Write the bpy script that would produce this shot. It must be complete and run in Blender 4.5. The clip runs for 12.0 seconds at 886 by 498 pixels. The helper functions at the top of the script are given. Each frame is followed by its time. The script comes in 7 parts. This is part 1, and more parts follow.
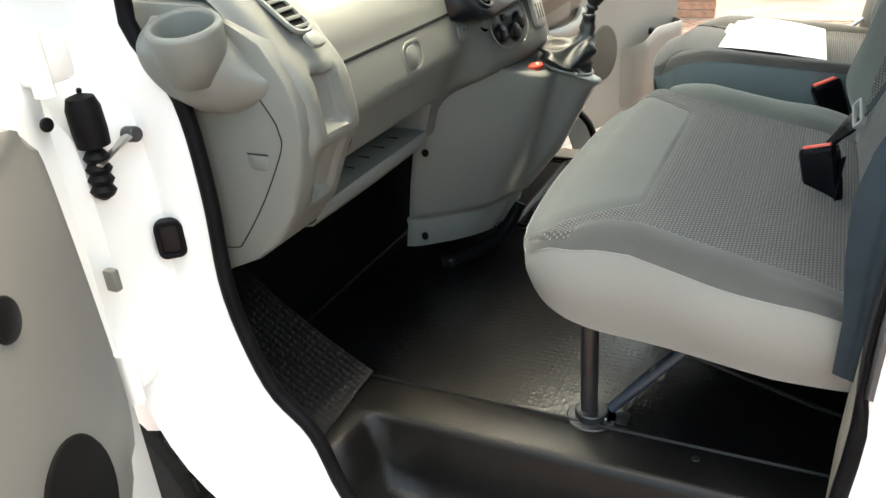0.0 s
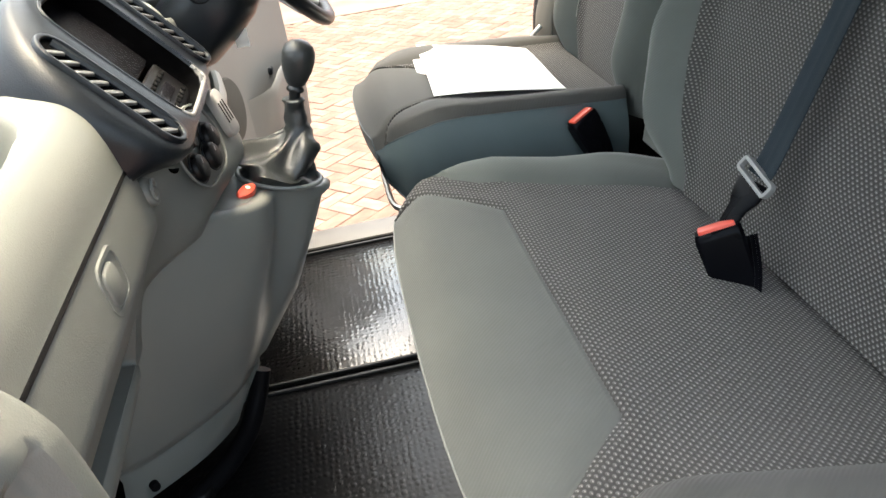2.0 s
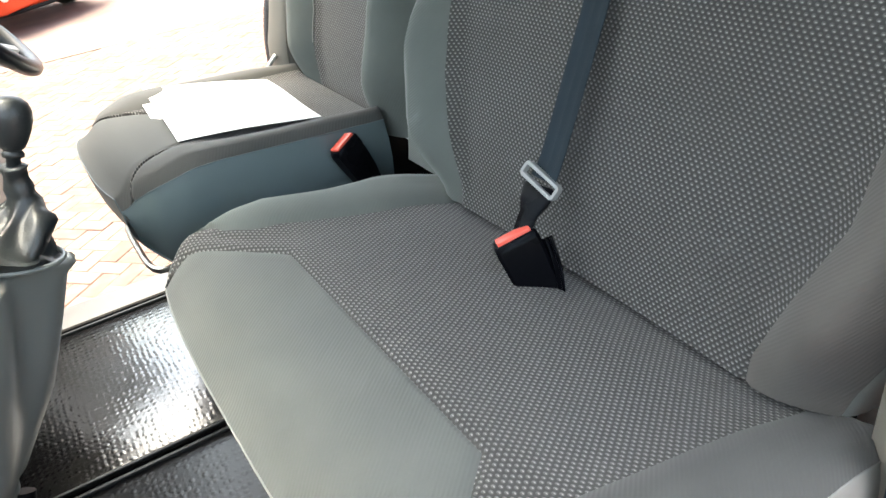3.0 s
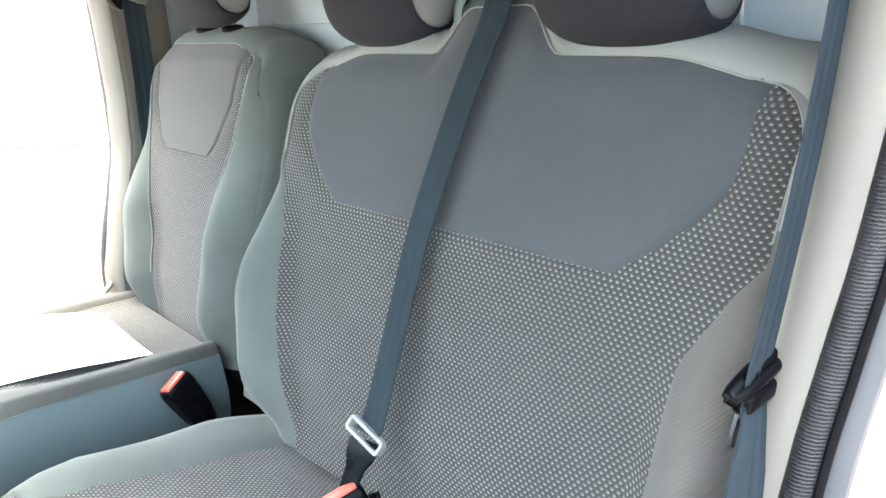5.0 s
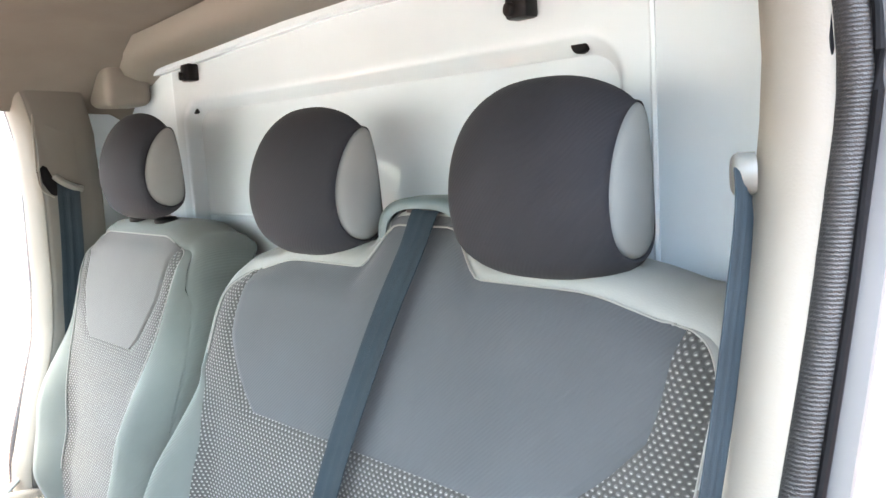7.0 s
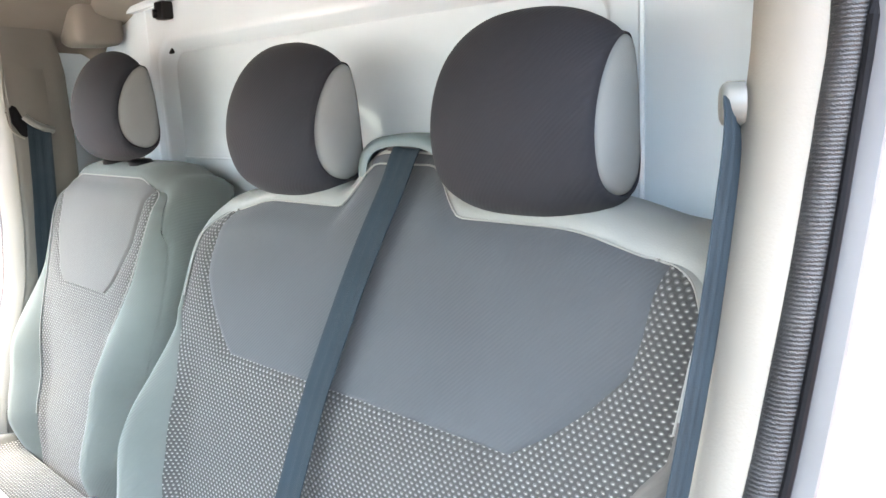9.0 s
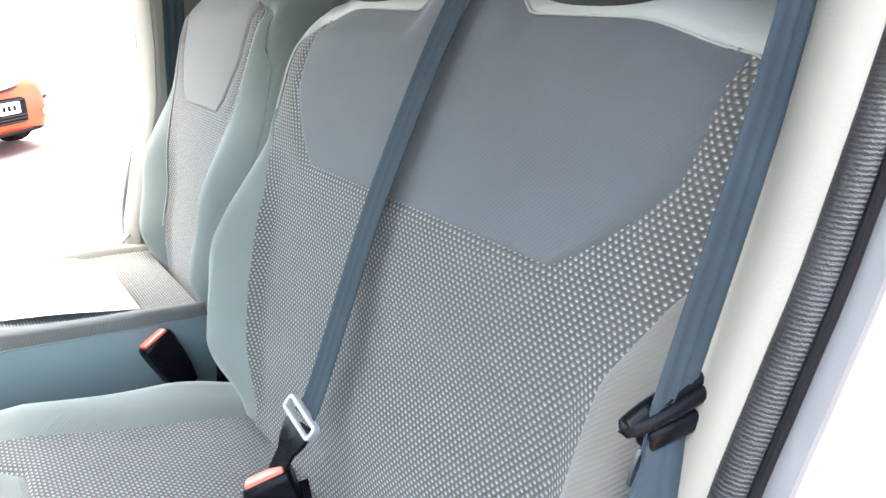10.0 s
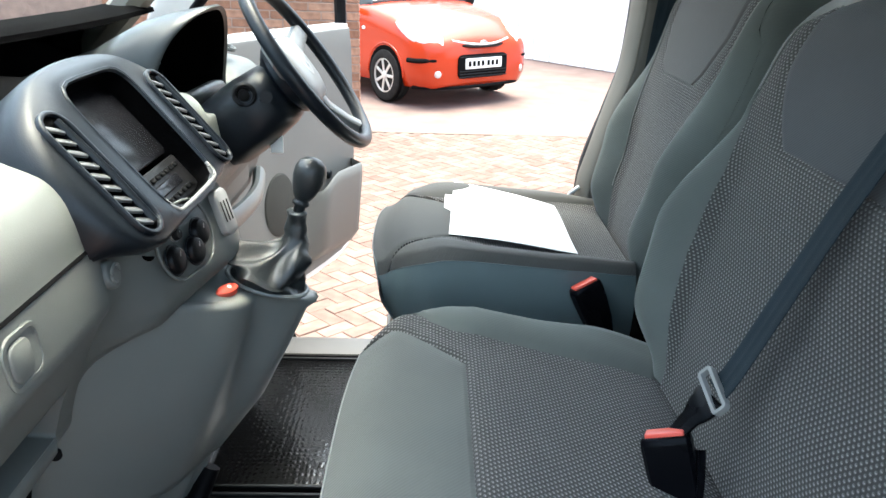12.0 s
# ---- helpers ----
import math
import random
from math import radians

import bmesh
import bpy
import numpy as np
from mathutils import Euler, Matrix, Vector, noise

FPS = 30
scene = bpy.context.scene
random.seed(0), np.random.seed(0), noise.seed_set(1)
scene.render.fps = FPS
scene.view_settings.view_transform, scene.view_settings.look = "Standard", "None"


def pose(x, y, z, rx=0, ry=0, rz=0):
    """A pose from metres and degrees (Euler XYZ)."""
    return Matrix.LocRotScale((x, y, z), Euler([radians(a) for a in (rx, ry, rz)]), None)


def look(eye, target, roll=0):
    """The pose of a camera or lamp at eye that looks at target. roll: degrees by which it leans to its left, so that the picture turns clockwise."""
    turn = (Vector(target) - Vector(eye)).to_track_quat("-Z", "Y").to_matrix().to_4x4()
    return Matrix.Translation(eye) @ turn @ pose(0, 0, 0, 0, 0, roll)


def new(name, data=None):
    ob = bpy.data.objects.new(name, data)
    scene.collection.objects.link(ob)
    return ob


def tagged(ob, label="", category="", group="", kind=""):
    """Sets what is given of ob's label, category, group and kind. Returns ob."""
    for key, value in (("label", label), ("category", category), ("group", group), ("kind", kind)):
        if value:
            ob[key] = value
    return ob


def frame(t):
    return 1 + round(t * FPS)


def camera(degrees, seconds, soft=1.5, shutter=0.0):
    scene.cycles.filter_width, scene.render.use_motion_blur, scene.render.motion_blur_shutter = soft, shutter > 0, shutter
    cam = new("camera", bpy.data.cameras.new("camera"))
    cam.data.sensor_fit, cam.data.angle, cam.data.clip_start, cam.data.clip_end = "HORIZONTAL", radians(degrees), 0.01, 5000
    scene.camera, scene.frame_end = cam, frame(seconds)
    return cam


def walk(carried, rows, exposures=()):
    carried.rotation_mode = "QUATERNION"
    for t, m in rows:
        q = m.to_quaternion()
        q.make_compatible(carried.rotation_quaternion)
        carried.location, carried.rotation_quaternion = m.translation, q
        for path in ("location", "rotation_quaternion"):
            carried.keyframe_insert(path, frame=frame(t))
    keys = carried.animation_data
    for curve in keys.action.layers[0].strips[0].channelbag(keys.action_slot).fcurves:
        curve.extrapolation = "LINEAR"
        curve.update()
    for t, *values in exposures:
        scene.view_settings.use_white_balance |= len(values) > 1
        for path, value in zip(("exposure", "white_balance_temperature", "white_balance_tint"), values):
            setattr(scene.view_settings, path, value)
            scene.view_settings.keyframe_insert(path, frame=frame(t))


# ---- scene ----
cam = camera(59.0, 12.0)
PATH = [
    (0, (-1.749, -0.001, 1.481), (-0.147, 0.806, 0.597), -4.6),
    (0.5, (-1.583, 0.237, 1.488), (0.089, 0.729, 0.508), -6.1),
    (1, (-1.452, 0.326, 1.508), (0.281, 0.554, 0.535), -6.5),
    (1.5, (-1.29, 0.388, 1.513), (0.448, 0.429, 0.523), -9.9),
    (2, (-1.162, 0.431, 1.526), (0.568, 0.245, 0.54), -8.6),
    (2.5, (-1.081, 0.474, 1.514), (0.539, -0.08, 0.48), -9.0),
    (2.7, (-1.064, 0.473, 1.509), (0.501, -0.204, 0.464), -8.6),
    (4.3, (-1.083, 0.434, 1.567), (0.383, -0.661, 0.759), -6.1),
    (4.5, (-1.084, 0.425, 1.58), (0.387, -0.711, 0.84), -5.4),
    (5, (-1.087, 0.401, 1.601), (0.378, -0.805, 0.968), -4.9),
    (5.5, (-1.082, 0.378, 1.624), (0.387, -0.892, 1.141), -4.4),
    (6, (-1.082, 0.358, 1.653), (0.377, -0.96, 1.284), -3.7),
    (6.5, (-1.08, 0.349, 1.664), (0.362, -1.01, 1.389), -2.7),
    (6.7, (-1.081, 0.338, 1.673), (0.36, -1.024, 1.405), -3.2),
    (8.5, (-1.085, 0.331, 1.667), (0.311, -1.071, 1.378), -3.2),
    (9, (-1.073, 0.33, 1.648), (0.316, -1.061, 1.274), -2.7),
    (9.5, (-1.072, 0.323, 1.604), (0.316, -1.025, 1.097), -1.7),
    (10, (-1.111, 0.223, 1.553), (0.48, -0.796, 0.898), -1.6),
    (10.5, (-1.143, 0.157, 1.537), (0.63, -0.437, 0.827), -0.4),
    (11, (-1.141, 0.176, 1.545), (0.687, -0.127, 0.791), 1.0),
    (11.5, (-1.15, 0.241, 1.546), (0.704, 0.057, 0.819), 0.4),
    (12, (-1.153, 0.281, 1.549), (0.718, 0.24, 0.845), 1.6),
]
EXPOSURES = [(0, 2.68, 7350, -2), (0.5, 3.08, 7300, -1), (1, 3.25, 7450, 2), (1.5, 2.95, 7300, 3), (2, 2.66, 7200, 4), (2.5, 2.8, 7050, 3), (4.5, 3.95, 6550, -1), (5.5, 4.35, 6600, 2), (6.5, 4.58, 6600, 3), (8.5, 4.58, 6500, 4), (9.5, 4.6, 6600, 4), (10.5, 4.12, 6500, 1), (11, 3.74, 6500, 0), (11.5, 3.2, 6300, -1), (12, 2.6, 6100, -2)]
walk(cam, [(t, look(eye, target, roll)) for t, eye, target, roll in PATH], EXPOSURES)

# ---- world and light ----
world = bpy.data.worlds.new("sky")
scene.world = world
world.use_nodes = True
wn, wl = world.node_tree.nodes, world.node_tree.links
sky = wn.new("ShaderNodeTexSky")
sky.sky_type, sky.sun_disc = "NISHITA", False
SUN_EL, SUN_ROT = radians(77), radians(95)
sky.sun_elevation, sky.sun_rotation = SUN_EL, SUN_ROT
sky.air_density, sky.dust_density, sky.ozone_density = 1.2, 8.0, 0.6
wl.new(sky.outputs[0], wn["Background"].inputs[0])
wn["Background"].inputs[1].default_value = 0.19

sun = new("sun", bpy.data.lights.new("sun", "SUN"))
sun.data.energy, sun.data.angle, sun.data.color = 0.34, radians(60), (1.0, 0.985, 0.96)
sun.matrix_world = look((0, 0, 0), (-math.sin(SUN_ROT) * math.cos(SUN_EL), -math.cos(SUN_ROT) * math.cos(SUN_EL), -math.sin(SUN_EL)))
sun.location = (0, 0, 12)

# ---- materials ----
def surface(name, color, rough=0.6, metal=0.0, var=0.12, scale=8.0, grain=0.0, grain_scale=400.0, coat=0.0, spec=0.5, dirt=0.0):
    """A painted, moulded or woven surface: colour with slow variation, fine grain relief and uneven gloss."""
    m = bpy.data.materials.new(name)
    m.use_nodes = True
    n, l = m.node_tree.nodes, m.node_tree.links
    b = n["Principled BSDF"]
    co = n.new("ShaderNodeTexCoord")
    slow = n.new("ShaderNodeTexNoise")
    slow.inputs["Scale"].default_value, slow.inputs["Detail"].default_value = scale, 6
    l.new(co.outputs["Object"], slow.inputs["Vector"])
    ramp = n.new("ShaderNodeMapRange")
    ramp.inputs[1].default_value, ramp.inputs[2].default_value = 0.3, 0.7
    ramp.inputs[3].default_value, ramp.inputs[4].default_value = 1 - var, 1 + var
    l.new(slow.outputs[0], ramp.inputs[0])
    mul = n.new("ShaderNodeVectorMath")
    mul.operation = "SCALE"
    mul.inputs[0].default_value = color
    l.new(ramp.outputs[0], mul.inputs["Scale"])
    out = mul.outputs[0]
    if dirt:
        spots = n.new("ShaderNodeTexNoise")
        spots.inputs["Scale"].default_value, spots.inputs["Detail"].default_value = scale * 4, 8
        l.new(co.outputs["Object"], spots.inputs["Vector"])
        edge = n.new("ShaderNodeMapRange")
        edge.inputs[1].default_value, edge.inputs[2].default_value, edge.inputs[4].default_value = 0.58, 0.75, dirt
        l.new(spots.outputs[0], edge.inputs[0])
        mix = n.new("ShaderNodeMix")
        mix.data_type = "RGBA"
        mix.inputs["B"].default_value = (0.16, 0.13, 0.10, 1)
        l.new(edge.outputs[0], mix.inputs["Factor"])
        l.new(out, mix.inputs["A"])
        out = mix.outputs["Result"]
    l.new(out, b.inputs["Base Color"])
    rr = n.new("ShaderNodeMapRange")
    rr.inputs[3].default_value, rr.inputs[4].default_value = max(0.02, rough - 0.08), min(1.0, rough + 0.08)
    l.new(slow.outputs[0], rr.inputs[0])
    l.new(rr.outputs[0], b.inputs["Roughness"])
    b.inputs["Metallic"].default_value, b.inputs["Coat Weight"].default_value = metal, coat
    b.inputs["Specular IOR Level"].default_value = spec
    if grain:
        fine = n.new("ShaderNodeTexNoise")
        fine.inputs["Scale"].default_value, fine.inputs["Detail"].default_value = grain_scale, 3
        l.new(co.outputs["Object"], fine.inputs["Vector"])
        bump = n.new("ShaderNodeBump")
        bump.inputs["Strength"].default_value, bump.inputs["Distance"].default_value = grain, 0.001
        l.new(fine.outputs[0], bump.inputs["Height"])
        l.new(bump.outputs[0], b.inputs["Normal"])
    return m


def math_node(n, l, op, a, b=None, c=None):
    node = n.new("ShaderNodeMath")
    node.operation = op
    for i, v in enumerate((a, b, c)):
        if v is None:
            continue
        if isinstance(v, (int, float)):
            node.inputs[i].default_value = v
        else:
            l.new(v, node.inputs[i])
    return node.outputs[0]


def dotted_cloth(name, ground, knot_color, dot, pitch_u=0.0084, pitch_v=0.0052):
    """Woven seat cloth: staggered knots on a dark ribbed ground, each with a pale dot, part pattern and part painted
    highlight, laid along the cloth's own u and v in metres.
    """
    m = bpy.data.materials.new(name)
    m.use_nodes = True
    n, l = m.node_tree.nodes, m.node_tree.links
    b = n["Principled BSDF"]
    uv = n.new("ShaderNodeUVMap")
    sep = n.new("ShaderNodeSeparateXYZ")
    l.new(uv.outputs[0], sep.inputs[0])
    v = math_node(n, l, "DIVIDE", sep.outputs[1], pitch_v)
    row = math_node(n, l, "FLOOR", v)
    odd = math_node(n, l, "MULTIPLY", math_node(n, l, "FLOORED_MODULO", row, 2.0), 0.5)
    u = math_node(n, l, "ADD", math_node(n, l, "DIVIDE", sep.outputs[0], pitch_u), odd)
    fu = math_node(n, l, "SUBTRACT", math_node(n, l, "FRACT", u), 0.5)
    fv = math_node(n, l, "SUBTRACT", math_node(n, l, "FRACT", v), 0.5)

    def spot(ku, kv, dv, inner, outer):
        """A soft round spot of the cell, shifted by dv along v."""
        pu = math_node(n, l, "MULTIPLY", fu, ku)
        pv = math_node(n, l, "MULTIPLY", math_node(n, l, "SUBTRACT", fv, dv), kv)
        r = math_node(n, l, "SQRT", math_node(n, l, "ADD", math_node(n, l, "MULTIPLY", pu, pu), math_node(n, l, "MULTIPLY", pv, pv)))
        mask = n.new("ShaderNodeMapRange")
        mask.interpolation_type = "SMOOTHSTEP"
        mask.inputs[1].default_value, mask.inputs[2].default_value, mask.inputs[3].default_value, mask.inputs[4].default_value = inner, outer, 1.0, 0.0
        l.new(r, mask.inputs[0])
        return mask.outputs[0]
    knot = spot(2.6, 2.1, 0.0, 0.35, 1.05)
    # dot moved off the knot's middle, so its colour carries the highlight too
    cap = spot(4.0, 4.6, -0.10, 0.30, 0.95)
    co = n.new("ShaderNodeTexCoord")
    worn = n.new("ShaderNodeTexNoise")
    worn.inputs["Scale"].default_value, worn.inputs["Detail"].default_value = 9, 6
    l.new(co.outputs["Object"], worn.inputs["Vector"])
    wear = n.new("ShaderNodeMapRange")
    wear.inputs[1].default_value, wear.inputs[2].default_value, wear.inputs[3].default_value, wear.inputs[4].default_value = 0.3, 0.7, 0.65, 1.0
    l.new(worn.outputs[0], wear.inputs[0])
    low = n.new("ShaderNodeMix")
    low.data_type = "RGBA"
    low.inputs["A"].default_value, low.inputs["B"].default_value = (*ground, 1), (*knot_color, 1)
    l.new(knot, low.inputs["Factor"])
    fac = math_node(n, l, "MULTIPLY", cap, wear.outputs[0])
    mix = n.new("ShaderNodeMix")
    mix.data_type = "RGBA"
    mix.inputs["B"].default_value = (*dot, 1)
    l.new(low.outputs["Result"], mix.inputs["A"])
    l.new(fac, mix.inputs["Factor"])
    l.new(mix.outputs["Result"], b.inputs["Base Color"])
    b.inputs["Roughness"].default_value = 0.85
    b.inputs["Specular IOR Level"].default_value = 0.25
    b.inputs["Sheen Weight"].default_value = 0.15
    bump = n.new("ShaderNodeBump")
    bump.inputs["Strength"].default_value, bump.inputs["Distance"].default_value = 0.9, 0.0017
    l.new(knot, bump.inputs["Height"])
    l.new(bump.outputs[0], b.inputs["Normal"])
    return m


def twill(name, color, rib=0.12, sheen=0.12):
    """Fine twill seat cloth with faint diagonal ribs."""
    m = surface(name, color, 0.85, var=0.10, scale=7, spec=0.25)
    n, l = m.node_tree.nodes, m.node_tree.links
    b = n["Principled BSDF"]
    uv = n.new("ShaderNodeUVMap")
    wave = n.new("ShaderNodeTexWave")
    wave.bands_direction = "DIAGONAL"
    wave.inputs["Scale"].default_value, wave.inputs["Distortion"].default_value = 105, 0.6
    l.new(uv.outputs[0], wave.inputs["Vector"])
    bump = n.new("ShaderNodeBump")
    bump.inputs["Strength"].default_value, bump.inputs["Distance"].default_value = rib, 0.0006
    l.new(wave.outputs["Fac"], bump.inputs["Height"])
    l.new(bump.outputs[0], b.inputs["Normal"])
    b.inputs["Sheen Weight"].default_value = sheen
    return m


def rubber_mat_material(name, rough=0.32, spec=0.38, coat=0.0):
    """Black rubber with a raised pebble pattern and a dull wet-looking gloss."""
    m = surface(name, (0.0035, 0.0035, 0.0040), rough, var=0.25, scale=5, spec=spec, coat=coat)
    n, l = m.node_tree.nodes, m.node_tree.links
    co = n.new("ShaderNodeTexCoord")
    cells = n.new("ShaderNodeTexVoronoi")
    cells.inputs["Scale"].default_value = 82
    cells.inputs["Randomness"].default_value = 0.32
    stretch = n.new("ShaderNodeMapping")
    stretch.inputs["Scale"].default_value = (0.88, 1.05, 1.0)
    l.new(co.outputs["Object"], stretch.inputs[0])
    l.new(stretch.outputs[0], cells.inputs["Vector"])
    soft = n.new("ShaderNodeMapRange")
    soft.interpolation_type = "SMOOTHSTEP"
    soft.inputs[1].default_value, soft.inputs[2].default_value, soft.inputs[3].default_value, soft.inputs[4].default_value = 0.2, 0.65, 1, 0
    l.new(cells.outputs["Distance"], soft.inputs[0])
    dents = n.new("ShaderNodeTexNoise")
    dents.inputs["Scale"].default_value = 4
    l.new(co.outputs["Object"], dents.inputs["Vector"])
    slow = n.new("ShaderNodeBump")
    slow.inputs["Strength"].default_value, slow.inputs["Distance"].default_value = 0.14, 0.010
    l.new(dents.outputs[0], slow.inputs["Height"])
    bump = n.new("ShaderNodeBump")
    bump.inputs["Strength"].default_value, bump.inputs["Distance"].default_value = 0.45, 0.0014
    l.new(soft.outputs[0], bump.inputs["Height"])
    l.new(slow.outputs[0], bump.inputs["Normal"])
    b = n["Principled BSDF"]
    l.new(bump.outputs[0], b.inputs["Normal"])
    l.new(bump.outputs[0], b.inputs["Coat Normal"])
    b.inputs["Coat Roughness"].default_value = 0.24
    return m


def brick_material(name, dark, light, var=0.25):
    """Fired clay, each piece its own tone."""
    m = surface(name, (0.4, 0.25, 0.18), 0.9, var=var, scale=14, grain=0.5, grain_scale=160, spec=0.3)
    n, l = m.node_tree.nodes, m.node_tree.links
    info = n.new("ShaderNodeObjectInfo")
    geo = n.new("ShaderNodeNewGeometry")
    tone = math_node(n, l, "FRACT", math_node(n, l, "ADD", info.outputs["Random"], geo.outputs["Random Per Island"]))
    ramp = n.new("ShaderNodeMix")
    ramp.data_type = "RGBA"
    ramp.inputs["A"].default_value, ramp.inputs["B"].default_value = (*dark, 1), (*light, 1)
    l.new(tone, ramp.inputs["Factor"])
    scale = next(x for x in n if x.bl_idname == "ShaderNodeVectorMath")
    l.new(ramp.outputs["Result"], scale.inputs[0])
    return m


def clear_glass(name, tint=(0.95, 0.98, 0.97)):
    m = bpy.data.materials.new(name)
    m.use_nodes = True
    b = m.node_tree.nodes["Principled BSDF"]
    b.inputs["Base Color"].default_value = (*tint, 1)
    b.inputs["Roughness"].default_value, b.inputs["IOR"].default_value = 0.02, 1.1
    b.inputs["Transmission Weight"].default_value = 1.0
    return m


DOTS = dotted_cloth("dotted seat cloth", (0.040, 0.0385, 0.0355), (0.082, 0.079, 0.073), (0.30, 0.292, 0.268))
TWILL = twill("slate twill cloth", (0.052, 0.0551, 0.058), 0.4)
TWILL_SEAT = twill("grey twill cloth", (0.0837, 0.0878, 0.081), 0.4)
# driver's cloths: bench cloths lightened and warmed as daylight; dots also worn fainter
TWILL_LIT = twill("grey twill cloth lightened as lit", (0.084, 0.081, 0.076), 0.4)
DOTS_WORN_LIT = dotted_cloth("worn dotted seat cloth lightened as lit", (0.055, 0.053, 0.048), (0.090, 0.086, 0.079), (0.25, 0.242, 0.223))
TWILL_SIDE = twill("dark grey side cloth", (0.058, 0.058, 0.054), 0.4)
BOLSTER = twill("grey bolster cloth", (0.0972, 0.107, 0.0972), 0.4)
VINYL = surface("pale grey vinyl", (0.186, 0.188, 0.175), 0.55, var=0.06, scale=5, grain=0.25, grain_scale=500, dirt=0.06)
SKIRT_GREY = surface("mid grey vinyl", (0.084, 0.113, 0.115), 0.5, var=0.06, scale=5, grain=0.25, grain_scale=500)
PIPING = surface("pale piping", (0.211, 0.204, 0.186), 0.6, var=0.1)
SPEAKER = surface("dark grey speaker cloth", (0.042, 0.042, 0.038), 0.7, var=0.08, scale=9, grain=0.5, grain_scale=300, spec=0.2)
CHEEK = surface("light grey headrest cloth", (0.172, 0.178, 0.172), 0.85, var=0.08, scale=9, grain=0.3, grain_scale=700, spec=0.25)
# seat twill darkened, with the headrests' shade in the colour
HEADREST = twill("headrest cloth darkened for shade", (0.0160, 0.0162, 0.0200), 0.3, 0.03)
BLACK = surface("black plastic", (0.0054, 0.0054, 0.00594), 0.36, var=0.2, scale=12, grain=0.2, spec=0.16)
BLACK_MATT = surface("matt black plastic", (0.00459, 0.00459, 0.00486), 0.75, var=0.25, scale=9, grain=0.4, spec=0.07)
STEP = surface("black step moulding", (0.0060, 0.0057, 0.0055), 0.36, var=0.3, scale=6, grain=0.5, grain_scale=300, dirt=0.02, spec=0.22)
RED = surface("red plastic", (0.7, 0.091, 0.056), 0.4, var=0.08)
STEEL = surface("zinc steel", (0.44, 0.432, 0.4), 0.32, metal=1.0, var=0.15, scale=30)
DARK_STEEL = surface("black painted steel", (0.0162, 0.0167, 0.0184), 0.35, var=0.2, scale=20, dirt=0.04)
BLUE_STEEL = surface("blue grey painted steel", (0.0284, 0.0397, 0.0567), 0.35, var=0.2, scale=20)
WEBBING = surface("dark teal grey webbing", (0.0225, 0.0312, 0.0378), 0.7, var=0.12, scale=20, grain=0.6, grain_scale=900, spec=0.05)
BUCKLE_BLACK = surface("black buckle plastic", (0.00243, 0.00257, 0.00351), 0.28, var=0.2, scale=12, grain=0.15, spec=0.07)
DASH_LIGHT = surface("grey dashboard plastic", (0.121, 0.129, 0.119), 0.5, var=0.05, scale=5, grain=0.35, grain_scale=600)
DASH_DARK = surface("dark slate dashboard plastic", (0.0052, 0.0072, 0.0098), 0.34, var=0.1, scale=6, grain=0.25, grain_scale=600, spec=0.27)
DASH_SLATE = surface("slate grey hood plastic", (0.0135, 0.0168, 0.0180), 0.34, var=0.08, scale=6, grain=0.25, grain_scale=600, spec=0.35)
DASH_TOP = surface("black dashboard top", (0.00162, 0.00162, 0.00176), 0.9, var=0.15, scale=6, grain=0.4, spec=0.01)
CONSOLE = surface("grey console plastic", (0.173, 0.184, 0.173), 0.36, var=0.06, scale=5, grain=0.25, grain_scale=600)
SILVER = surface("silver trim plastic", (0.253, 0.253, 0.242), 0.4, metal=0.1, var=0.08)
LEATHER = surface("black leatherette", (0.0175, 0.0205, 0.0215), 0.38, var=0.2, scale=14, grain=0.5, grain_scale=250)
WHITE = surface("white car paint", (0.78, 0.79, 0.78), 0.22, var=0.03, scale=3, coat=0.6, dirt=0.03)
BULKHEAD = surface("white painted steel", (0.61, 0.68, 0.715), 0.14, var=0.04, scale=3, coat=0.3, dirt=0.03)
TRIM = surface("beige pillar trim", (0.164, 0.150, 0.124), 0.6, var=0.05, scale=5, grain=0.3)
# pillar trim darkened: shade of the inward-facing lining is in the colour
LINING_SHADED = surface("pillar lining toned for shade", (0.098, 0.093, 0.080), 0.6, var=0.06, scale=5, grain=0.3, spec=0.3)
HEADLINER = surface("beige headliner felt", (0.118, 0.107, 0.091), 0.95, var=0.08, scale=8, grain=0.7, grain_scale=500, spec=0.1)
RUBBER = surface("black rubber seal", (0.00473, 0.00473, 0.00567), 0.5, var=0.25, scale=25, grain=0.5, grain_scale=120, spec=0.07)
SIDE_VINYL = twill("brown grey ribbed cloth", (0.087, 0.079, 0.070), 0.35)
WALL_MORTAR = surface("weathered pink mortar", (0.27, 0.20, 0.165), 0.9, var=0.2, scale=12, grain=0.5, grain_scale=150, spec=0.2)
SLAT = surface("grey vent slat", (0.060, 0.062, 0.062), 0.3, var=0.1, scale=15)
GREY_PLASTIC = surface("mid grey plastic", (0.133, 0.133, 0.119), 0.4, var=0.1, scale=15)


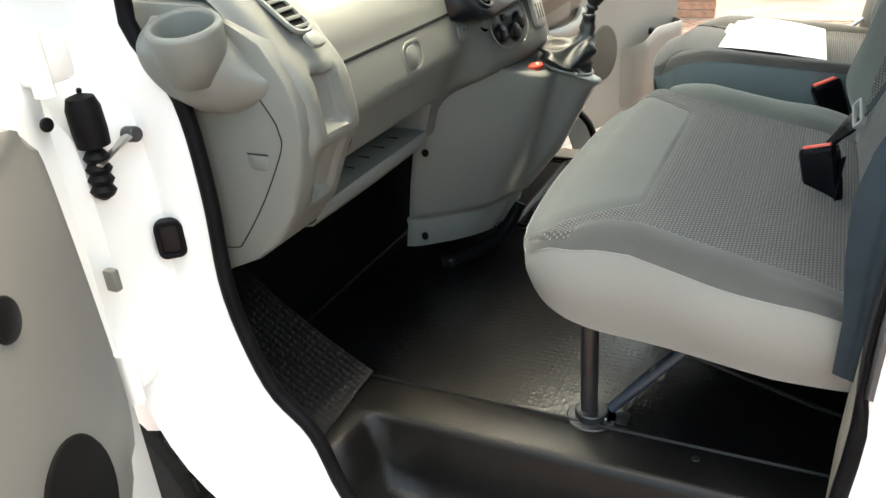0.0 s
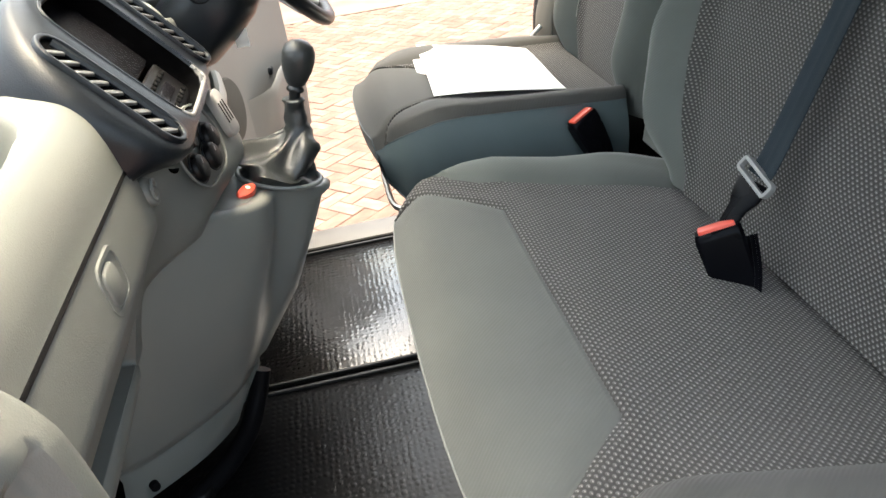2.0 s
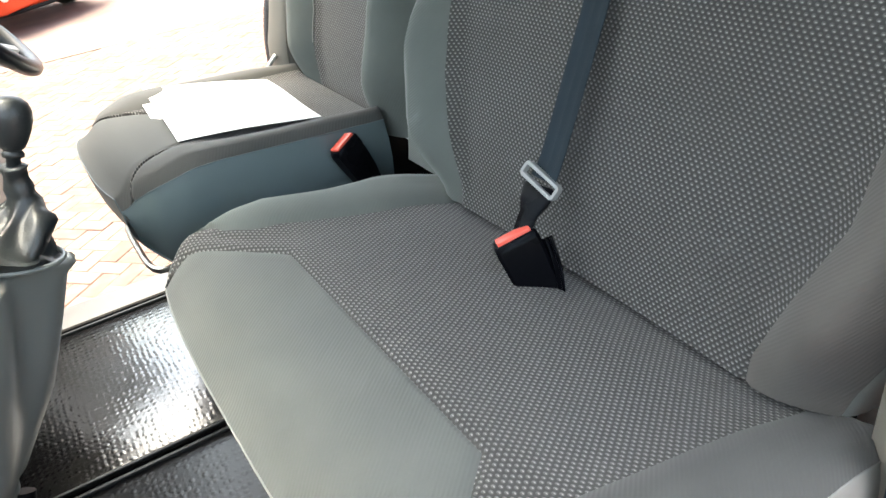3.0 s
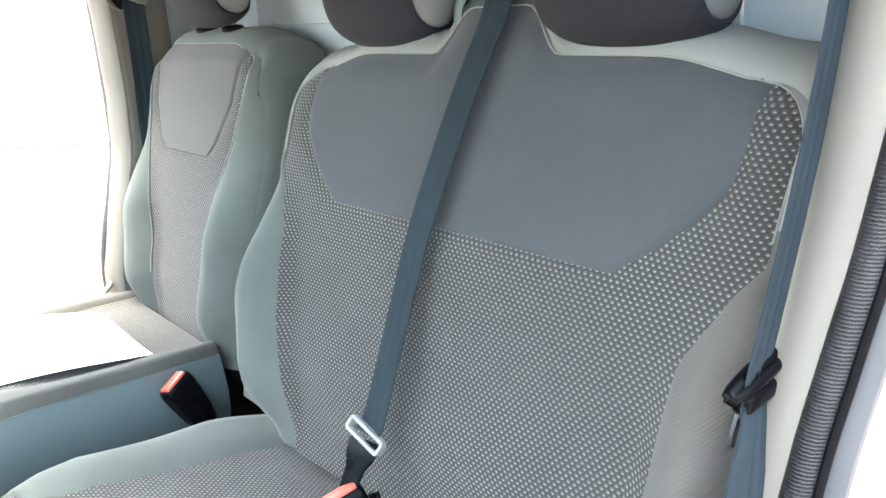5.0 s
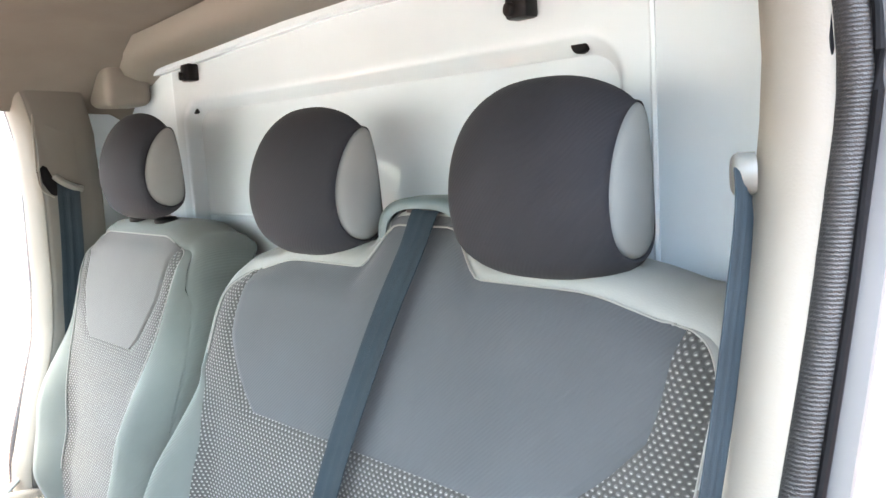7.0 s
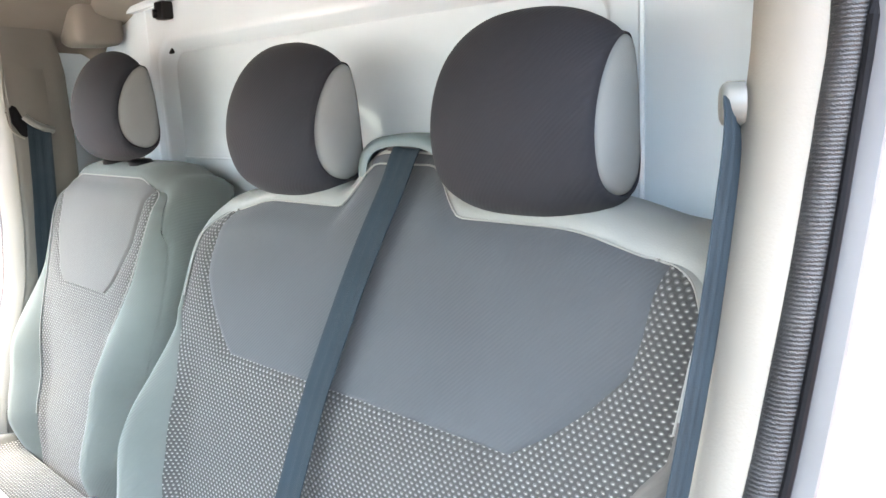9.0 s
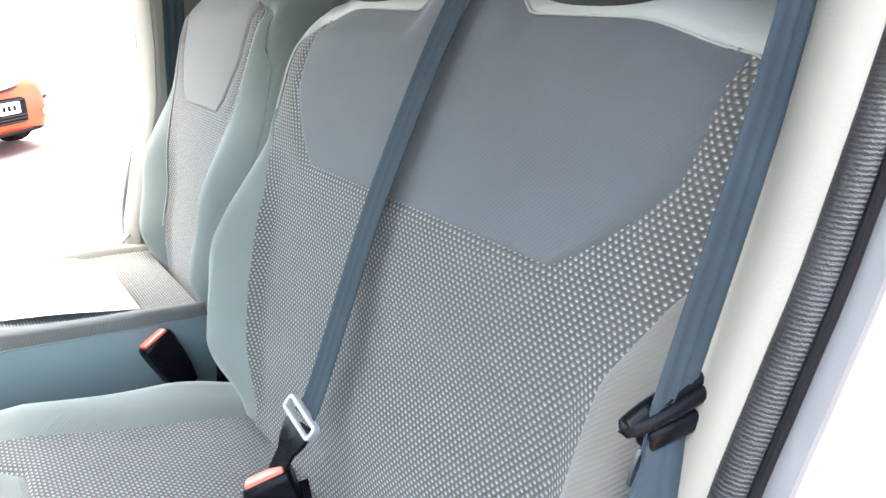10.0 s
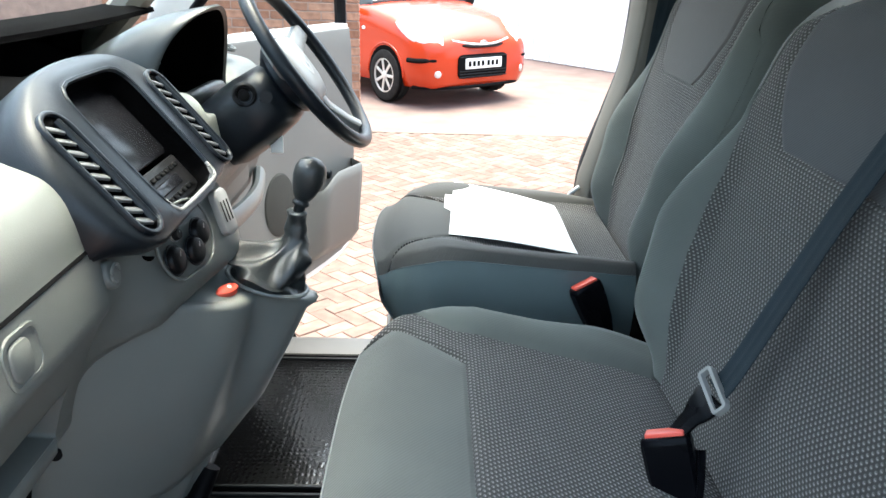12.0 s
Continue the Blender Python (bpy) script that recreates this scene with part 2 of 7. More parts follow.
def ribbed_rubber(name):
    """Grey seal rubber with fine ribs across its run."""
    m = surface(name, (0.0125, 0.0122, 0.0128), 0.34, var=0.35, scale=18, spec=0.45)
    n, l = m.node_tree.nodes, m.node_tree.links
    co = n.new("ShaderNodeTexCoord")
    wave = n.new("ShaderNodeTexWave")
    wave.bands_direction = "Z"
    wave.inputs["Scale"].default_value, wave.inputs["Distortion"].default_value = 100, 3.0
    wave.inputs["Detail"].default_value, wave.inputs["Detail Scale"].default_value = 3, 6
    l.new(co.outputs["Object"], wave.inputs["Vector"])
    bump = n.new("ShaderNodeBump")
    bump.inputs["Strength"].default_value, bump.inputs["Distance"].default_value = 0.5, 0.0014
    l.new(wave.outputs["Fac"], bump.inputs["Height"])
    l.new(bump.outputs[0], n["Principled BSDF"].inputs["Normal"])
    return m


# shade painted into the door frame edge; for the sill plate its own grey
SHADE_SILL_GREY = surface("grey of shaded frame edge and sill", (0.0743, 0.0743, 0.0769), 0.5, var=0.12, scale=6)
RIBBED = ribbed_rubber("ribbed seal rubber")
MAT = rubber_mat_material("pebbled black rubber")
WORN_MAT = rubber_mat_material("pebbled black rubber worn shiny", 0.20, 0.9, 0.7)
TYRE = surface("tyre rubber", (0.016, 0.016, 0.016), 0.85, var=0.3, scale=20, grain=0.6, grain_scale=120, dirt=0.06, spec=0.15)
PAPER = surface("white paper", (0.85, 0.84, 0.80), 0.8, var=0.03, scale=4)
FELT = surface("dark carpet", (0.0040, 0.0037, 0.0037), 0.95, var=0.3, scale=20, grain=0.8, spec=0.04)
DOOR_TRIM = surface("pale grey door trim", (0.121, 0.122, 0.116), 0.5, var=0.05, scale=5, grain=0.35, grain_scale=600)
SCREEN = surface("unlit glossy screen", (0.00675, 0.00675, 0.0081), 0.22, var=0.1, spec=0.2)
CAR_RED = surface("orange red car paint", (0.44, 0.036, 0.008), 0.22, var=0.03, scale=2, coat=0.25, spec=0.3)
ALLOY = surface("bright alloy", (0.62, 0.62, 0.60), 0.3, metal=0.4, var=0.06, scale=20)
CAR_GLASS = surface("dark car glass", (0.05, 0.06, 0.065), 0.05, var=0.1)
LAMP_GLASS = surface("clear lamp glass", (0.75, 0.76, 0.76), 0.1, var=0.05)
PLATE = surface("white number plate", (0.8, 0.8, 0.77), 0.4, var=0.03)
GLASS = clear_glass("window glass")
PAVER = brick_material("clay paver", (0.112, 0.070, 0.056), (0.180, 0.121, 0.098))
WALL_BRICK = brick_material("orange brick", (0.20, 0.098, 0.060), (0.31, 0.175, 0.115))
SAND = surface("sandy joint", (0.150, 0.112, 0.088), 0.95, var=0.3, scale=10, grain=0.8, grain_scale=200)
FAR_PAVING = surface("worn pink paving", (0.158, 0.106, 0.091), 0.9, var=0.25, scale=3, grain=0.6, grain_scale=60)
GARAGE = surface("white garage door paint", (0.80, 0.79, 0.77), 0.5, var=0.03, scale=2)


# ---- building tools ----
BASE = {}


def thing(name, base, label, category, group="", kind=""):
    """A thing: an Empty at its base, under which its parts are hung."""
    ob = new(name)
    ob.empty_display_size = 0.05
    ob.location = base
    BASE[ob] = Vector(base)
    return tagged(ob, label, category, group, kind)


def finish(bm, name, material, sharp=40):
    me = bpy.data.meshes.new(name)
    bmesh.ops.recalc_face_normals(bm, faces=bm.faces)
    bm.to_mesh(me)
    bm.free()
    for m in material if isinstance(material, (list, tuple)) else (material,):
        me.materials.append(m)
    me.shade_smooth()
    me.set_sharp_from_angle(angle=radians(sharp))
    return me


def part(name, bm, material, parent, label="", sharp=40):
    """Links a bmesh in world metres as one mesh under a thing or part."""
    root = parent
    while root.parent:
        root = root.parent
    bm.verts.ensure_lookup_table()
    bmesh.ops.translate(bm, verts=bm.verts, vec=-BASE[root])
    ob = new(name, finish(bm, name, material, sharp))
    ob.parent = parent
    if label:
        ob["label"] = label
    return ob


def single(name, bm, material, label, category, group="", kind="", sharp=40):
    """A thing of one mesh, in world metres."""
    return tagged(new(name, finish(bm, name, material, sharp)), label, category, group, kind)


def smooth(a, b, x):
    t = min(1.0, max(0.0, (x - a) / (b - a)))
    return t * t * (3 - 2 * t)


def lerp_table(table, x):
    """Linear between (x, value) rows, flat beyond the ends."""
    if x <= table[0][0]:
        return table[0][1]
    for (x0, v0), (x1, v1) in zip(table, table[1:]):
        if x <= x1:
            return v0 + (v1 - v0) * (x - x0) / (x1 - x0)
    return table[-1][1]


def curve_points(points, steps=8, closed=False):
    """Catmull-Rom through the points."""
    p = [Vector(q) for q in points]
    k = len(p)
    out = []
    for i in range(k if closed else k - 1):
        a, b, c, d = (p[(i + j) % k] if closed else p[min(max(i + j, 0), k - 1)] for j in (-1, 0, 1, 2))
        for s in range(steps):
            t = s / steps
            out.append(0.5 * ((2 * b) + (c - a) * t + (2 * a - 5 * b + 4 * c - d) * t * t + (3 * b - a - 3 * c + d) * t ** 3))
    if not closed:
        out.append(p[-1])
    return out


def box(bm, lo, hi, bevel=0.0, m=None, segments=2):
    """Adds a bevelled box between two corners."""
    made = bmesh.ops.create_cube(bm, size=1)["verts"]
    for v in made:
        v.co = Vector([lo[i] if v.co[i] < 0 else hi[i] for i in range(3)])
    if bevel:
        edges = list({e for v in made for e in v.link_edges})
        got = bmesh.ops.bevel(bm, geom=edges, offset=bevel, segments=segments, affect="EDGES", profile=0.5)
        made = list({v for f in got["faces"] for v in f.verts} | {v for v in made if v.is_valid})
    if m is not None:
        bmesh.ops.transform(bm, matrix=m, verts=made)
    return made


def skin(bm, loops, closed=True, caps=True, uv=False):
    """Bridges loops of equal length; returns the vertex rows."""
    rows = [[bm.verts.new(p) for p in loop] for loop in loops]
    k = len(rows[0])
    for a, b in zip(rows, rows[1:]):
        for i in range(k if closed else k - 1):
            j = (i + 1) % k
            bm.faces.new((a[i], a[j], b[j], b[i]))
    if caps and closed:
        bm.faces.new(rows[0][::-1])
        bm.faces.new(rows[-1])
    return rows


def tube(bm, points, radius, sides=8, closed=False, flat=1.0, up=(0, 0, 1)):
    """Sweeps a round or flattened section along points; radius may be a list."""
    pts = [Vector(p) for p in points]
    loops = []
    k = len(pts)
    for i, p in enumerate(pts):
        a, b = (pts[i - 1], pts[(i + 1) % k]) if closed else (pts[max(i - 1, 0)], pts[min(i + 1, k - 1)])
        d = (b - a).normalized()
        s = d.cross(Vector(up))
        if s.length < 1e-3:
            s = d.cross(Vector((1, 0, 0)))
        s.normalize()
        n = s.cross(d)
        r = radius[i] if isinstance(radius, (list, tuple)) else radius
        loops.append([p + (s * math.cos(2 * math.pi * j / sides) + n * flat * math.sin(2 * math.pi * j / sides)) * r for j in range(sides)])
    if closed:
        loops.append(loops[0])
        rows = [[bm.verts.new(q) for q in loop] for loop in loops[:-1]]
        rows.append(rows[0])
        for a, b in zip(rows, rows[1:]):
            for j in range(sides):
                bm.faces.new((a[j], a[(j + 1) % sides], b[(j + 1) % sides], b[j]))
    else:
        skin(bm, loops)


def ribbon(bm, points, width, across, thick=0.0014):
    """A strap of the given width along points; across is the direction of its width, one or one a point."""
    pts = [Vector(p) for p in points]
    loops = []
    for i, p in enumerate(pts):
        c = Vector(across[i] if isinstance(across, list) else across).normalized()
        d = (pts[min(i + 1, len(pts) - 1)] - pts[max(i - 1, 0)]).normalized()
        c = (c - d * c.dot(d)).normalized()
        n = d.cross(c)
        loops.append([p + c * width * u + n * thick * w for u, w in ((-0.5, -0.5), (-0.32, -1.1), (-0.28, -0.5), (-0.06, -0.5), (0, -1.1), (0.06, -0.5), (0.28, -0.5), (0.32, -1.1), (0.5, -0.5), (0.5, 0.5), (0, 0.5), (-0.5, 0.5))])
    skin(bm, loops)


def prism(bm, outline, direction, bevel=0.0):
    """Extrudes a closed outline of points along direction."""
    d = Vector(direction)
    a = [bm.verts.new(p) for p in outline]
    b = [bm.verts.new(Vector(p) + d) for p in outline]
    k = len(a)
    faces = [bm.faces.new(a[::-1]), bm.faces.new(b)]
    for i in range(k):
        faces.append(bm.faces.new((a[i], a[(i + 1) % k], b[(i + 1) % k], b[i])))
    if bevel:
        edges = [e for f in faces[:2] for e in f.edges]
        bmesh.ops.bevel(bm, geom=list(set(edges)), offset=bevel, segments=2, affect="EDGES", profile=0.5)


def disc(bm, centre, normal, radius, depth, sides=24, bevel=0.0, flat=1.0):
    """A round plug from centre along normal."""
    n = Vector(normal).normalized()
    q = n.to_track_quat("Z", "Y")
    ring = lambda r, h: [Vector(centre) + q @ Vector((r * math.cos(2 * math.pi * i / sides), r * flat * math.sin(2 * math.pi * i / sides), h)) for i in range(sides)]
    loops = [ring(radius, 0), ring(radius, depth - bevel), ring(radius - bevel * 0.4, depth - bevel * 0.3), ring(radius - bevel, depth)] if bevel else [ring(radius, 0), ring(radius, depth)]
    skin(bm, loops)


def lathe(bm, centre, axis, profile, sides=24):
    """Turns (radius, height) rows about an axis."""
    q = Vector(axis).normalized().to_track_quat("Z", "Y")
    skin(bm, [[Vector(centre) + q @ Vector((r * math.cos(2 * math.pi * i / sides), r * math.sin(2 * math.pi * i / sides), h)) for i in range(sides)] for r, h in profile])


def frame_strip(bm, centre, x, y, w, h, radius, band, depth, normal, steps=5):
    """A rounded rectangular frame: outer size w by h, its band and depth."""
    c, x, y, n = Vector(centre), Vector(x).normalized(), Vector(y).normalized(), Vector(normal).normalized()

    def ring(inset, lift):
        r = max(radius - inset, 0.001)
        pts = []
        for sx, sy, a0 in ((1, 1, 0), (-1, 1, 90), (-1, -1, 180), (1, -1, 270)):
            for s in range(steps + 1):
                a = radians(a0 + 90 * s / steps)
                pts.append(c + x * (sx * (w / 2 - inset - r) + r * math.cos(a)) + y * (sy * (h / 2 - inset - r) + r * math.sin(a)) + n * lift)
        return pts
    loops = [ring(0, 0), ring(0, depth * 0.8), ring(band * 0.15, depth), ring(band * 0.85, depth), ring(band, depth * 0.8), ring(band, 0)]
    rows = skin(bm, loops, caps=False)
    k = len(rows[0])
    for i in range(k):
        bm.faces.new((rows[-1][i], rows[-1][(i + 1) % k], rows[0][(i + 1) % k], rows[0][i]))


def rounded_plate(bm, centre, x, y, w, h, radius, depth, normal, steps=5, bevel=0.002):
    """A rounded rectangular plate that rises depth along normal."""
    c, x, y, n = Vector(centre), Vector(x).normalized(), Vector(y).normalized(), Vector(normal).normalized()

    def ring(inset, lift):
        r = max(radius - inset, 0.0005)
        pts = []
        for sx, sy, a0 in ((1, 1, 0), (-1, 1, 90), (-1, -1, 180), (1, -1, 270)):
            for s in range(steps + 1):
                a = radians(a0 + 90 * s / steps)
                pts.append(c + x * (sx * (w / 2 - inset - r) + r * math.cos(a)) + y * (sy * (h / 2 - inset - r) + r * math.sin(a)) + n * lift)
        return pts
    skin(bm, [ring(0, 0), ring(0, depth - bevel), ring(bevel * 0.4, depth - bevel * 0.35), ring(bevel, depth)])


# ---- the cab: floor, pillars, bulkhead, roof ----
def strip_between(bm, *curves):
    """Joins open curves of equal length into one sheet."""
    skin(bm, curves, closed=False, caps=False)


def thicken(bm, amount):
    bmesh.ops.recalc_face_normals(bm, faces=bm.faces)
    bmesh.ops.solidify(bm, geom=bm.faces[:], thickness=amount)


MIRROR_X = -0.02
PILLAR_B = [(0.50, -0.10), (0.75, -0.10), (1.02, -0.11), (1.20, -0.160), (1.30, -0.192), (1.40, -0.224), (1.60, -0.275), (1.72, -0.288), (1.95, -0.285)]
PILLAR_X = [(0.5, -0.825), (1.20, -0.832), (1.40, -0.848), (1.70, -0.862), (1.95, -0.850)]
# the driver's rear pillar stands steeper than the passenger's
FAR_B = [(0.50, -0.10), (1.02, -0.11), (1.20, -0.160), (1.30, -0.192), (1.42, -0.207), (1.60, -0.215), (1.75, -0.212), (1.83, -0.195), (1.95, -0.15)]
OPENING = [(-0.838, -0.105, 0.75), (-0.838, -0.115, 1.02), (-0.842, -0.166, 1.20), (-0.850, -0.198, 1.30), (-0.858, -0.230, 1.40), (-0.868, -0.281, 1.60),
           (-0.872, -0.294, 1.75), (-0.83, -0.27, 1.90), (-0.78, -0.10, 1.94), (-0.78, 0.25, 1.92), (-0.81, 0.50, 1.75), (-0.86, 0.75, 1.52),
           (-0.90, 0.90, 1.34), (-0.90, 0.835, 1.20), (-0.90, 0.82, 1.05), (-0.90, 0.822, 0.87), (-0.90, 0.775, 0.705), (-0.90, 0.70, 0.62),
           (-0.90, 0.64, 0.48), (-0.90, 0.50, 0.44), (-0.88, 0.10, 0.44), (-0.85, -0.06, 0.50)]


def flip(points, side):
    return [Vector((p[0] if side < 0 else 2 * MIRROR_X - p[0], p[1], p[2])) for p in points]


def grow(points, by, dx):
    """The opening's loop moved outwards in its own plane, and along x."""
    k = len(points)
    out = []
    for i, p in enumerate(points):
        d = (points[(i + 1) % k] - points[i - 1])
        n = Vector((0, d.z, -d.y)).normalized()
        if (Vector((0, p.y - 0.25, p.z - 1.2))).dot(n) < 0:
            n = -n
        out.append(p + n * by + Vector((dx, 0, 0)))
    return out


def door_opening(side, tag):
    outline = OPENING
    if side > 0:
        outline = [(x, y + (lerp_table(FAR_B, z) - lerp_table(PILLAR_B, z) if y < -0.09 else 0.0), z) for x, y, z in OPENING]
    loop = curve_points(flip(outline, side), 5, closed=True)
    bm = bmesh.new()
    rear = [smooth(0.2, -0.05, p.y) * smooth(0.75, 1.0, p.z) for p in loop]
    wide = [p + Vector((side * 0.002 * w, 0, 0)) for p, w in zip(loop, rear)]
    sections = []
    for i, p in enumerate(wide):
        d = (wide[(i + 1) % len(wide)] - wide[i - 1]).normalized()
        across = d.cross(Vector((1, 0, 0))).normalized()
        sections.append([p + across * ((0.012 + 0.004 * rear[i]) * math.cos(a)) + Vector(((0.013 + 0.003 * rear[i]) * math.sin(a), 0, 0)) for a in [2 * math.pi * j / 14 for j in range(14)]])
    skin(bm, sections + [sections[0]], caps=False)
    bmesh.ops.remove_doubles(bm, verts=bm.verts, dist=1e-6)
    single("door_seal_" + tag, bm, RUBBER, "black ribbed rubber seal round the open door", "seal", kind="structure")
    keep = [i for i, w in enumerate(rear) if w > 0.4]
    first = next(i for i in range(len(loop)) if rear[i] > 0.4 and rear[i - 1] <= 0.4)
    order = [(first + k) % len(loop) for k in range(len(keep))]
    bm = bmesh.new()
    skin(bm, [[wide[i] + (sections[i][j] - wide[i]) * 1.09 for j in range(14)] for i in order])
    single("seal_sleeve_" + tag, bm, RIBBED, "finely ribbed rubber sleeve on the rear pillar", "seal", kind="structure")
    for off, r in ((0.017, 0.004), (-0.016, 0.005)):
        bm = bmesh.new()
        tube(bm, [p + Vector((side * off, 0.010, 0)) if w > 0.3 else p + Vector((side * off * 0.5, 0, 0)) for p, w in zip(wide, rear)], r, 8, closed=True)
        single("seal_bead_" + tag, bm, RUBBER, "thin black bead along the door seal", "seal", kind="structure")
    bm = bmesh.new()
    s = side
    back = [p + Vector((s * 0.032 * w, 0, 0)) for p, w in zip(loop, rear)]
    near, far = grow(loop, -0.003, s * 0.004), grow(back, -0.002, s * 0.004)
    # return of the white frame, its shade put into a darker grey
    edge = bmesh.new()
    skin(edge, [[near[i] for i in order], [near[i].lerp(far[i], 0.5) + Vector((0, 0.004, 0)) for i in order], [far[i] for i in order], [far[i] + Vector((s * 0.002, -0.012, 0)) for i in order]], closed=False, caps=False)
    single("door_frame_edge_" + tag, edge, SHADE_SILL_GREY, "edge of the rear door frame, shade set in its grey", "door frame", kind="structure")
    rings = [grow(loop, 0.002, 0.0), grow(back, 0.004, 0.0), grow(back, 0.018, s * 0.010), grow(back, 0.080, s * 0.006), grow(back, 0.094, s * 0.012), grow(back, 0.102, s * 0.030), grow(loop, 0.105, s * 0.12), grow(loop, 0.13, s * 0.135)]
    rows = skin(bm, rings, caps=False)
    thicken(bm, 0.004)
    single("door_frame_" + tag, bm, WHITE, "white painted steel door frame", "door frame", kind="structure")


door_opening(-1, "passenger")
door_opening(1, "driver")


def pillar_trim(side, tag):
    zs = [0.50 + 1.43 * i / 28 for i in range(29)]
    rim = lambda z: (lerp_table(PILLAR_X, z), lerp_table(PILLAR_B, z))
    shape = ((-0.005, 0.001), (0.003, 0.007), (0.016, 0.010), (0.034, 0.008), (0.052, -0.003), (0.060, -0.022), (0.056, -0.055), (0.030, -0.12))
    curves = [flip([(rim(z)[0] + dx, rim(z)[1] + dy, z) for z in zs], side) for dx, dy in shape]
    curves.append(flip([(-0.86, -0.458, z) for z in zs], side))
    bm = bmesh.new()
    strip_between(bm, *curves)
    thicken(bm, 0.003)
    return single("pillar_trim_" + tag, bm, TRIM, "beige plastic pillar trim beside the seat", "pillar trim", kind="structure")


pillar_trim(-1, "passenger")

# driver's pillar: a pale nose round the opening and a flat lining, its shade put into a darker colour, with a slot for
# the belt
pillar = thing("pillar_trim_driver", (0.76, -0.28, 0.50), "pillar lining with a belt slot beside the driver, toned dark as shade", "pillar trim", kind="structure")
zs = [0.50 + 1.42 * i / 40 for i in range(41)]
far_x = lambda z: 2 * MIRROR_X - lerp_table(PILLAR_X, z)
bm = bmesh.new()
strip_between(bm, *[[(Vector((far_x(z) + dx, lerp_table(FAR_B, z) + dy, z))) for z in zs] for dx, dy in ((0.003, 0.002), (-0.006, 0.010), (-0.020, 0.013), (-0.038, 0.010), (-0.056, 0.002), (-0.066, -0.004), (-0.070, -0.010))])
thicken(bm, 0.003)
part("nose", bm, TRIM, pillar, "pale beige rounded nose of the pillar")
bm = bmesh.new()
strip_between(bm, *[[(Vector((far_x(z) + dx, lerp_table(FAR_B, z) + dy, z))) for z in zs] for dx, dy in ((-0.069, -0.009), (-0.074, -0.013), (-0.076, -0.020), (-0.077, -0.060), (-0.077, -0.110), (-0.077, -0.128), (-0.074, -0.134), (-0.066, -0.136), (-0.030, -0.137))])
thicken(bm, 0.003)
part("lining", bm, LINING_SHADED, pillar, "flat lining, shade in its colour")
bm = bmesh.new()
cover = [(-0.222, 1.800), (-0.230, 1.806), (-0.296, 1.806), (-0.303, 1.798), (-0.303, 1.612), (-0.290, 1.616), (-0.262, 1.634), (-0.246, 1.652), (-0.238, 1.672), (-0.229, 1.676), (-0.222, 1.668)]
prism(bm, [Vector((0.7425, y, z)) for y, z in cover], (0.008, 0, 0), 0.0025)
part("slot_cover", bm, LINING_SHADED, pillar, "flat cover over the belt reel")
bm = bmesh.new()
tube(bm, curve_points([(0.738, -0.248, 1.655), (0.734, -0.262, 1.641), (0.733, -0.282, 1.629), (0.736, -0.303, 1.622)], 5), 0.0075, 8)
part("slot_lip", bm, GREY_PLASTIC, pillar, "smooth grey lip of the belt slot")
bm = bmesh.new()
prism(bm, [Vector((0.7415, y, z)) for y, z in ((-0.222, 1.672), (-0.229, 1.679), (-0.237, 1.674), (-0.246, 1.650), (-0.262, 1.634), (-0.303, 1.614), (-0.303, 1.600), (-0.262, 1.600), (-0.238, 1.616), (-0.224, 1.642))], (0.004, 0, 0), 0.001)
part("slot", bm, BLACK_MATT, pillar, "dark belt slot")
bm = bmesh.new()
tube(bm, curve_points([(0.7445, -0.221, 1.79), (0.7445, -0.2165, 1.70), (0.7445, -0.217, 1.645), (0.7435, -0.226, 1.622), (0.7425, -0.245, 1.608)], 5), 0.0022, 6)
part("cover_edge", bm, TRIM, pillar, "pale edge round the slot cover")

# white body side behind the driver's lining
bm = bmesh.new()
strip_between(bm, *[[Vector((x, y, z)) for z in (0.50, 0.9, 1.3, 1.7, 1.97)] for x, y in ((0.86, -0.478), (0.885, -0.462), (0.893, -0.43), (0.896, -0.36), (0.890, -0.30))])
thicken(bm, 0.002)
single("body_side", bm, BULKHEAD, "white painted steel body side behind the pillar lining", "body panel", kind="structure")

# floor pan and mats
bm = bmesh.new()
box(bm, (-0.66, -0.47, 0.40), (0.70, 1.06, 0.541))
single("floor", bm, BLACK_MATT, "black cab floor", "floor", kind="structure")


def rubber_mat(name, x0, x1, y0, y1, z, label, material):
    mat = thing(name, ((x0 + x1) / 2, (y0 + y1) / 2, z), label, "floor mat", "floor mats")
    bm = bmesh.new()
    rounded_plate(bm, ((x0 + x1) / 2, (y0 + y1) / 2, z), (1, 0, 0), (0, 1, 0), x1 - x0, y1 - y0, 0.03, 0.008, (0, 0, 1))
    part("sheet", bm, material, mat)
    bm = bmesh.new()
    frame_strip(bm, ((x0 + x1) / 2, (y0 + y1) / 2, z + 0.006), (1, 0, 0), (0, 1, 0), x1 - x0, y1 - y0, 0.03, 0.008, 0.008, (0, 0, 1))
    part("rim", bm, STEP, mat, "raised black rubber rim")
    return mat


rubber_mat("floor_mat", 0.135, 0.668, -0.05, 0.73, 0.541, "black pebbled rubber mat on the driver's floor", WORN_MAT)
rubber_mat("floor_mat", -0.642, 0.118, -0.40, 1.0, 0.541, "black pebbled rubber mat under the double seat", MAT)

# sloping mat under the dashboard end
bm = bmesh.new()
skin(bm, [[Vector((x, y, z + 0.012 * math.sin(9 * x))) for x in (-0.87, -0.82, -0.76, -0.70, -0.66, -0.645)] for y, z in ((0.74, 0.556), (0.775, 0.575), (0.85, 0.62), (0.95, 0.69), (1.05, 0.78))], closed=False, caps=False)
thicken(bm, 0.012)
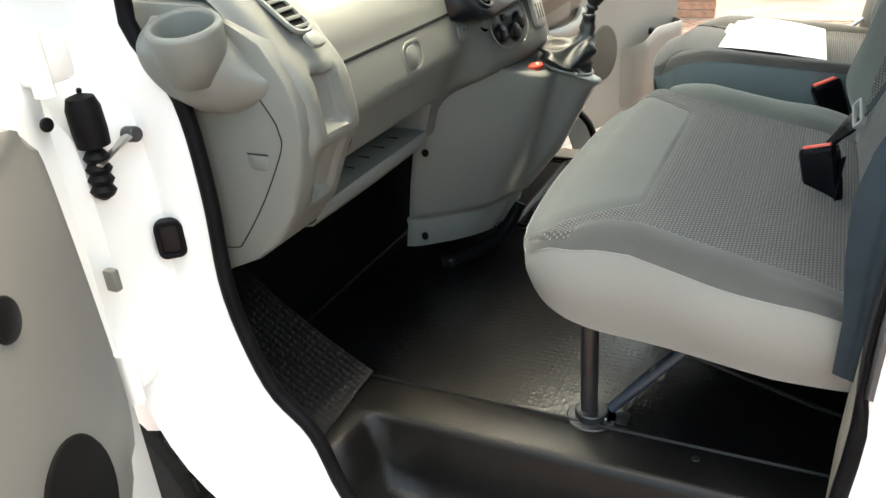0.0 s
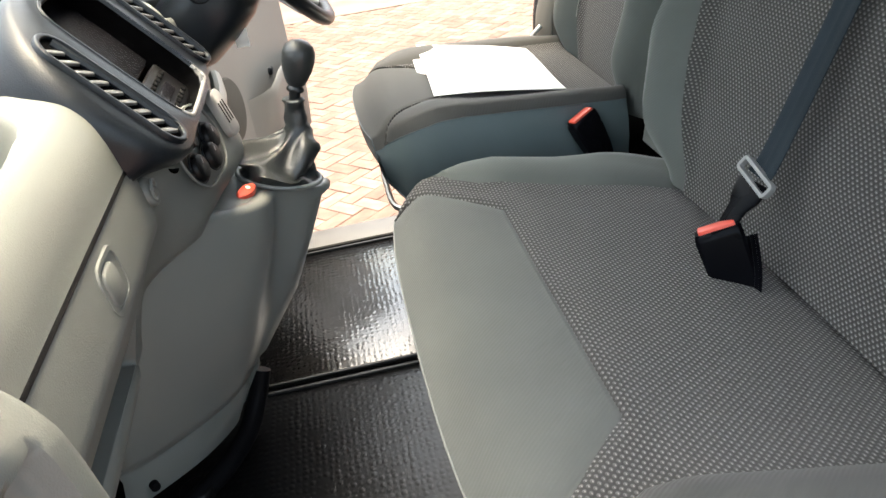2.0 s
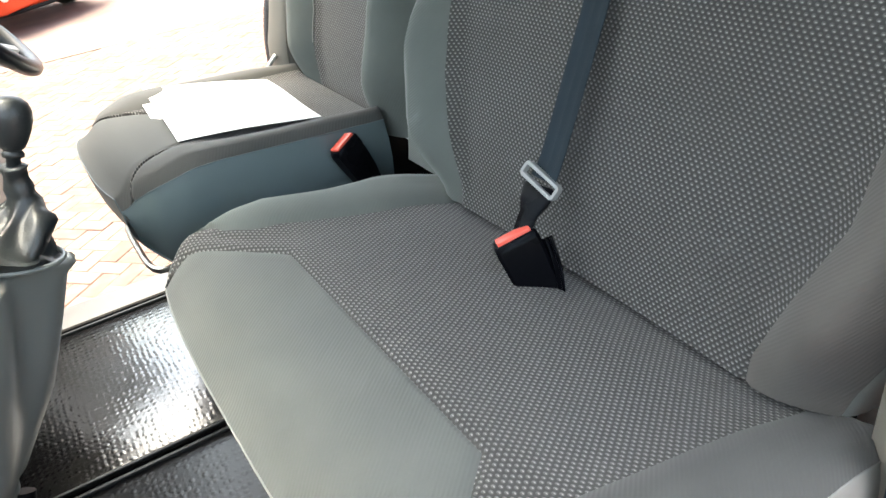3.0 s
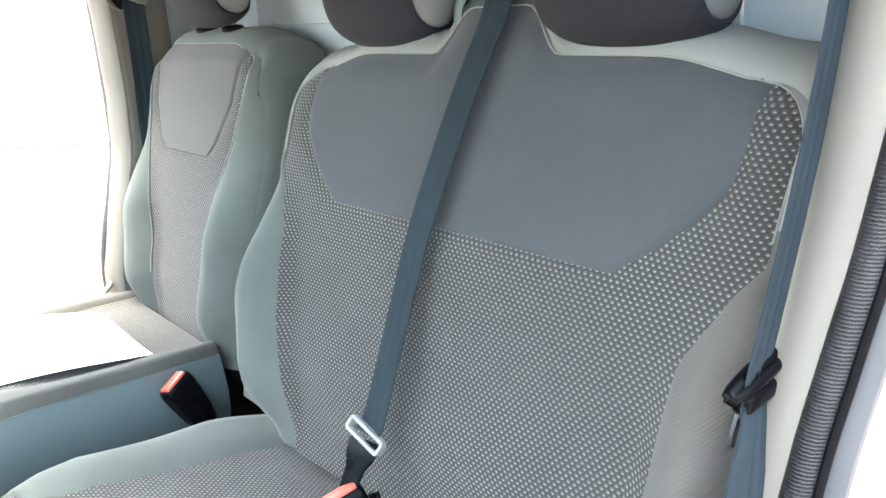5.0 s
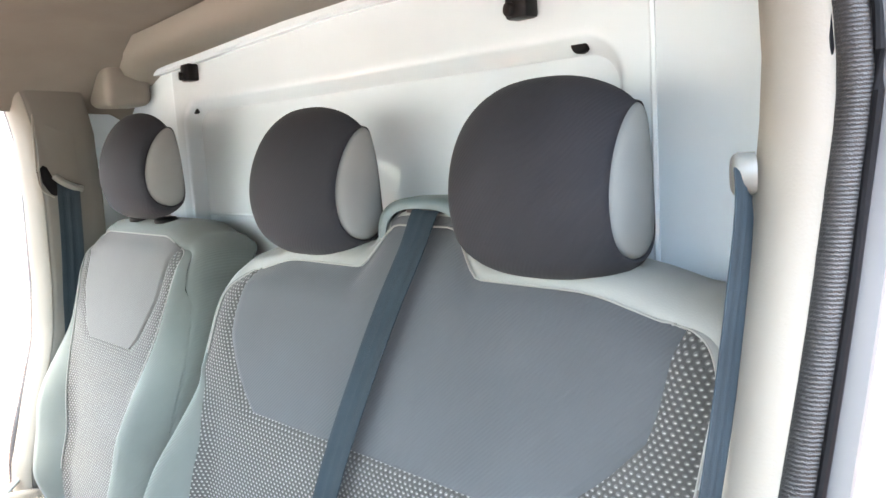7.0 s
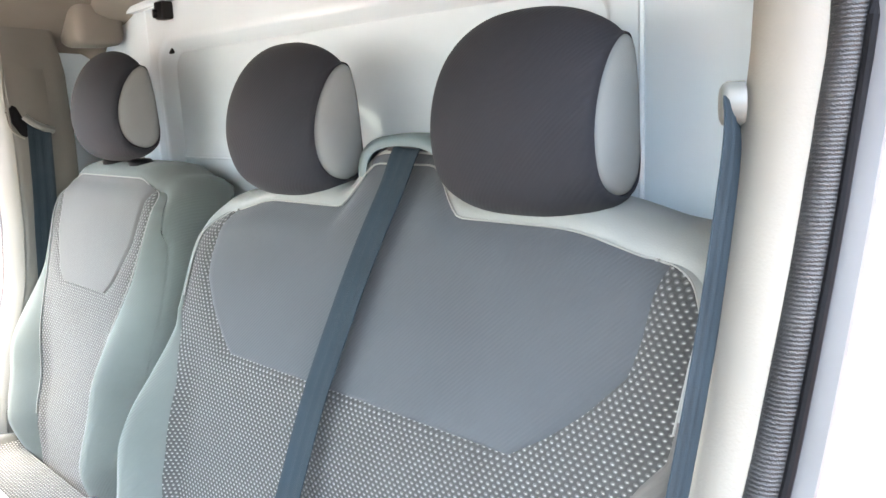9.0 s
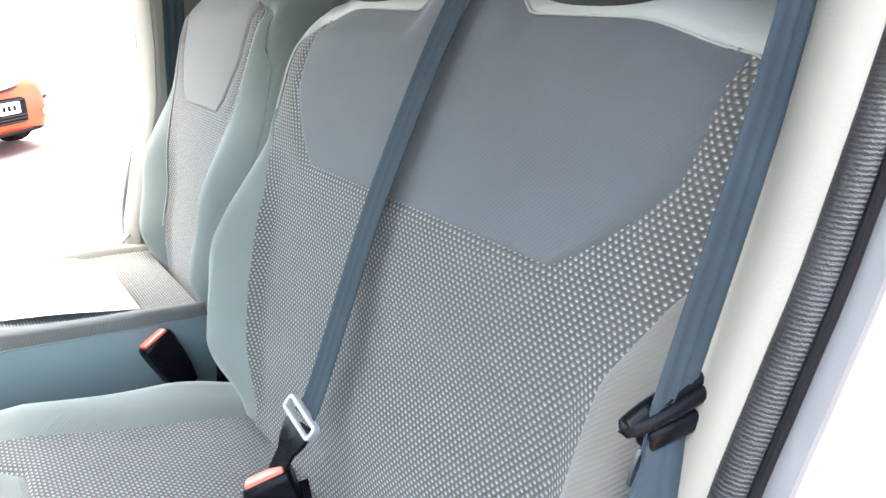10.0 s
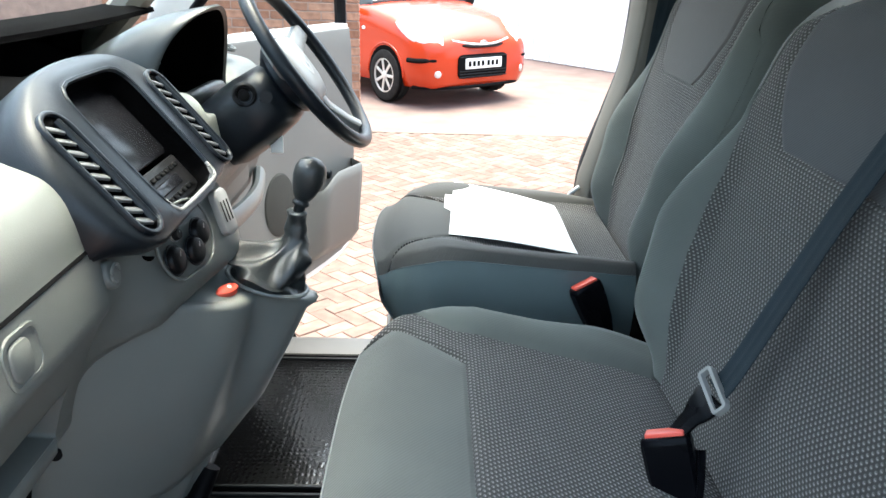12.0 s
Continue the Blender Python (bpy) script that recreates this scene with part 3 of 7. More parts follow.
single("footrest_mat", bm, MAT, "black pebbled rubber mat sloping up under the dashboard", "floor mat")

# passenger step
step = thing("step", (-0.78, 0.25, 0.40), "black moulded plastic door step with a sunken tread", "step", kind="structure")
bm = bmesh.new()
rows = []
prof = [(-0.640, 0.552), (-0.648, 0.558), (-0.690, 0.557), (-0.728, 0.555), (-0.740, 0.550), (-0.747, 0.538), (-0.760, 0.44), (-0.775, 0.405), (-0.80, 0.395), (-0.86, 0.395), (-0.882, 0.405), (-0.89, 0.43), (-0.905, 0.455)]
for y in (-0.16, -0.10, -0.06, -0.04, -0.02, 0.10, 0.25, 0.40, 0.55, 0.64, 0.665, 0.685, 0.70, 0.74, 0.79):
    lift = max(smooth(0.625, 0.705, y), smooth(-0.02, -0.09, y))
    rows.append([Vector((x, y, z + (0.555 - z) * lift if x > -0.87 else z + (0.52 - z) * lift * 0.8)) for x, z in prof])
skin(bm, rows, closed=False, caps=False)
thicken(bm, 0.004)
part("tread_moulding", bm, STEP, step, sharp=60)
bm = bmesh.new()
tube(bm, [(-0.6445, y, 0.5585) for y in (-0.30, 0.1, 0.5, 0.74)], 0.005, 6)
part("edge_bead", bm, STEP, step)
for y in (0.75, 0.10):
    bm = bmesh.new()
    disc(bm, (-0.675, y, 0.557), (0, 0, 1), 0.007, 0.003, 12, 0.001)
    part("screw", bm, DARK_STEEL, step)

# driver's sill
sill = thing("sill", (0.72, 0.3, 0.45), "dark grey sill plate with a black lip under the driver's door", "sill", kind="structure")
bm = bmesh.new()
box(bm, (0.688, -0.30, 0.42), (0.80, 0.95, 0.548), 0.008)
part("plate", bm, SHADE_SILL_GREY, sill)
bm = bmesh.new()
tube(bm, [(0.679, y, 0.551) for y in (-0.3, 0.3, 0.95)], 0.0075, 8)
part("lip", bm, RUBBER, sill)

# firewall
bm = bmesh.new()
box(bm, (-0.88, 1.06, 0.40), (0.84, 1.10, 1.30), 0.01)
single("firewall", bm, FELT, "dark felt covered firewall under the dashboard", "wall", kind="structure")

# side linings added under the ends of the dashboard, to keep daylight out of the footwell
for x, tag in ((-0.876, "passenger"), (0.828, "driver")):
    bm = bmesh.new()
    box(bm, (x, 0.845, 0.42), (x + 0.012, 1.07, 1.27), 0.004)
    single("footwell_lining_" + tag, bm, FELT, "dark felt side lining added to darken the footwell", "lining", kind="structure")

# bulkhead behind the seats, with a raised frame round a sunken panel
bulk = thing("bulkhead", (-0.02, -0.47, 0.45), "white painted steel bulkhead behind the seats", "bulkhead", kind="structure")
bm = bmesh.new()
X0, X1, Z1 = -0.578, 0.535, 1.800
box(bm, (-0.93, -0.51, 0.42), (0.89, -0.486, 1.99), 0.002)
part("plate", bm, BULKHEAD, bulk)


def rect_ring(inset, y, r):
    pts = []
    cx, hw = (X0 + X1) / 2, (X1 - X0) / 2 - inset
    z0, z1 = 0.62 + inset, Z1 - inset
    for sx, zc, a0 in ((1, z1, 0), (-1, z1, 90), (-1, z0, 180), (1, z0, 270)):
        for s in range(9):
            a = radians(a0 + 90 * s / 8)
            up = 1 if zc == z1 else -1
            pts.append(Vector((cx + sx * (hw - r) + r * math.cos(a), y, zc - up * r + r * math.sin(a))))
    return pts


bm = bmesh.new()
outer = []
for p in rect_ring(0, 0, 0.06):
    outer.append(Vector((-0.606 if p.x < -0.02 else 0.575, -0.462, p.z)) if 0.75 < p.z < 1.70 else Vector((p.x + (-0.028 if p.x < -0.02 else 0.04) * smooth(0.2, 0.5, abs(p.x + 0.02)), -0.462, 1.90 if p.z > 1.2 else 0.50)))
skin(bm, [outer, rect_ring(-0.004, -0.461, 0.064), rect_ring(0.004, -0.459, 0.06), rect_ring(0.012, -0.463, 0.052), rect_ring(0.024, -0.481, 0.045), rect_ring(0.030, -0.4855, 0.04)], caps=False)
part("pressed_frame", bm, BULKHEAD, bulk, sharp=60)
for x0, x1 in ((-0.93, -0.606), (0.575, 0.89)):
    bm = bmesh.new()
    box(bm, (x0, -0.486, 0.46), (x1, -0.464, 1.95), 0.003)
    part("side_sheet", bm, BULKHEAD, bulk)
bm = bmesh.new()
for x in (-0.606, 0.575):
    tube(bm, [(x, -0.464, z) for z in (0.5, 1.0, 1.5, 1.93)], 0.004, 6)
tube(bm, [(X0 + 0.03, -0.485, 1.553), (0, -0.485, 1.553), (X1 - 0.03, -0.485, 1.553)], 0.004, 6)
part("swage_line", bm, BULKHEAD, bulk)
bm = bmesh.new()
skin(bm, [[Vector((x, y, z - 0.028 * smooth(-0.1, 0.7, x))) for y, z in ((-0.474, 1.888), (-0.448, 1.888), (-0.444, 1.892), (-0.444, 1.906), (-0.474, 1.906))] for x in (-0.72, -0.3, 0.0, 0.2, 0.4, 0.6, 0.74)])
part("top_flange", bm, BULKHEAD, bulk)
for x, z in ((-0.500, 1.784), (0.500, 1.780)):
    bm = bmesh.new()
    disc(bm, (x, -0.480, z), (0, 1, 0), 0.0125, 0.010, 20, 0.002)
    part("plug", bm, BLACK, bulk, "black rubber plug")
for x, z in ((-0.43, 1.838), (0.466, 1.848)):
    bm = bmesh.new()
    box(bm, (x - 0.018, -0.463, z - 0.016), (x + 0.018, -0.437, z + 0.020), 0.005)
    disc(bm, (x + 0.006, -0.437, z - 0.004), (0.3, 1, 0), 0.009, 0.008, 14, 0.002)
    part("catch", bm, BLACK, bulk, "small black plastic catch")

# roof and headliner; their unseen front rows are added to hold back windscreen light
bm = bmesh.new()
rows = []
for y, z in ((-0.445, 1.925), (-0.40, 1.952), (-0.20, 1.962), (0.10, 1.965), (0.30, 1.955), (0.42, 1.915), (0.54, 1.835)):
    rows.append([Vector((MIRROR_X + u * 0.80, y, z - (0.165 if u > 0 else 0.05) * abs(u) ** 6)) for u in (-1, -0.97, -0.9, -0.7, -0.35, 0, 0.35, 0.7, 0.9, 0.97, 1)])
skin(bm, rows, closed=False, caps=False)
thicken(bm, -0.012)
single("ceiling", bm, HEADLINER, "beige felt headliner under the cab roof", "ceiling", kind="structure")
bm = bmesh.new()
rows = []
for y, z in ((-0.62, 2.03), (-0.2, 2.035), (0.2, 2.02), (0.42, 1.965), (0.55, 1.870)):
    rows.append([Vector((MIRROR_X + u * 0.90, y, z - 0.09 * abs(u) ** 5)) for u in (-1, -0.9, -0.6, 0, 0.6, 0.9, 1)])
skin(bm, rows, closed=False, caps=False)
thicken(bm, 0.01)
single("roof", bm, WHITE, "white painted van roof", "roof", kind="structure")

# headliner edge trim with its end bracket on the driver's side
edge = thing("headliner_trim", (0.1, -0.44, 1.90), "grey trim along the rear edge of the headliner", "trim", kind="structure")
bm = bmesh.new()
skin(bm, [[Vector((x, y, z - 0.030 * smooth(-0.1, 0.7, x) - 0.03 * smooth(0.58, 0.70, x) * (1 if k < 3 else 0.3))) for k, (y, z) in enumerate(((-0.470, 1.902), (-0.425, 1.904), (-0.395, 1.916), (-0.375, 1.935), (-0.37, 1.960), (-0.47, 1.960)))] for x in (-0.80, -0.4, -0.1, 0.1, 0.3, 0.45, 0.55, 0.60, 0.64, 0.68, 0.72)])
part("edge_strip", bm, TRIM, edge)
bm = bmesh.new()
box(bm, (0.662, -0.458, 1.798), (0.775, -0.350, 1.94), 0.022, segments=4)
part("end_bracket", bm, TRIM, edge, "rounded beige end bracket")

# windscreen with its pillars and the bonnet outside
glass = thing("windscreen", (-0.02, 1.15, 1.30), "large clear sloping windscreen", "windscreen", kind="structure")
bm = bmesh.new()
skin(bm, [[Vector((MIRROR_X + u * w, y - 0.10 * u * u, z)) for u in (-1, -0.75, -0.5, -0.25, 0, 0.25, 0.5, 0.75, 1)] for y, z, w in ((1.22, 1.28, 0.80), (1.00, 1.50, 0.77), (0.80, 1.66, 0.75), (0.55, 1.850, 0.71))], closed=False, caps=False)
thicken(bm, 0.005)
pane = part("pane", bm, GLASS, glass)
pane.visible_shadow = False
for side in (-1, 1):
    bm = bmesh.new()
    pts = curve_points(flip([(-0.83, 1.13, 1.28), (-0.80, 0.91, 1.50), (-0.77, 0.66, 1.70), (-0.74, 0.36, 1.94)], side), 4)
    tube(bm, pts, 0.038, 8, up=(0, 1, 0))
    part("pillar", bm, TRIM, glass, "beige lined windscreen pillar")
bm = bmesh.new()
skin(bm, [[Vector((MIRROR_X + u * w, y - 0.12 * u * u, z - 0.06 * u * u)) for u in (-1, -0.6, -0.2, 0.2, 0.6, 1)] for y, z, w in ((1.24, 1.275, 0.86), (1.40, 1.22, 0.86), (1.62, 1.10, 0.84), (1.80, 0.92, 0.80), (1.86, 0.55, 0.80), (1.82, 0.32, 0.80))], closed=False, caps=False)
thicken(bm, 0.01)
single("bonnet", bm, WHITE, "white painted van bonnet and front", "bonnet", kind="structure")
for side, tag in ((-1, "passenger"), (1, "driver")):
    bm = bmesh.new()
    wing = [[Vector(q) for q in flip([(x, y, z)], side)][0] for x, y, z in ((-0.99, 0.98, 1.25), (-0.99, 1.35, 1.20), (-0.96, 1.68, 1.03), (-0.95, 1.80, 0.60), (-0.95, 1.78, 0.40), (-0.97, 1.62, 0.55), (-0.97, 1.36, 0.75), (-0.97, 1.12, 0.69), (-0.99, 1.00, 0.61), (-0.99, 0.965, 0.62))]
    prism(bm, wing, (0.02 * -side, 0, 0), 0.004)
    single("front_wing_" + tag, bm, WHITE, "white painted front wing over the wheel", "wing", kind="structure")


def road_wheel(name, centre, axis, radius, width, label, parent=None, rim=None):
    """A wheel of tyre and spoked rim, its axis level; axis points outwards."""
    ax = Vector(axis).normalized()
    owner = parent or thing(name, (centre[0], centre[1], centre[2] - radius), label, "wheel", "van wheels")
    mid = part(name, bmesh.new(), TYRE, owner) if parent else owner
    bm = bmesh.new()
    r, w = radius, width / 2
    lathe(bm, centre, ax, [(r * 0.62, -w), (r * 0.80, -w * 1.05), (r * 0.95, -w * 0.9), (r, -w * 0.6), (r, -w * 0.12), (r * 0.985, -w * 0.1), (r * 0.985, w * 0.1), (r, w * 0.12), (r, w * 0.6), (r * 0.95, w * 0.9), (r * 0.80, w * 1.05), (r * 0.66, w), (r * 0.64, w * 0.8)], 36)
    tyre = part("tyre", bm, TYRE, mid)
    if not parent:
        turn = ax.to_track_quat("Z", "Y").to_matrix().to_4x4()
        bm = bmesh.new()
        for i in range(44):
            for row in (-1, 1):
                m = Matrix.Translation(Vector(centre)) @ turn @ Matrix.Rotation(2 * math.pi * (i + 0.25 * row) / 44, 4, "Z")
                box(bm, (r - 0.004, -0.016, row * w * 0.42 - w * 0.30), (r + 0.006, 0.016, row * w * 0.42 + w * 0.30), 0.002, m, 1)
        tread = part("tread", bm, TYRE, tyre, "blocky tyre tread")
        tread["kind"] = "stuff"
    bm = bmesh.new()
    lathe(bm, Vector(centre) + ax * w * 0.35, ax, [(r * 0.63, 0.0), (r * 0.65, w * 0.6), (r * 0.61, w * 0.62), (r * 0.58, w * 0.2), (r * 0.2, w * 0.12), (0.02, w * 0.12)], 30)
    part("rim", bm, rim or STEEL, mid, "pale metal rim")
    q = ax.to_track_quat("Z", "Y")
    bm = bmesh.new()
    for i in range(7):
        m = Matrix.Translation(Vector(centre) + ax * w * 0.55) @ q.to_matrix().to_4x4() @ Matrix.Rotation(2 * math.pi * i / 7, 4, "Z")
        box(bm, (r * 0.10, -r * 0.055, 0), (r * 0.62, r * 0.055, w * 0.35), 0.004, m)
    disc(bm, Vector(centre) + ax * w * 0.5, ax, r * 0.15, w * 0.45, 16, 0.004)
    part("spokes", bm, rim or STEEL, mid, "pale metal spokes and hub")
    return owner


for side in (-1, 1):
    c = flip([(-0.86, 1.30, 0.33)], side)[0]
    road_wheel("van_wheel", c, (side, 0, 0), 0.33, 0.20, "black van front tyre on a steel rim")


# ---- seats ----
def rake(z):
    """Front plane of the backrests at height z."""
    return -0.202 - (0.41 if z > 1.304 else 0.30 + 0.11 * smooth(1.10, 1.304, z)) * (z - 1.304)


def steps_with(a, b, count, *extra):
    return sorted(set([round(a + (b - a) * i / count, 4) for i in range(count + 1)]) | set(extra))


def columns(wp, wd, wo, nb, nd, nc):
    pos = [-wo + (wo - wd) * i / nb for i in range(nb)] + [-wd + (wd - wp) * i / nd for i in range(nd)]
    pos += [-wp + 2 * wp * i / nc for i in range(nc)]
    pos += [wp + (wd - wp) * i / nd for i in range(nd)] + [wd + (wo - wd) * i / nb for i in range(nb + 1)]
    return pos


def sheet_parts(grid, region, parent, looks, uvs):
    """Splits a vertex grid into one mesh a region, each with its cloth."""
    found = {}
    for j in range(len(grid) - 1):
        for i in range(len(grid[0]) - 1):
            found.setdefault(region(i, j), []).append((i, j))
    for key, cells in found.items():
        if key is None:
            continue
        name, material, label = looks[key]
        bm = bmesh.new()
        layer = bm.loops.layers.uv.new("UVMap")
        verts = {}

        def vert(i, j):
            if (i, j) not in verts:
                verts[i, j] = bm.verts.new(grid[j][i])
            return verts[i, j]
        for i, j in cells:
            ids = ((i, j), (i + 1, j), (i + 1, j + 1), (i, j + 1))
            try:
                f = bm.faces.new([vert(*k) for k in ids])
            except ValueError:
                continue
            for loop, k in zip(f.loops, ids):
                loop[layer].uv = uvs[k[1]][k[0]]
        part(name, bm, material, parent, label, sharp=70)


def backrest(seat, c, table_p, table_d, table_o, panel_z, top_z, hump, looks, covers, lean=0.0, crown=1.0, corner=0.06, pipe_z=1.36, inner=0.0):
    """A seat back: cloth grid with panel, dotted field and bolsters, and a rounded cover wrapped from its rim to the rear."""
    nb, nd, nc = 9, 4, 72
    zs = steps_with(0.92, top_z - corner, 48, panel_z, round(panel_z + 0.006, 4), *[round(top_z - corner + corner * math.sin(math.pi / 2 * i / 14), 5) for i in range(1, 15)])

    def halves(z):
        """Half widths of dotted field and bolster, rounded off at the top corners."""
        cut = corner * (1 - math.sqrt(max(0.0, 1 - (max(0.0, z - top_z + corner) / corner) ** 2)))
        return lerp_table(table_d, z) - cut, lerp_table(table_o, z) - cut
    grid, uvs = [], []
    for z in zs:
        wd, wo = halves(z)
        wp = min(lerp_table(table_p, z), wd - 0.002)
        wo = max(wo, wd + 0.003)
        row = []
        for i, u in enumerate(columns(wp, wd, wo, nb, nd, nc)):
            if u > wd and inner:
                u = wd + (u - wd) * max(1.0, 1 + (inner - wo) * smooth(1.32, 1.12, z) / (wo - wd))
            a = min(abs(u), wo)
            y, zz = rake(z) - lean * max(0.0, top_z - z), z
            side = smooth(wd - 0.03, wd + 0.55 * (wo - wd), a)
            roll = max(0.0, (a - wd) / (wo - wd) - 0.35) / 0.65
            y += (0.060 * side * (1 - smooth(1.16, 1.36, z)) * smooth(0.9, 1.05, z)) * (1 - 0.75 * roll ** 2) * (1.3 if inner and u > 0 else 1.0)
            y -= 0.010 * (1 - (a / wo) ** 2) * (1 - smooth(1.1, 1.4, z)) - 0.012 * math.exp(-((z - 1.06) / 0.07) ** 2) * (1 - (a / wo) ** 2)
            y -= 0.034 * max(0.0, (a - wd) / (wo - wd)) ** 2 * min(1.0, ((wo - wd) / 0.035) ** 2)
            y -= 0.016 * smooth(top_z - 0.05, top_z, z) ** 2
            if i in (nb, nb + 2 * nd + nc) or (i in (nb + nd, nb + nd + nc) and z >= panel_z) or (z == panel_z and nb + nd <= i <= nb + nd + nc):
                y -= 0.0040
            zz -= 0.022 * smooth(0.62, 1.0, a / wo) ** 1.5 * smooth(top_z - 0.10, top_z, z)
            h = hump(u) * smooth(top_z - 0.07, top_z, z) if hump else 0.0
            row.append(Vector((c + u, y - 0.36 * h, zz + h)))
        # the weave follows the cloth's length round the sides
        mid = len(row) // 2
        run = [0.0] * len(row)
        for q in range(mid + 1, len(row)):
            run[q] = run[q - 1] + (row[q] - row[q - 1]).xy.length
        for q in range(mid - 1, -1, -1):
            run[q] = run[q + 1] - (row[q] - row[q + 1]).xy.length
        grid.append(row)
        uvs.append([(row[mid].x + d, p.z * 1.08) for d, p in zip(run, row)])

    def region(i, j):
        if i < nb or i >= nb + 2 * nd + nc:
            slim = halves(zs[j])[1] - halves(zs[j])[0] < 0.016
            return ("edge" if i < nb else "edge_right") if slim else "bolster" if i < nb else "bolster_right"
        if nb + nd <= i < nb + nd + nc and zs[j] >= panel_z:
            return "panel"
        return "dots"
    sheet_parts(grid, region, seat, looks, uvs)
    # the cover runs up one side, over the top and down the other
    top = len(zs) - 1
    last = len(grid[0]) - 1
    rim = [(0, j) for j in range(top + 1)] + [(i, top) for i in range(1, last)] + [(last, j) for j in range(top, -1, -1)]
    raw = [grid[j][i] for i, j in rim]
    # even steps along the rim, so that the cover turns the corners without creases
    edge, carry = [raw[0].copy()], 0.0
    for p, q in zip(raw, raw[1:]):
        gap = (q - p).length
        at = 0.006 - carry
        while at <= gap and gap > 0:
            edge.append(p.lerp(q, at / gap))
            at += 0.006
        carry = gap - (at - 0.006)
    edge.append(raw[-1].copy())
    for turn in range(3):
        edge = [edge[0]] + [(a + b * 2 + d) / 4 for a, b, d in zip(edge, edge[1:], edge[2:])] + [edge[-1]]
    total = len(edge)
    outs = []
    for q in range(total):
        a = b = q
        while a > 0 and (edge[a] - edge[q]).length < 0.030:
            a -= 1
        while b < total - 1 and (edge[b] - edge[q]).length < 0.030:
            b += 1
        run = edge[b] - edge[a]
        outs.append(Vector((-run.z, 0, run.x)).normalized())
    for turn in range(4):
        outs = [outs[0]] + [((a + b * 2 + d) / 4).normalized() for a, b, d in zip(outs, outs[1:], outs[2:])] + [outs[-1]]
    loops = []
    sides = ((-0.002, -0.001), (0.003, -0.005), (0.007, -0.014), (0.011, -0.030), (0.013, -0.052), (0.012, -0.085), (0.007, -0.115), (-0.006, -0.137))
    tops = ((-0.002, -0.001), (0.005, -0.001), (0.013, -0.007), (0.020, -0.022), (0.024, -0.045), (0.023, -0.085), (0.016, -0.115), (0.0, -0.137))
    for (o1, b1), (o2, b2) in zip(sides, tops):
        loops.append([p + n * (o1 + (o2 * crown - o1) * max(0.0, n.z)) + Vector((0, b1 + (b2 - b1) * max(0.0, n.z), 0)) for p, n in zip(edge, outs)])
    on_hump = [bool(hump) and p.z > top_z and hump(p.x - c) > 0.050 for p in edge]
    at_top = [edge[q].z > top_z - 0.13 for q in range(total)]
    left_side, right_side, top_look = covers
    for name, material, note, want in (("belt_hump", TWILL, "slate cloth hump between the headrests", 2), ("top_cover", top_look, "plain vinyl top cover", 1), ("side_cover", left_side, "plain side cover", 0), ("side_cover", right_side, "plain side cover", 3)):
        bm = bmesh.new()
        made = {}
        for k in range(len(loops) - 1):
            for q in range(total - 1):
                kind = 2 if on_hump[q] and on_hump[q + 1] else 1 if at_top[q] or (q < total // 2 and left_side == top_look) else 0 if q < total // 2 else 3
                if kind != want:
                    continue
                ids = ((k, q), (k, q + 1), (k + 1, q + 1), (k + 1, q))
                for d in ids:
                    if d not in made:
                        made[d] = bm.verts.new(loops[d[0]][d[1]])
                bm.faces.new([made[d] for d in ids])
        if made:
            layer = bm.loops.layers.uv.new("UVMap")
            for f in bm.faces:
                for l in f.loops:
                    l[layer].uv = (l.vert.co.x, l.vert.co.z)
            part(name, bm, material, seat, note, sharp=80)
        else:
            bm.free()
    bm = bmesh.new()
    rear = [[g + Vector((0, -0.134, 0)) for g in grid[j][::3]] for j in range(0, top + 1, 3)]
    skin(bm, rear, closed=False, caps=False)
    part("rear_shell", bm, BLACK_MATT, seat, "dark rear shell")
    # piping along the cloth's outer seam and the top
    bm = bmesh.new()
    for i in (nb, nb + 2 * nd + nc):
        tube(bm, [grid[j][i] + Vector((0, 0.0028, 0)) for j in range(len(zs)) if zs[j] > pipe_z], 0.0013, 6)
    tube(bm, [grid[top][i] + Vector((0, 0.0015, 0.0015)) for i in range(nb, nb + 2 * nd + nc + 1)], 0.0013, 6)
    part("piping", bm, PIPING, seat, "pale piping")


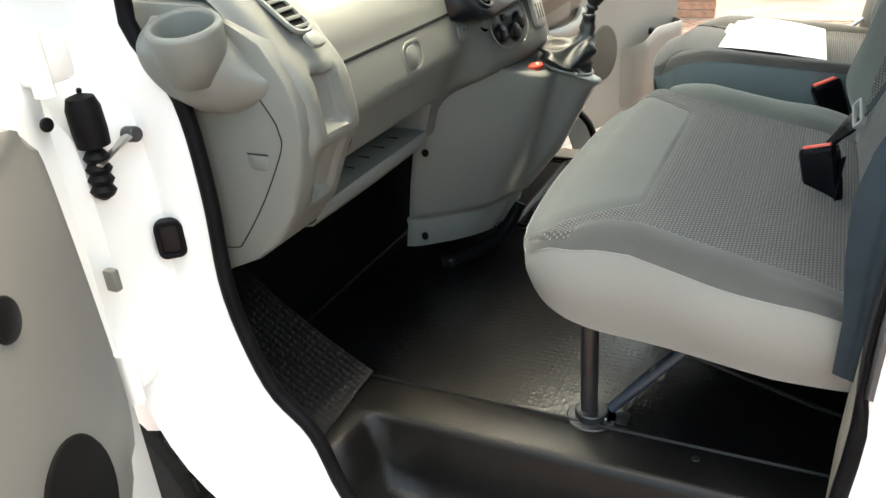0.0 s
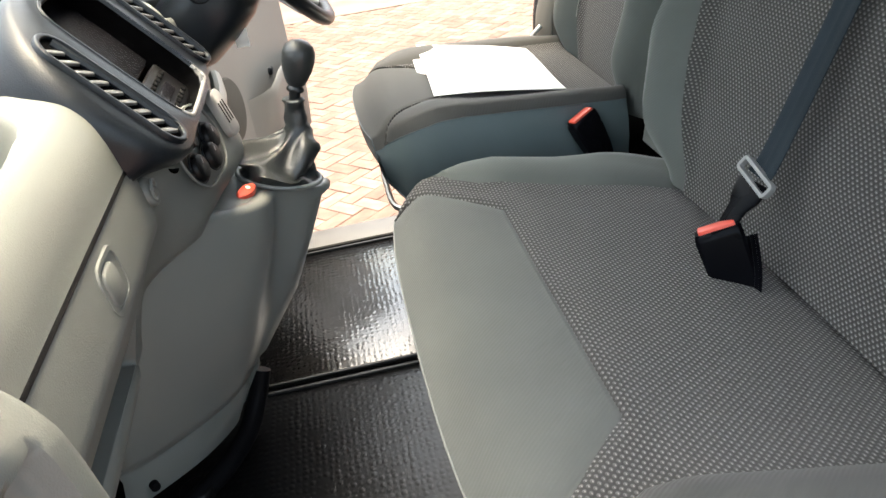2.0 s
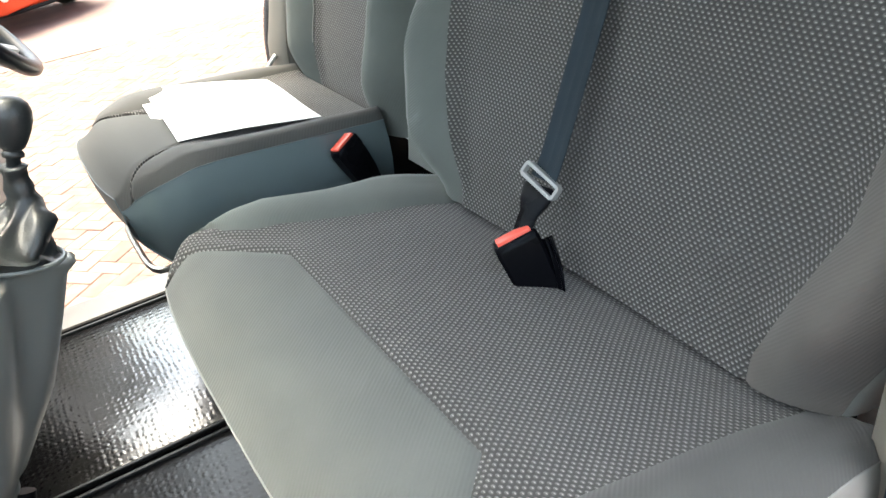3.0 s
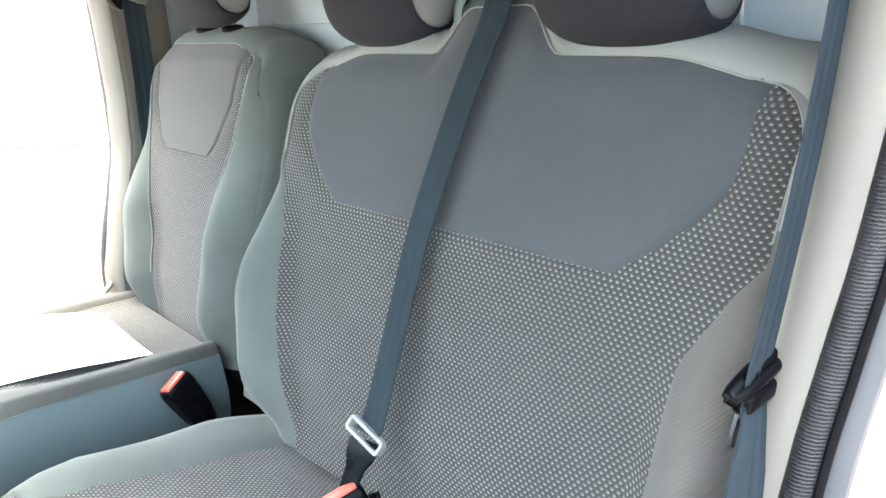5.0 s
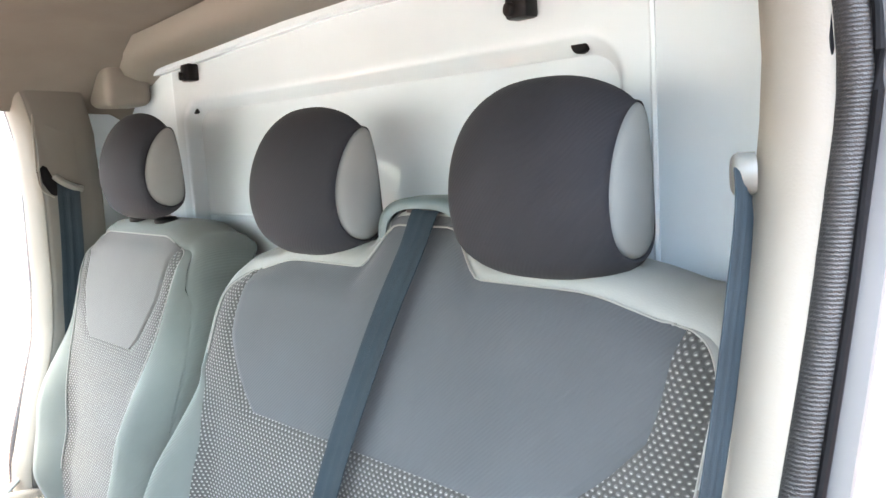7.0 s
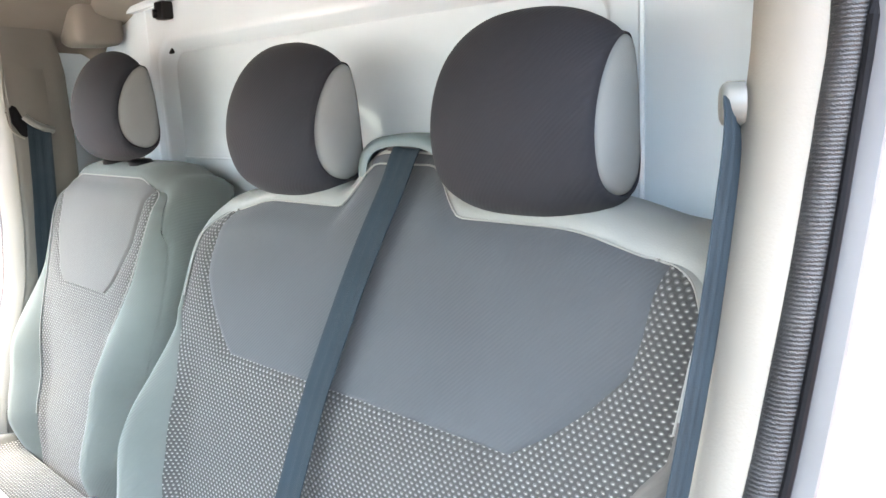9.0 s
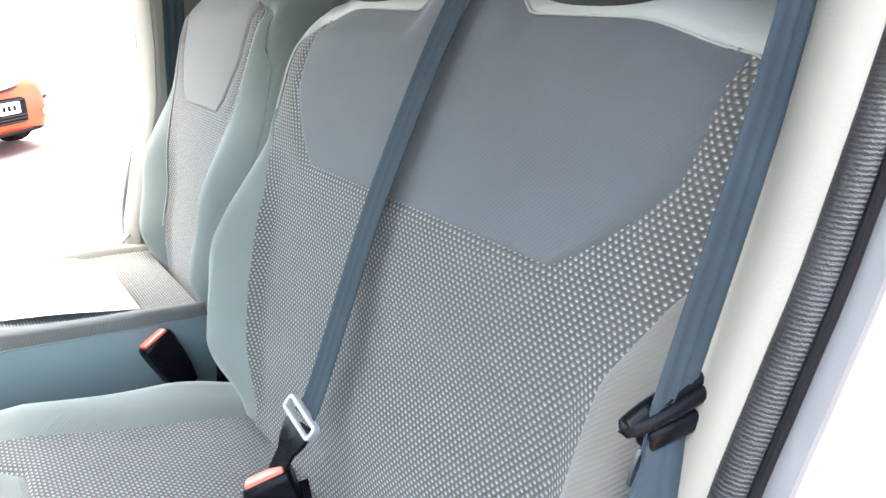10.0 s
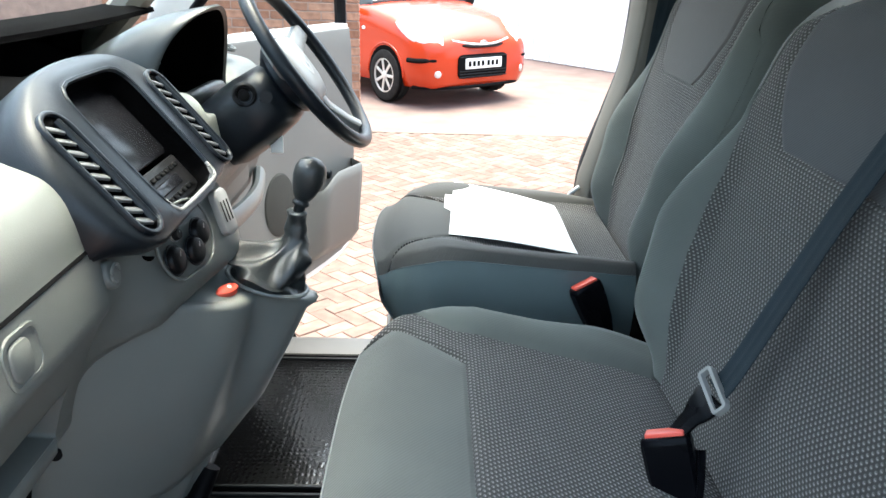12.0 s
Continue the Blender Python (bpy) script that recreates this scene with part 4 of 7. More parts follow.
def cushion(seat, c, table_p, table_d, table_o, panel_y, front, top, looks, drop, under, slope, cover, inset=0.0, sag=0.0):
    nb, nd, nc = 7, 5, 30
    ys = steps_with(-0.13, front, 40, panel_y, panel_y + 0.006)
    grid, uvs = [], []
    for y in ys:
        wp, wd, wo = lerp_table(table_p, y), lerp_table(table_d, y), lerp_table(table_o, y)
        wd, wo = max(wd, wp + 0.002), max(wo, wd + 0.003)
        row, uv = [], []
        for i, u in enumerate(columns(wp, wd, wo, nb, nd, nc)):
            w_seam = wd
            if u > wp and inset:
                # the plain bolster on the inner side is wider
                w_seam = max(wp + 0.002, wd - inset * (1 - smooth(0.20, 0.30, y)))
                u = wp + (u - wp) * (w_seam - wp) / (wd - wp) if u <= wd else w_seam + (u - wd) * (wo - w_seam) / (wo - wd)
            a = abs(u)
            z = top - slope * max(0.0, panel_y - 0.02 - y) - 0.012 * slope / 0.25 * smooth(0.0, -0.13, y)
            z += 0.020 * smooth(w_seam - 0.03, w_seam + 0.5 * (wo - w_seam), a) * (1 - smooth(0.24, 0.36, y))
            z -= 0.022 * max(0.0, (a / wo - 0.93) / 0.07) ** 2 + 0.034 * smooth(front - 0.085, front, y) ** 1.5
            z += 0.006 * smooth(panel_y - 0.02, panel_y + 0.06, y) * (1 - (a / wo) ** 2)
            z -= 0.006 * math.exp(-((y - 0.08) / 0.10) ** 2) * (1 - (a / wo) ** 2)
            if i in (nb, nb + 2 * nd + nc) or (i in (nb + nd, nb + nd + nc) and y >= panel_y) or (y == panel_y and nb + nd <= i <= nb + nd + nc):
                z -= 0.0045
            if sag:
                # the outer edge runs straighter than the padding
                z += smooth(0.88, 1.0, a / wo) * (0.011 * smooth(0.27, 0.35, y) + 0.018 * smooth(0.10, -0.08, y) - 0.004)
            # bowed front edge
            yy = y - 0.020 * smooth(0.2, front, y) * (a / wo) ** 3
            row.append(Vector((c + u, yy, z)))
            uv.append((c + u, yy))
        grid.append(row)
        uvs.append(uv)

    def region(i, j):
        if i < nb:
            return "bolster"
        if i >= nb + 2 * nd + nc:
            return "bolster_right"
        if nb + nd <= i < nb + nd + nc and ys[j] >= panel_y:
            return "panel"
        return "dots"
    sheet_parts(grid, region, seat, looks, uvs)
    rim = [g[0] for g in grid] + [p for p in grid[-1][1:-1]] + [g[-1] for g in reversed(grid)]
    z_edge = grid[-1][0].z
    low = z_edge - drop
    y_roll = front - under

    def hem(y):
        """Height of the skirt's lower edge: level, then rolling up to the front piping."""
        return low - sag * smooth(y_roll, -0.10, y) if y <= y_roll else z_edge - drop * math.sqrt(max(0.0, 1 - ((y - y_roll) / (under - 0.020)) ** 2))
    bottoms = []
    for edge, sgn in (([g[0] for g in grid], -1), ([g[-1] for g in grid], 1)):
        loops = []
        for t in (0, 0.06, 0.2, 0.4, 0.6, 0.8, 0.93, 1.0):
            loops.append([Vector((p.x + sgn * ((0.016 - 0.4 * sag) * math.sin(math.pi * min(1, t * 1.05)) - (0.022 - 0.5 * sag) * t * t) * min(1, (p.z - hem(p.y)) / drop * 1.5), p.y, p.z + (min(hem(p.y), p.z) - p.z) * t)) for p in edge])
        bottoms.append(loops[-1])
        bm = bmesh.new()
        skin(bm, loops, closed=False, caps=False)
        part("skirt", bm, cover, seat, "plain vinyl skirt", sharp=80)
    hem_x = sorted((p.y, p.x) for p in bottoms[1])
    bm = bmesh.new()
    rows = []
    for k in range(13):
        a = math.pi / 2 * k / 12
        row = []
        for i, p in enumerate(grid[-1]):
            u = (p.x - c) / (grid[-1][-1].x - c)
            y = y_roll + (p.y - y_roll) * math.cos(a)
            end_y = y_roll + (grid[-1][-1].y - y_roll) * math.cos(a)
            wide = lerp_table(hem_x, end_y) - c if k else grid[-1][-1].x - c
            row.append(Vector((c + u * wide, y, p.z + (low - p.z) * math.sin(a))))
        rows.append(row)
    skin(bm, rows, closed=False, caps=False)
    part("front_skirt", bm, cover, seat, "plain vinyl front skirt", sharp=80)
    bm = bmesh.new()
    tube(bm, [p + Vector((0, 0, 0.0004)) for p in rim], 0.0011, 6)
    part("piping", bm, cover, seat, "pale piping")
    bm = bmesh.new()
    bm.faces.new([bm.verts.new(Vector((c + x, y, low + 0.004))) for x, y in ((-0.9 * table_o[1][1], -0.12), (0.9 * table_o[1][1], -0.12), (0.9 * table_o[1][1], y_roll), (-0.9 * table_o[1][1], y_roll))])
    part("base_board", bm, BLACK_MATT, seat, "black underside")


def headrest(seat, c, z0, k=1.0):
    """A domed headrest on two posts: cloth, its colour darkened as shade, wraps front, top, foot and back, a pale cheek
    is let into each side.
    """
    section = curve_points([(y * k, z * k, 0) for y, z in ((-0.020, 0.108), (0.016, 0.090), (0.043, 0.040), (0.052, -0.022), (0.038, -0.080), (0.004, -0.106), (-0.034, -0.103), (-0.052, -0.074), (-0.048, -0.010), (-0.040, 0.065))], 6, closed=True)
    cheek_line = curve_points([(y * k, z * k, 0) for y, z in ((-0.028, 0.080), (-0.004, 0.072), (0.020, 0.041), (0.034, 0.000), (0.032, -0.040), (0.014, -0.066), (-0.018, -0.075), (-0.040, -0.058), (-0.043, -0.008), (-0.038, 0.050))], 6, closed=True)
    yc, zc = -0.318, z0 + 0.093
    w = 0.111 * k

    def loop(f, blend=0.0, out=0.0):
        """The section at f of the half width, drawn in towards the sides like a dome; blended into the cheek's outline."""
        a = abs(f)
        tall, deep = 1 - 0.24 * a ** 2.6, 1 - 0.16 * a ** 2.4
        x = c + math.copysign(w * min(a, 1.0) * (1 - 0.06 * a ** 6) + out, f if f else 1)
        return [Vector((x, yc - 0.010 * a ** 2 + (p.x * deep) * (1 - blend) + q.x * blend, zc - 0.006 * a ** 2 + (p.y * tall) * (1 - blend) + q.y * blend)) for p, q in zip(section, cheek_line)]
    bm = bmesh.new()
    layer = bm.loops.layers.uv.new("UVMap")
    fs = [i / 12 - 1 for i in range(25)]
    loops = [loop(-1, 1.0, -0.0005), loop(-1, 0.55, 0.003)] + [loop(f) for f in [-0.985] + fs[1:-1] + [0.985]] + [loop(1, 0.55, 0.003), loop(1, 1.0, -0.0005)]
    skin(bm, loops, caps=False)
    for f in bm.faces:
        for l in f.loops:
            l[layer].uv = (l.vert.co.x, l.vert.co.z)
    head = part("headrest", bm, HEADREST, seat, "grey twill headrest with shade in its colour", sharp=80)
    for s in (-1, 1):
        bm = bmesh.new()
        edge = loop(s, 1.0, -0.001)
        mid = sum(edge, Vector()) / len(edge)
        skin(bm, [[mid + (p - mid) * q + Vector((s * d, 0, 0)) for p in edge] for d, q in ((-0.003, 1.0), (0.0015, 0.985), (0.005, 0.92), (0.0085, 0.75), (0.0105, 0.5), (0.0115, 0.25), (0.0118, 0.04))])
        part("cheek", bm, CHEEK, head, "light grey cloth cheek", sharp=80)
        bm = bmesh.new()
        x = c + s * 0.062 * k
        tube(bm, [(x, -0.350, z0 - 0.06), (x, -0.345, z0 + 0.05)], 0.006, 10)
        part("post", bm, STEEL, head, "steel post")
        bm = bmesh.new()
        lathe(bm, (x, -0.345, z0 - 0.020), (0, 0, 1), [(0.004, 0), (0.023, 0), (0.024, 0.006), (0.019, 0.011), (0.010, 0.013), (0.006, 0.013)], 18)
        part("collar", bm, BLACK, head, "black plastic collar")
    return head


def buckle(seat, top, bottom, wide, name="buckle"):
    """A black buckle on its stalk with a red release bar; top is the middle of the bar, wide the way the bar runs."""
    top, bottom = Vector(top), Vector(bottom)
    d = (top - bottom).normalized()
    w = Vector(wide)
    w = (w - d * w.dot(d)).normalized()
    m = Matrix((w.to_4d(), d.cross(w).to_4d(), d.to_4d(), (0, 0, 0, 1))).transposed()
    m[3][0] = m[3][1] = m[3][2] = 0
    m.translation = top
    m[3][3] = 1
    length = (top - bottom).length
    bm = bmesh.new()
    skin(bm, [[m @ Vector((sx * a, sy * b, z)) for sx, sy in ((-1, -0.7), (-0.85, -1), (0.85, -1), (1, -0.7), (1, 0.7), (0.85, 1), (-0.85, 1), (-1, 0.7))] for z, a, b in ((-length, 0.020, 0.010), (-length * 0.72, 0.027, 0.013), (-length * 0.35, 0.030, 0.0155), (-0.012, 0.031, 0.016), (-0.004, 0.030, 0.015), (-0.001, 0.028, 0.013))])
    ob = part(name, bm, BUCKLE_BLACK, seat, "black plastic buckle with a red release bar")
    bm = bmesh.new()
    box(bm, (-0.024, -0.011, -0.006), (0.024, 0.011, 0.004), 0.002, m)
    part("release_bar", bm, RED, ob, "red release bar")
    return ob


LOOKS_BENCH = {"panel": ("upper_panel", TWILL, "plain slate grey cloth panel"), "dots": ("centre_cloth", DOTS, "dotted grey woven cloth"),
               "bolster": ("bolster", SIDE_VINYL, "brown grey side bolster"), "bolster_right": ("bolster", BOLSTER, "plain grey side bolster"), "edge": ("edge_band", VINYL, "pale grey vinyl edge"), "edge_right": ("edge_band", BOLSTER, "plain grey edge")}
LOOKS_DRIVER = dict(LOOKS_BENCH, panel=("upper_panel", TWILL_LIT, "plain grey cloth panel, lightened as if lit"), dots=("centre_cloth", DOTS_WORN_LIT, "dotted grey woven cloth"), bolster=("bolster", BOLSTER, "plain grey side bolster"), edge=("edge_band", BOLSTER, "plain grey edge"), edge_right=("edge_band", BOLSTER, "plain grey edge"))
LOOKS_CUSHION = {"panel": ("front_panel", TWILL_SEAT, "plain grey cloth front panel"), "dots": ("seat_cloth", DOTS, "dotted grey woven cloth"), "bolster": ("seat_bolster", TWILL_SIDE, "plain dark grey side bolster"), "bolster_right": ("seat_bolster", BOLSTER, "plain grey side bolster")}

LOOKS_DRIVER_CUSHION = dict(LOOKS_CUSHION, panel=("front_panel", TWILL_SIDE, "plain dark grey cloth front panel"), bolster=("seat_bolster", TWILL_SIDE, "plain dark grey side bolster"), bolster_right=("seat_bolster", TWILL_SIDE, "plain dark grey side bolster"))

bench = thing("double_car_seat", (-0.36, 0.1, 0.55), "grey cloth double passenger seat with two headrests", "car seat", "cab seats")
backrest(bench, -0.355,
         [(1.307, 0.255), (1.33, 0.292), (1.36, 0.330), (1.40, 0.366), (1.43, 0.372), (1.515, 0.373)],
         [(0.95, 0.285), (1.12, 0.350), (1.25, 0.360), (1.32, 0.398), (1.345, 0.418), (1.44, 0.422), (1.515, 0.422)],
         [(0.90, 0.375), (0.95, 0.388), (1.05, 0.430), (1.15, 0.456), (1.20, 0.458), (1.28, 0.448), (1.345, 0.436), (1.44, 0.431), (1.515, 0.431)],
         1.307, 1.515, lambda u: 0.056 * (1 - smooth(0.048, 0.112, abs(u + 0.005))), LOOKS_BENCH, (VINYL, BOLSTER, VINYL), crown=1.25, inner=0.512)
cushion(bench, -0.365, [(0.22, 0.238), (0.30, 0.318), (0.345, 0.353), (0.37, 0.354), (0.395, 0.340)], [(-0.1, 0.334), (0.05, 0.330), (0.18, 0.332), (0.24, 0.338), (0.28, 0.362), (0.305, 0.405), (0.335, 0.403), (0.36, 0.391), (0.38, 0.372), (0.395, 0.345)],
        [(-0.13, 0.425), (0.0, 0.438), (0.06, 0.434), (0.13, 0.427), (0.22, 0.420), (0.31, 0.416), (0.335, 0.411), (0.352, 0.406), (0.368, 0.397), (0.38, 0.385), (0.390, 0.371), (0.398, 0.350)], 0.22, 0.398, 0.985, LOOKS_CUSHION, 0.098, 0.185, 0.23, VINYL, 0.008, 0.020)
headrest(bench, -0.552, 1.535)
headrest(bench, -0.118, 1.535)
buckle(bench, (-0.322, -0.021, 0.996), (-0.366, -0.052, 0.865), (-0.25, -0.83, 0.47))

# belt guide at the middle of the bench back: a moulded arch over a dark slot, on a pale cover
def guide_arch(w, z0, h, y):
    return [Vector((-0.362 + w * math.copysign(abs(math.cos(a)) ** 0.75, math.cos(a)), y, z0 + h * math.sin(a) ** 0.8)) for a in [math.pi * i / 20 for i in range(21)]]


bm = bmesh.new()
skin(bm, [guide_arch(0.070, 1.555, 0.040, -0.318), guide_arch(0.078, 1.555, 0.047, -0.316), guide_arch(0.090, 1.555, 0.054, -0.322), guide_arch(0.094, 1.555, 0.055, -0.345), guide_arch(0.090, 1.555, 0.052, -0.385)], closed=False, caps=False)
thicken(bm, 0.003)
guide = part("belt_guide", bm, SKIRT_GREY, bench, "grey plastic belt guide", sharp=60)
bm = bmesh.new()
skin(bm, [guide_arch(0.073, 1.550, 0.044, -0.330), guide_arch(0.04, 1.550, 0.02, -0.331), guide_arch(0.004, 1.550, 0.004, -0.331)], closed=False, caps=False)
part("guide_back", bm, VINYL, guide, "pale vinyl behind the belt")
bm = bmesh.new()
box(bm, (-0.402, -0.332, 1.588), (-0.330, -0.322, 1.600), 0.003)
part("belt_slot", bm, BLACK, guide, "black belt slot")

# legs under the bench
for x, y in ((-0.622, 0.296), (-0.08, 0.296)):
    bm = bmesh.new()
    tube(bm, [(x, y, 0.56), (x, y, 0.70), (x, y, 0.87)], 0.0155, 14)
    leg = part("leg", bm, DARK_STEEL, bench, "black steel leg")
    bm = bmesh.new()
    for r, h0, h1 in ((0.046, 0.0, 0.007), (0.030, 0.007, 0.022)):
        lathe(bm, (x, y - 0.005, 0.553), (0, 0, 1), [(0.004, h0), (r, h0), (r, h1 - 0.002), (r - 0.002, h1), (0.004, h1)], 20)
    box(bm, (x - 0.008, y - 0.07, 0.553), (x + 0.03, y, 0.560), 0.003)
    part("foot_plate", bm, DARK_STEEL, leg, "black bolted foot plate")
    bm = bmesh.new()
    lathe(bm, (x - 0.006, y - 0.025, 0.560), (0, 0, 1), [(0.003, 0), (0.011, 0), (0.011, 0.006), (0.007, 0.010), (0.002, 0.010)], 6)
    part("bolt", bm, STEEL, leg, "zinc bolt")
    bm = bmesh.new()
    tube(bm, [(x + 0.02, y - 0.035, 0.568), (x + 0.05, y - 0.17, 0.72), (x + 0.09, y - 0.26, 0.83)], 0.010, 10)
    part("strut", bm, BLUE_STEEL, bench, "blue grey diagonal strut")
bm = bmesh.new()
tube(bm, [(-0.58, 0.14, 0.70), (-0.52, -0.06, 0.60), (-0.50, -0.14, 0.57)], 0.004, 8)
part("cable", bm, DARK_STEEL, bench, "thin black rod")
bm = bmesh.new()
box(bm, (-0.018, -0.006, -0.09), (0.018, 0.006, 0.09), 0.004, Matrix.Translation((-0.560, 0.190, 0.640)) @ Euler((radians(38), 0, 0)).to_matrix().to_4x4())
hinge_arm = part("hinge_arm", bm, DARK_STEEL, bench, "black steel folding arm")
bm = bmesh.new()
disc(bm, (-0.579, 0.185, 0.650), (-1, 0, 0), 0.014, 0.010, 16, 0.003)
part("pivot", bm, STEEL, hinge_arm, "zinc pivot bolt")
bm = bmesh.new()
box(bm, (-0.66, -0.30, 0.548), (-0.02, -0.22, 0.86), 0.01)
part("rear_support", bm, BLACK_MATT, bench, "black rear seat support")

driver = thing("driver_car_seat", (0.48, 0.1, 0.55), "grey cloth driver's seat with a headrest", "car seat", "cab seats")
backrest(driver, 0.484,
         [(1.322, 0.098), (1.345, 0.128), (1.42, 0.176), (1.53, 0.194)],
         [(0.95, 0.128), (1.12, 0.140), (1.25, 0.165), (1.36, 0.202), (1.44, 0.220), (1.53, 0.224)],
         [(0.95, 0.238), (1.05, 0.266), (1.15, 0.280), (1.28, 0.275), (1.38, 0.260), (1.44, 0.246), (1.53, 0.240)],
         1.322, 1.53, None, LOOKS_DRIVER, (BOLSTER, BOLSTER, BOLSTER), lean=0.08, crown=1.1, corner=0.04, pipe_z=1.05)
cushion(driver, 0.495, [(0.22, 0.105), (0.30, 0.150), (0.385, 0.205)], [(-0.1, 0.195), (0.18, 0.175), (0.22, 0.150), (0.26, 0.140), (0.31, 0.158), (0.385, 0.200)],
        [(-0.13, 0.235), (0.0, 0.250), (0.28, 0.250), (0.33, 0.238), (0.37, 0.205), (0.395, 0.165)], 0.22, 0.398, 1.000, LOOKS_DRIVER_CUSHION, 0.165, 0.19, 0.08, SKIRT_GREY)
headrest(driver, 0.478, 1.571, 0.97)
buckle(driver, (0.222, -0.021, 0.966), (0.212, -0.065, 0.865), (0.35, -0.85, 0.40))
bm = bmesh.new()
box(bm, (0.29, -0.28, 0.549), (0.70, 0.20, 0.825), 0.02)
part("pedestal", bm, BLACK_MATT, driver, "black seat pedestal")
bm = bmesh.new()
tube(bm, curve_points([(0.34, 0.25, 0.80), (0.345, 0.345, 0.785), (0.48, 0.36, 0.78), (0.63, 0.345, 0.785), (0.635, 0.25, 0.80)], 5), 0.007, 8)
part("slide_handle", bm, STEEL, driver, "steel slide handle")
bm = bmesh.new()
tube(bm, [(0.735, -0.06, 0.97), (0.742, -0.08, 0.995), (0.745, -0.10, 1.01)], 0.006, 8)
part("recline_lever", bm, STEEL, driver, "steel recline lever")

# papers on the driver's seat
papers = thing("papers", (0.52, 0.1, 0.99), "white paper sheets in a folder on the driver's seat", "paper")
for k, corners in enumerate((((0.750, 0.216), (0.385, 0.236), (0.300, -0.020), (0.555, -0.008)), ((0.742, 0.236), (0.56, 0.244), (0.50, 0.10), (0.66, 0.10)))):
    a, b, c, d = (Vector((x, y, 0)) for x, y in corners)
    bm = bmesh.new()
    rows = []
    for j in range(9):
        v = j / 8
        row = []
        for i in range(11):
            u = i / 10
            p = b.lerp(a, u).lerp(c.lerp(d, u), v)
            row.append(p + Vector((0, 0, 1.0045 + 0.016 * u - 0.004 * v - 0.004 * k + 0.003 * math.sin(5 * u + 4 * v))))
        rows.append(row)
    skin(bm, rows, closed=False, caps=False)
    thicken(bm, 0.0015)
    part("sheet", bm, PAPER, papers)

# ---- belts ----
belt = thing("middle_seat_belt", (-0.30, -0.06, 1.0), "dark blue grey belt fastened over the double seat's back", "seat belt", "seat belts")
pts = curve_points([(-0.368, -0.332, 1.592), (-0.371, -0.316, 1.588), (-0.376, -0.288, 1.550), (-0.362, -0.254, 1.48), (-0.345, -0.222, 1.40), (-0.328, -0.183, 1.30), (-0.323, -0.143, 1.20), (-0.317, -0.095, 1.08), (-0.316, -0.078, 1.055)], 6)
bm = bmesh.new()
ribbon(bm, pts, 0.046, (1, -0.08, 0.10))
part("strap", bm, WEBBING, belt, "ribbed dark webbing")
bm = bmesh.new()
TX, TN = Vector((0.93, 0.05, 0.34)).normalized(), Vector((0.10, 0.86, 0.62))
TN = (TN - TX * TN.dot(TX)).normalized()
TY = TX.cross(TN)
frame_strip(bm, Vector((-0.317, -0.078, 1.054)), TX, TY, 0.067, 0.023, 0.007, 0.006, 0.009, TN)
tongue = part("tongue", bm, SILVER, belt, "pale grey plastic belt tongue")
bm = bmesh.new()
low = Vector((-0.324, -0.030, 0.992))
down = (low - Vector((-0.317, -0.078, 1.054))).normalized()
side = (TX - down * TX.dot(down)).normalized()
skin(bm, [[Vector((-0.317, -0.078, 1.054)) + down * t + side * (w * cx) + down.cross(side) * (h * cy) for cx, cy in ((-1, -0.5), (-0.8, -1), (0.8, -1), (1, -0.5), (1, 0.5), (0.8, 1), (-0.8, 1), (-1, 0.5))] for t, w, h in ((0.006, 0.020, 0.003), (0.010, 0.025, 0.0045), (0.030, 0.021, 0.0045), (0.045, 0.014, 0.004), (0.078, 0.012, 0.003))])
part("tongue_body", bm, BUCKLE_BLACK, tongue, "black plastic tongue body")
bm = bmesh.new()
ribbon(bm, curve_points([(-0.340, -0.060, 0.985), (-0.354, -0.058, 0.965), (-0.366, -0.056, 0.940), (-0.372, -0.053, 0.90)], 5), 0.022, (1, 0.2, 0.25))
part("stalk_sleeve", bm, BUCKLE_BLACK, belt, "black sleeve running into the seat crease")

outer_belt = thing("outer_seat_belt", (-0.80, -0.15, 0.9), "dark blue grey belt hanging from the door pillar", "seat belt", "seat belts")
pts = curve_points([(-0.800, -0.272, 1.630), (-0.808, -0.252, 1.590), (-0.811, -0.205, 1.45), (-0.808, -0.150, 1.29), (-0.807, -0.146, 1.27), (-0.806, -0.143, 1.250)], 6)
bm = bmesh.new()
ribbon(bm, pts, 0.045, (-0.10, 1, 0.3))
part("strap", bm, WEBBING, outer_belt, "ribbed dark webbing")
# below the tongue both runs of webbing fan out and bow
bm = bmesh.new()
loops = []
for p, w, bow in (((-0.807, -0.149, 1.268), 0.044, 0.002), ((-0.810, -0.146, 1.240), 0.058, 0.004), ((-0.813, -0.135, 1.20), 0.088, 0.008), ((-0.815, -0.120, 1.15), 0.104, 0.011), ((-0.816, -0.106, 1.09), 0.104, 0.011), ((-0.816, -0.100, 1.02), 0.086, 0.009), ((-0.816, -0.095, 0.94), 0.056, 0.006), ((-0.816, -0.09, 0.86), 0.048, 0.003)):
    c = Vector((-0.10, 1, 0.30)).normalized()
    crease = lambda u: bow * (1 - (2 * u) ** 2) - 0.0035 * math.exp(-((u - 0.12) / 0.05) ** 2) * min(1.0, bow * 90)
    us = [k / 24 - 0.5 for k in range(25)]
    loops.append([Vector(p) + c * (w * u) + Vector((-crease(u), 0, 0)) for u in us] + [Vector(p) + c * (w * u) + Vector((0.0025 - crease(u), 0, 0)) for u in reversed(us)])
fine = []
for a, b in zip(loops, loops[1:]):
    fine += [[p.lerp(q, k / 4) for p, q in zip(a, b)] for k in range(4)]
skin(bm, fine + [loops[-1]])
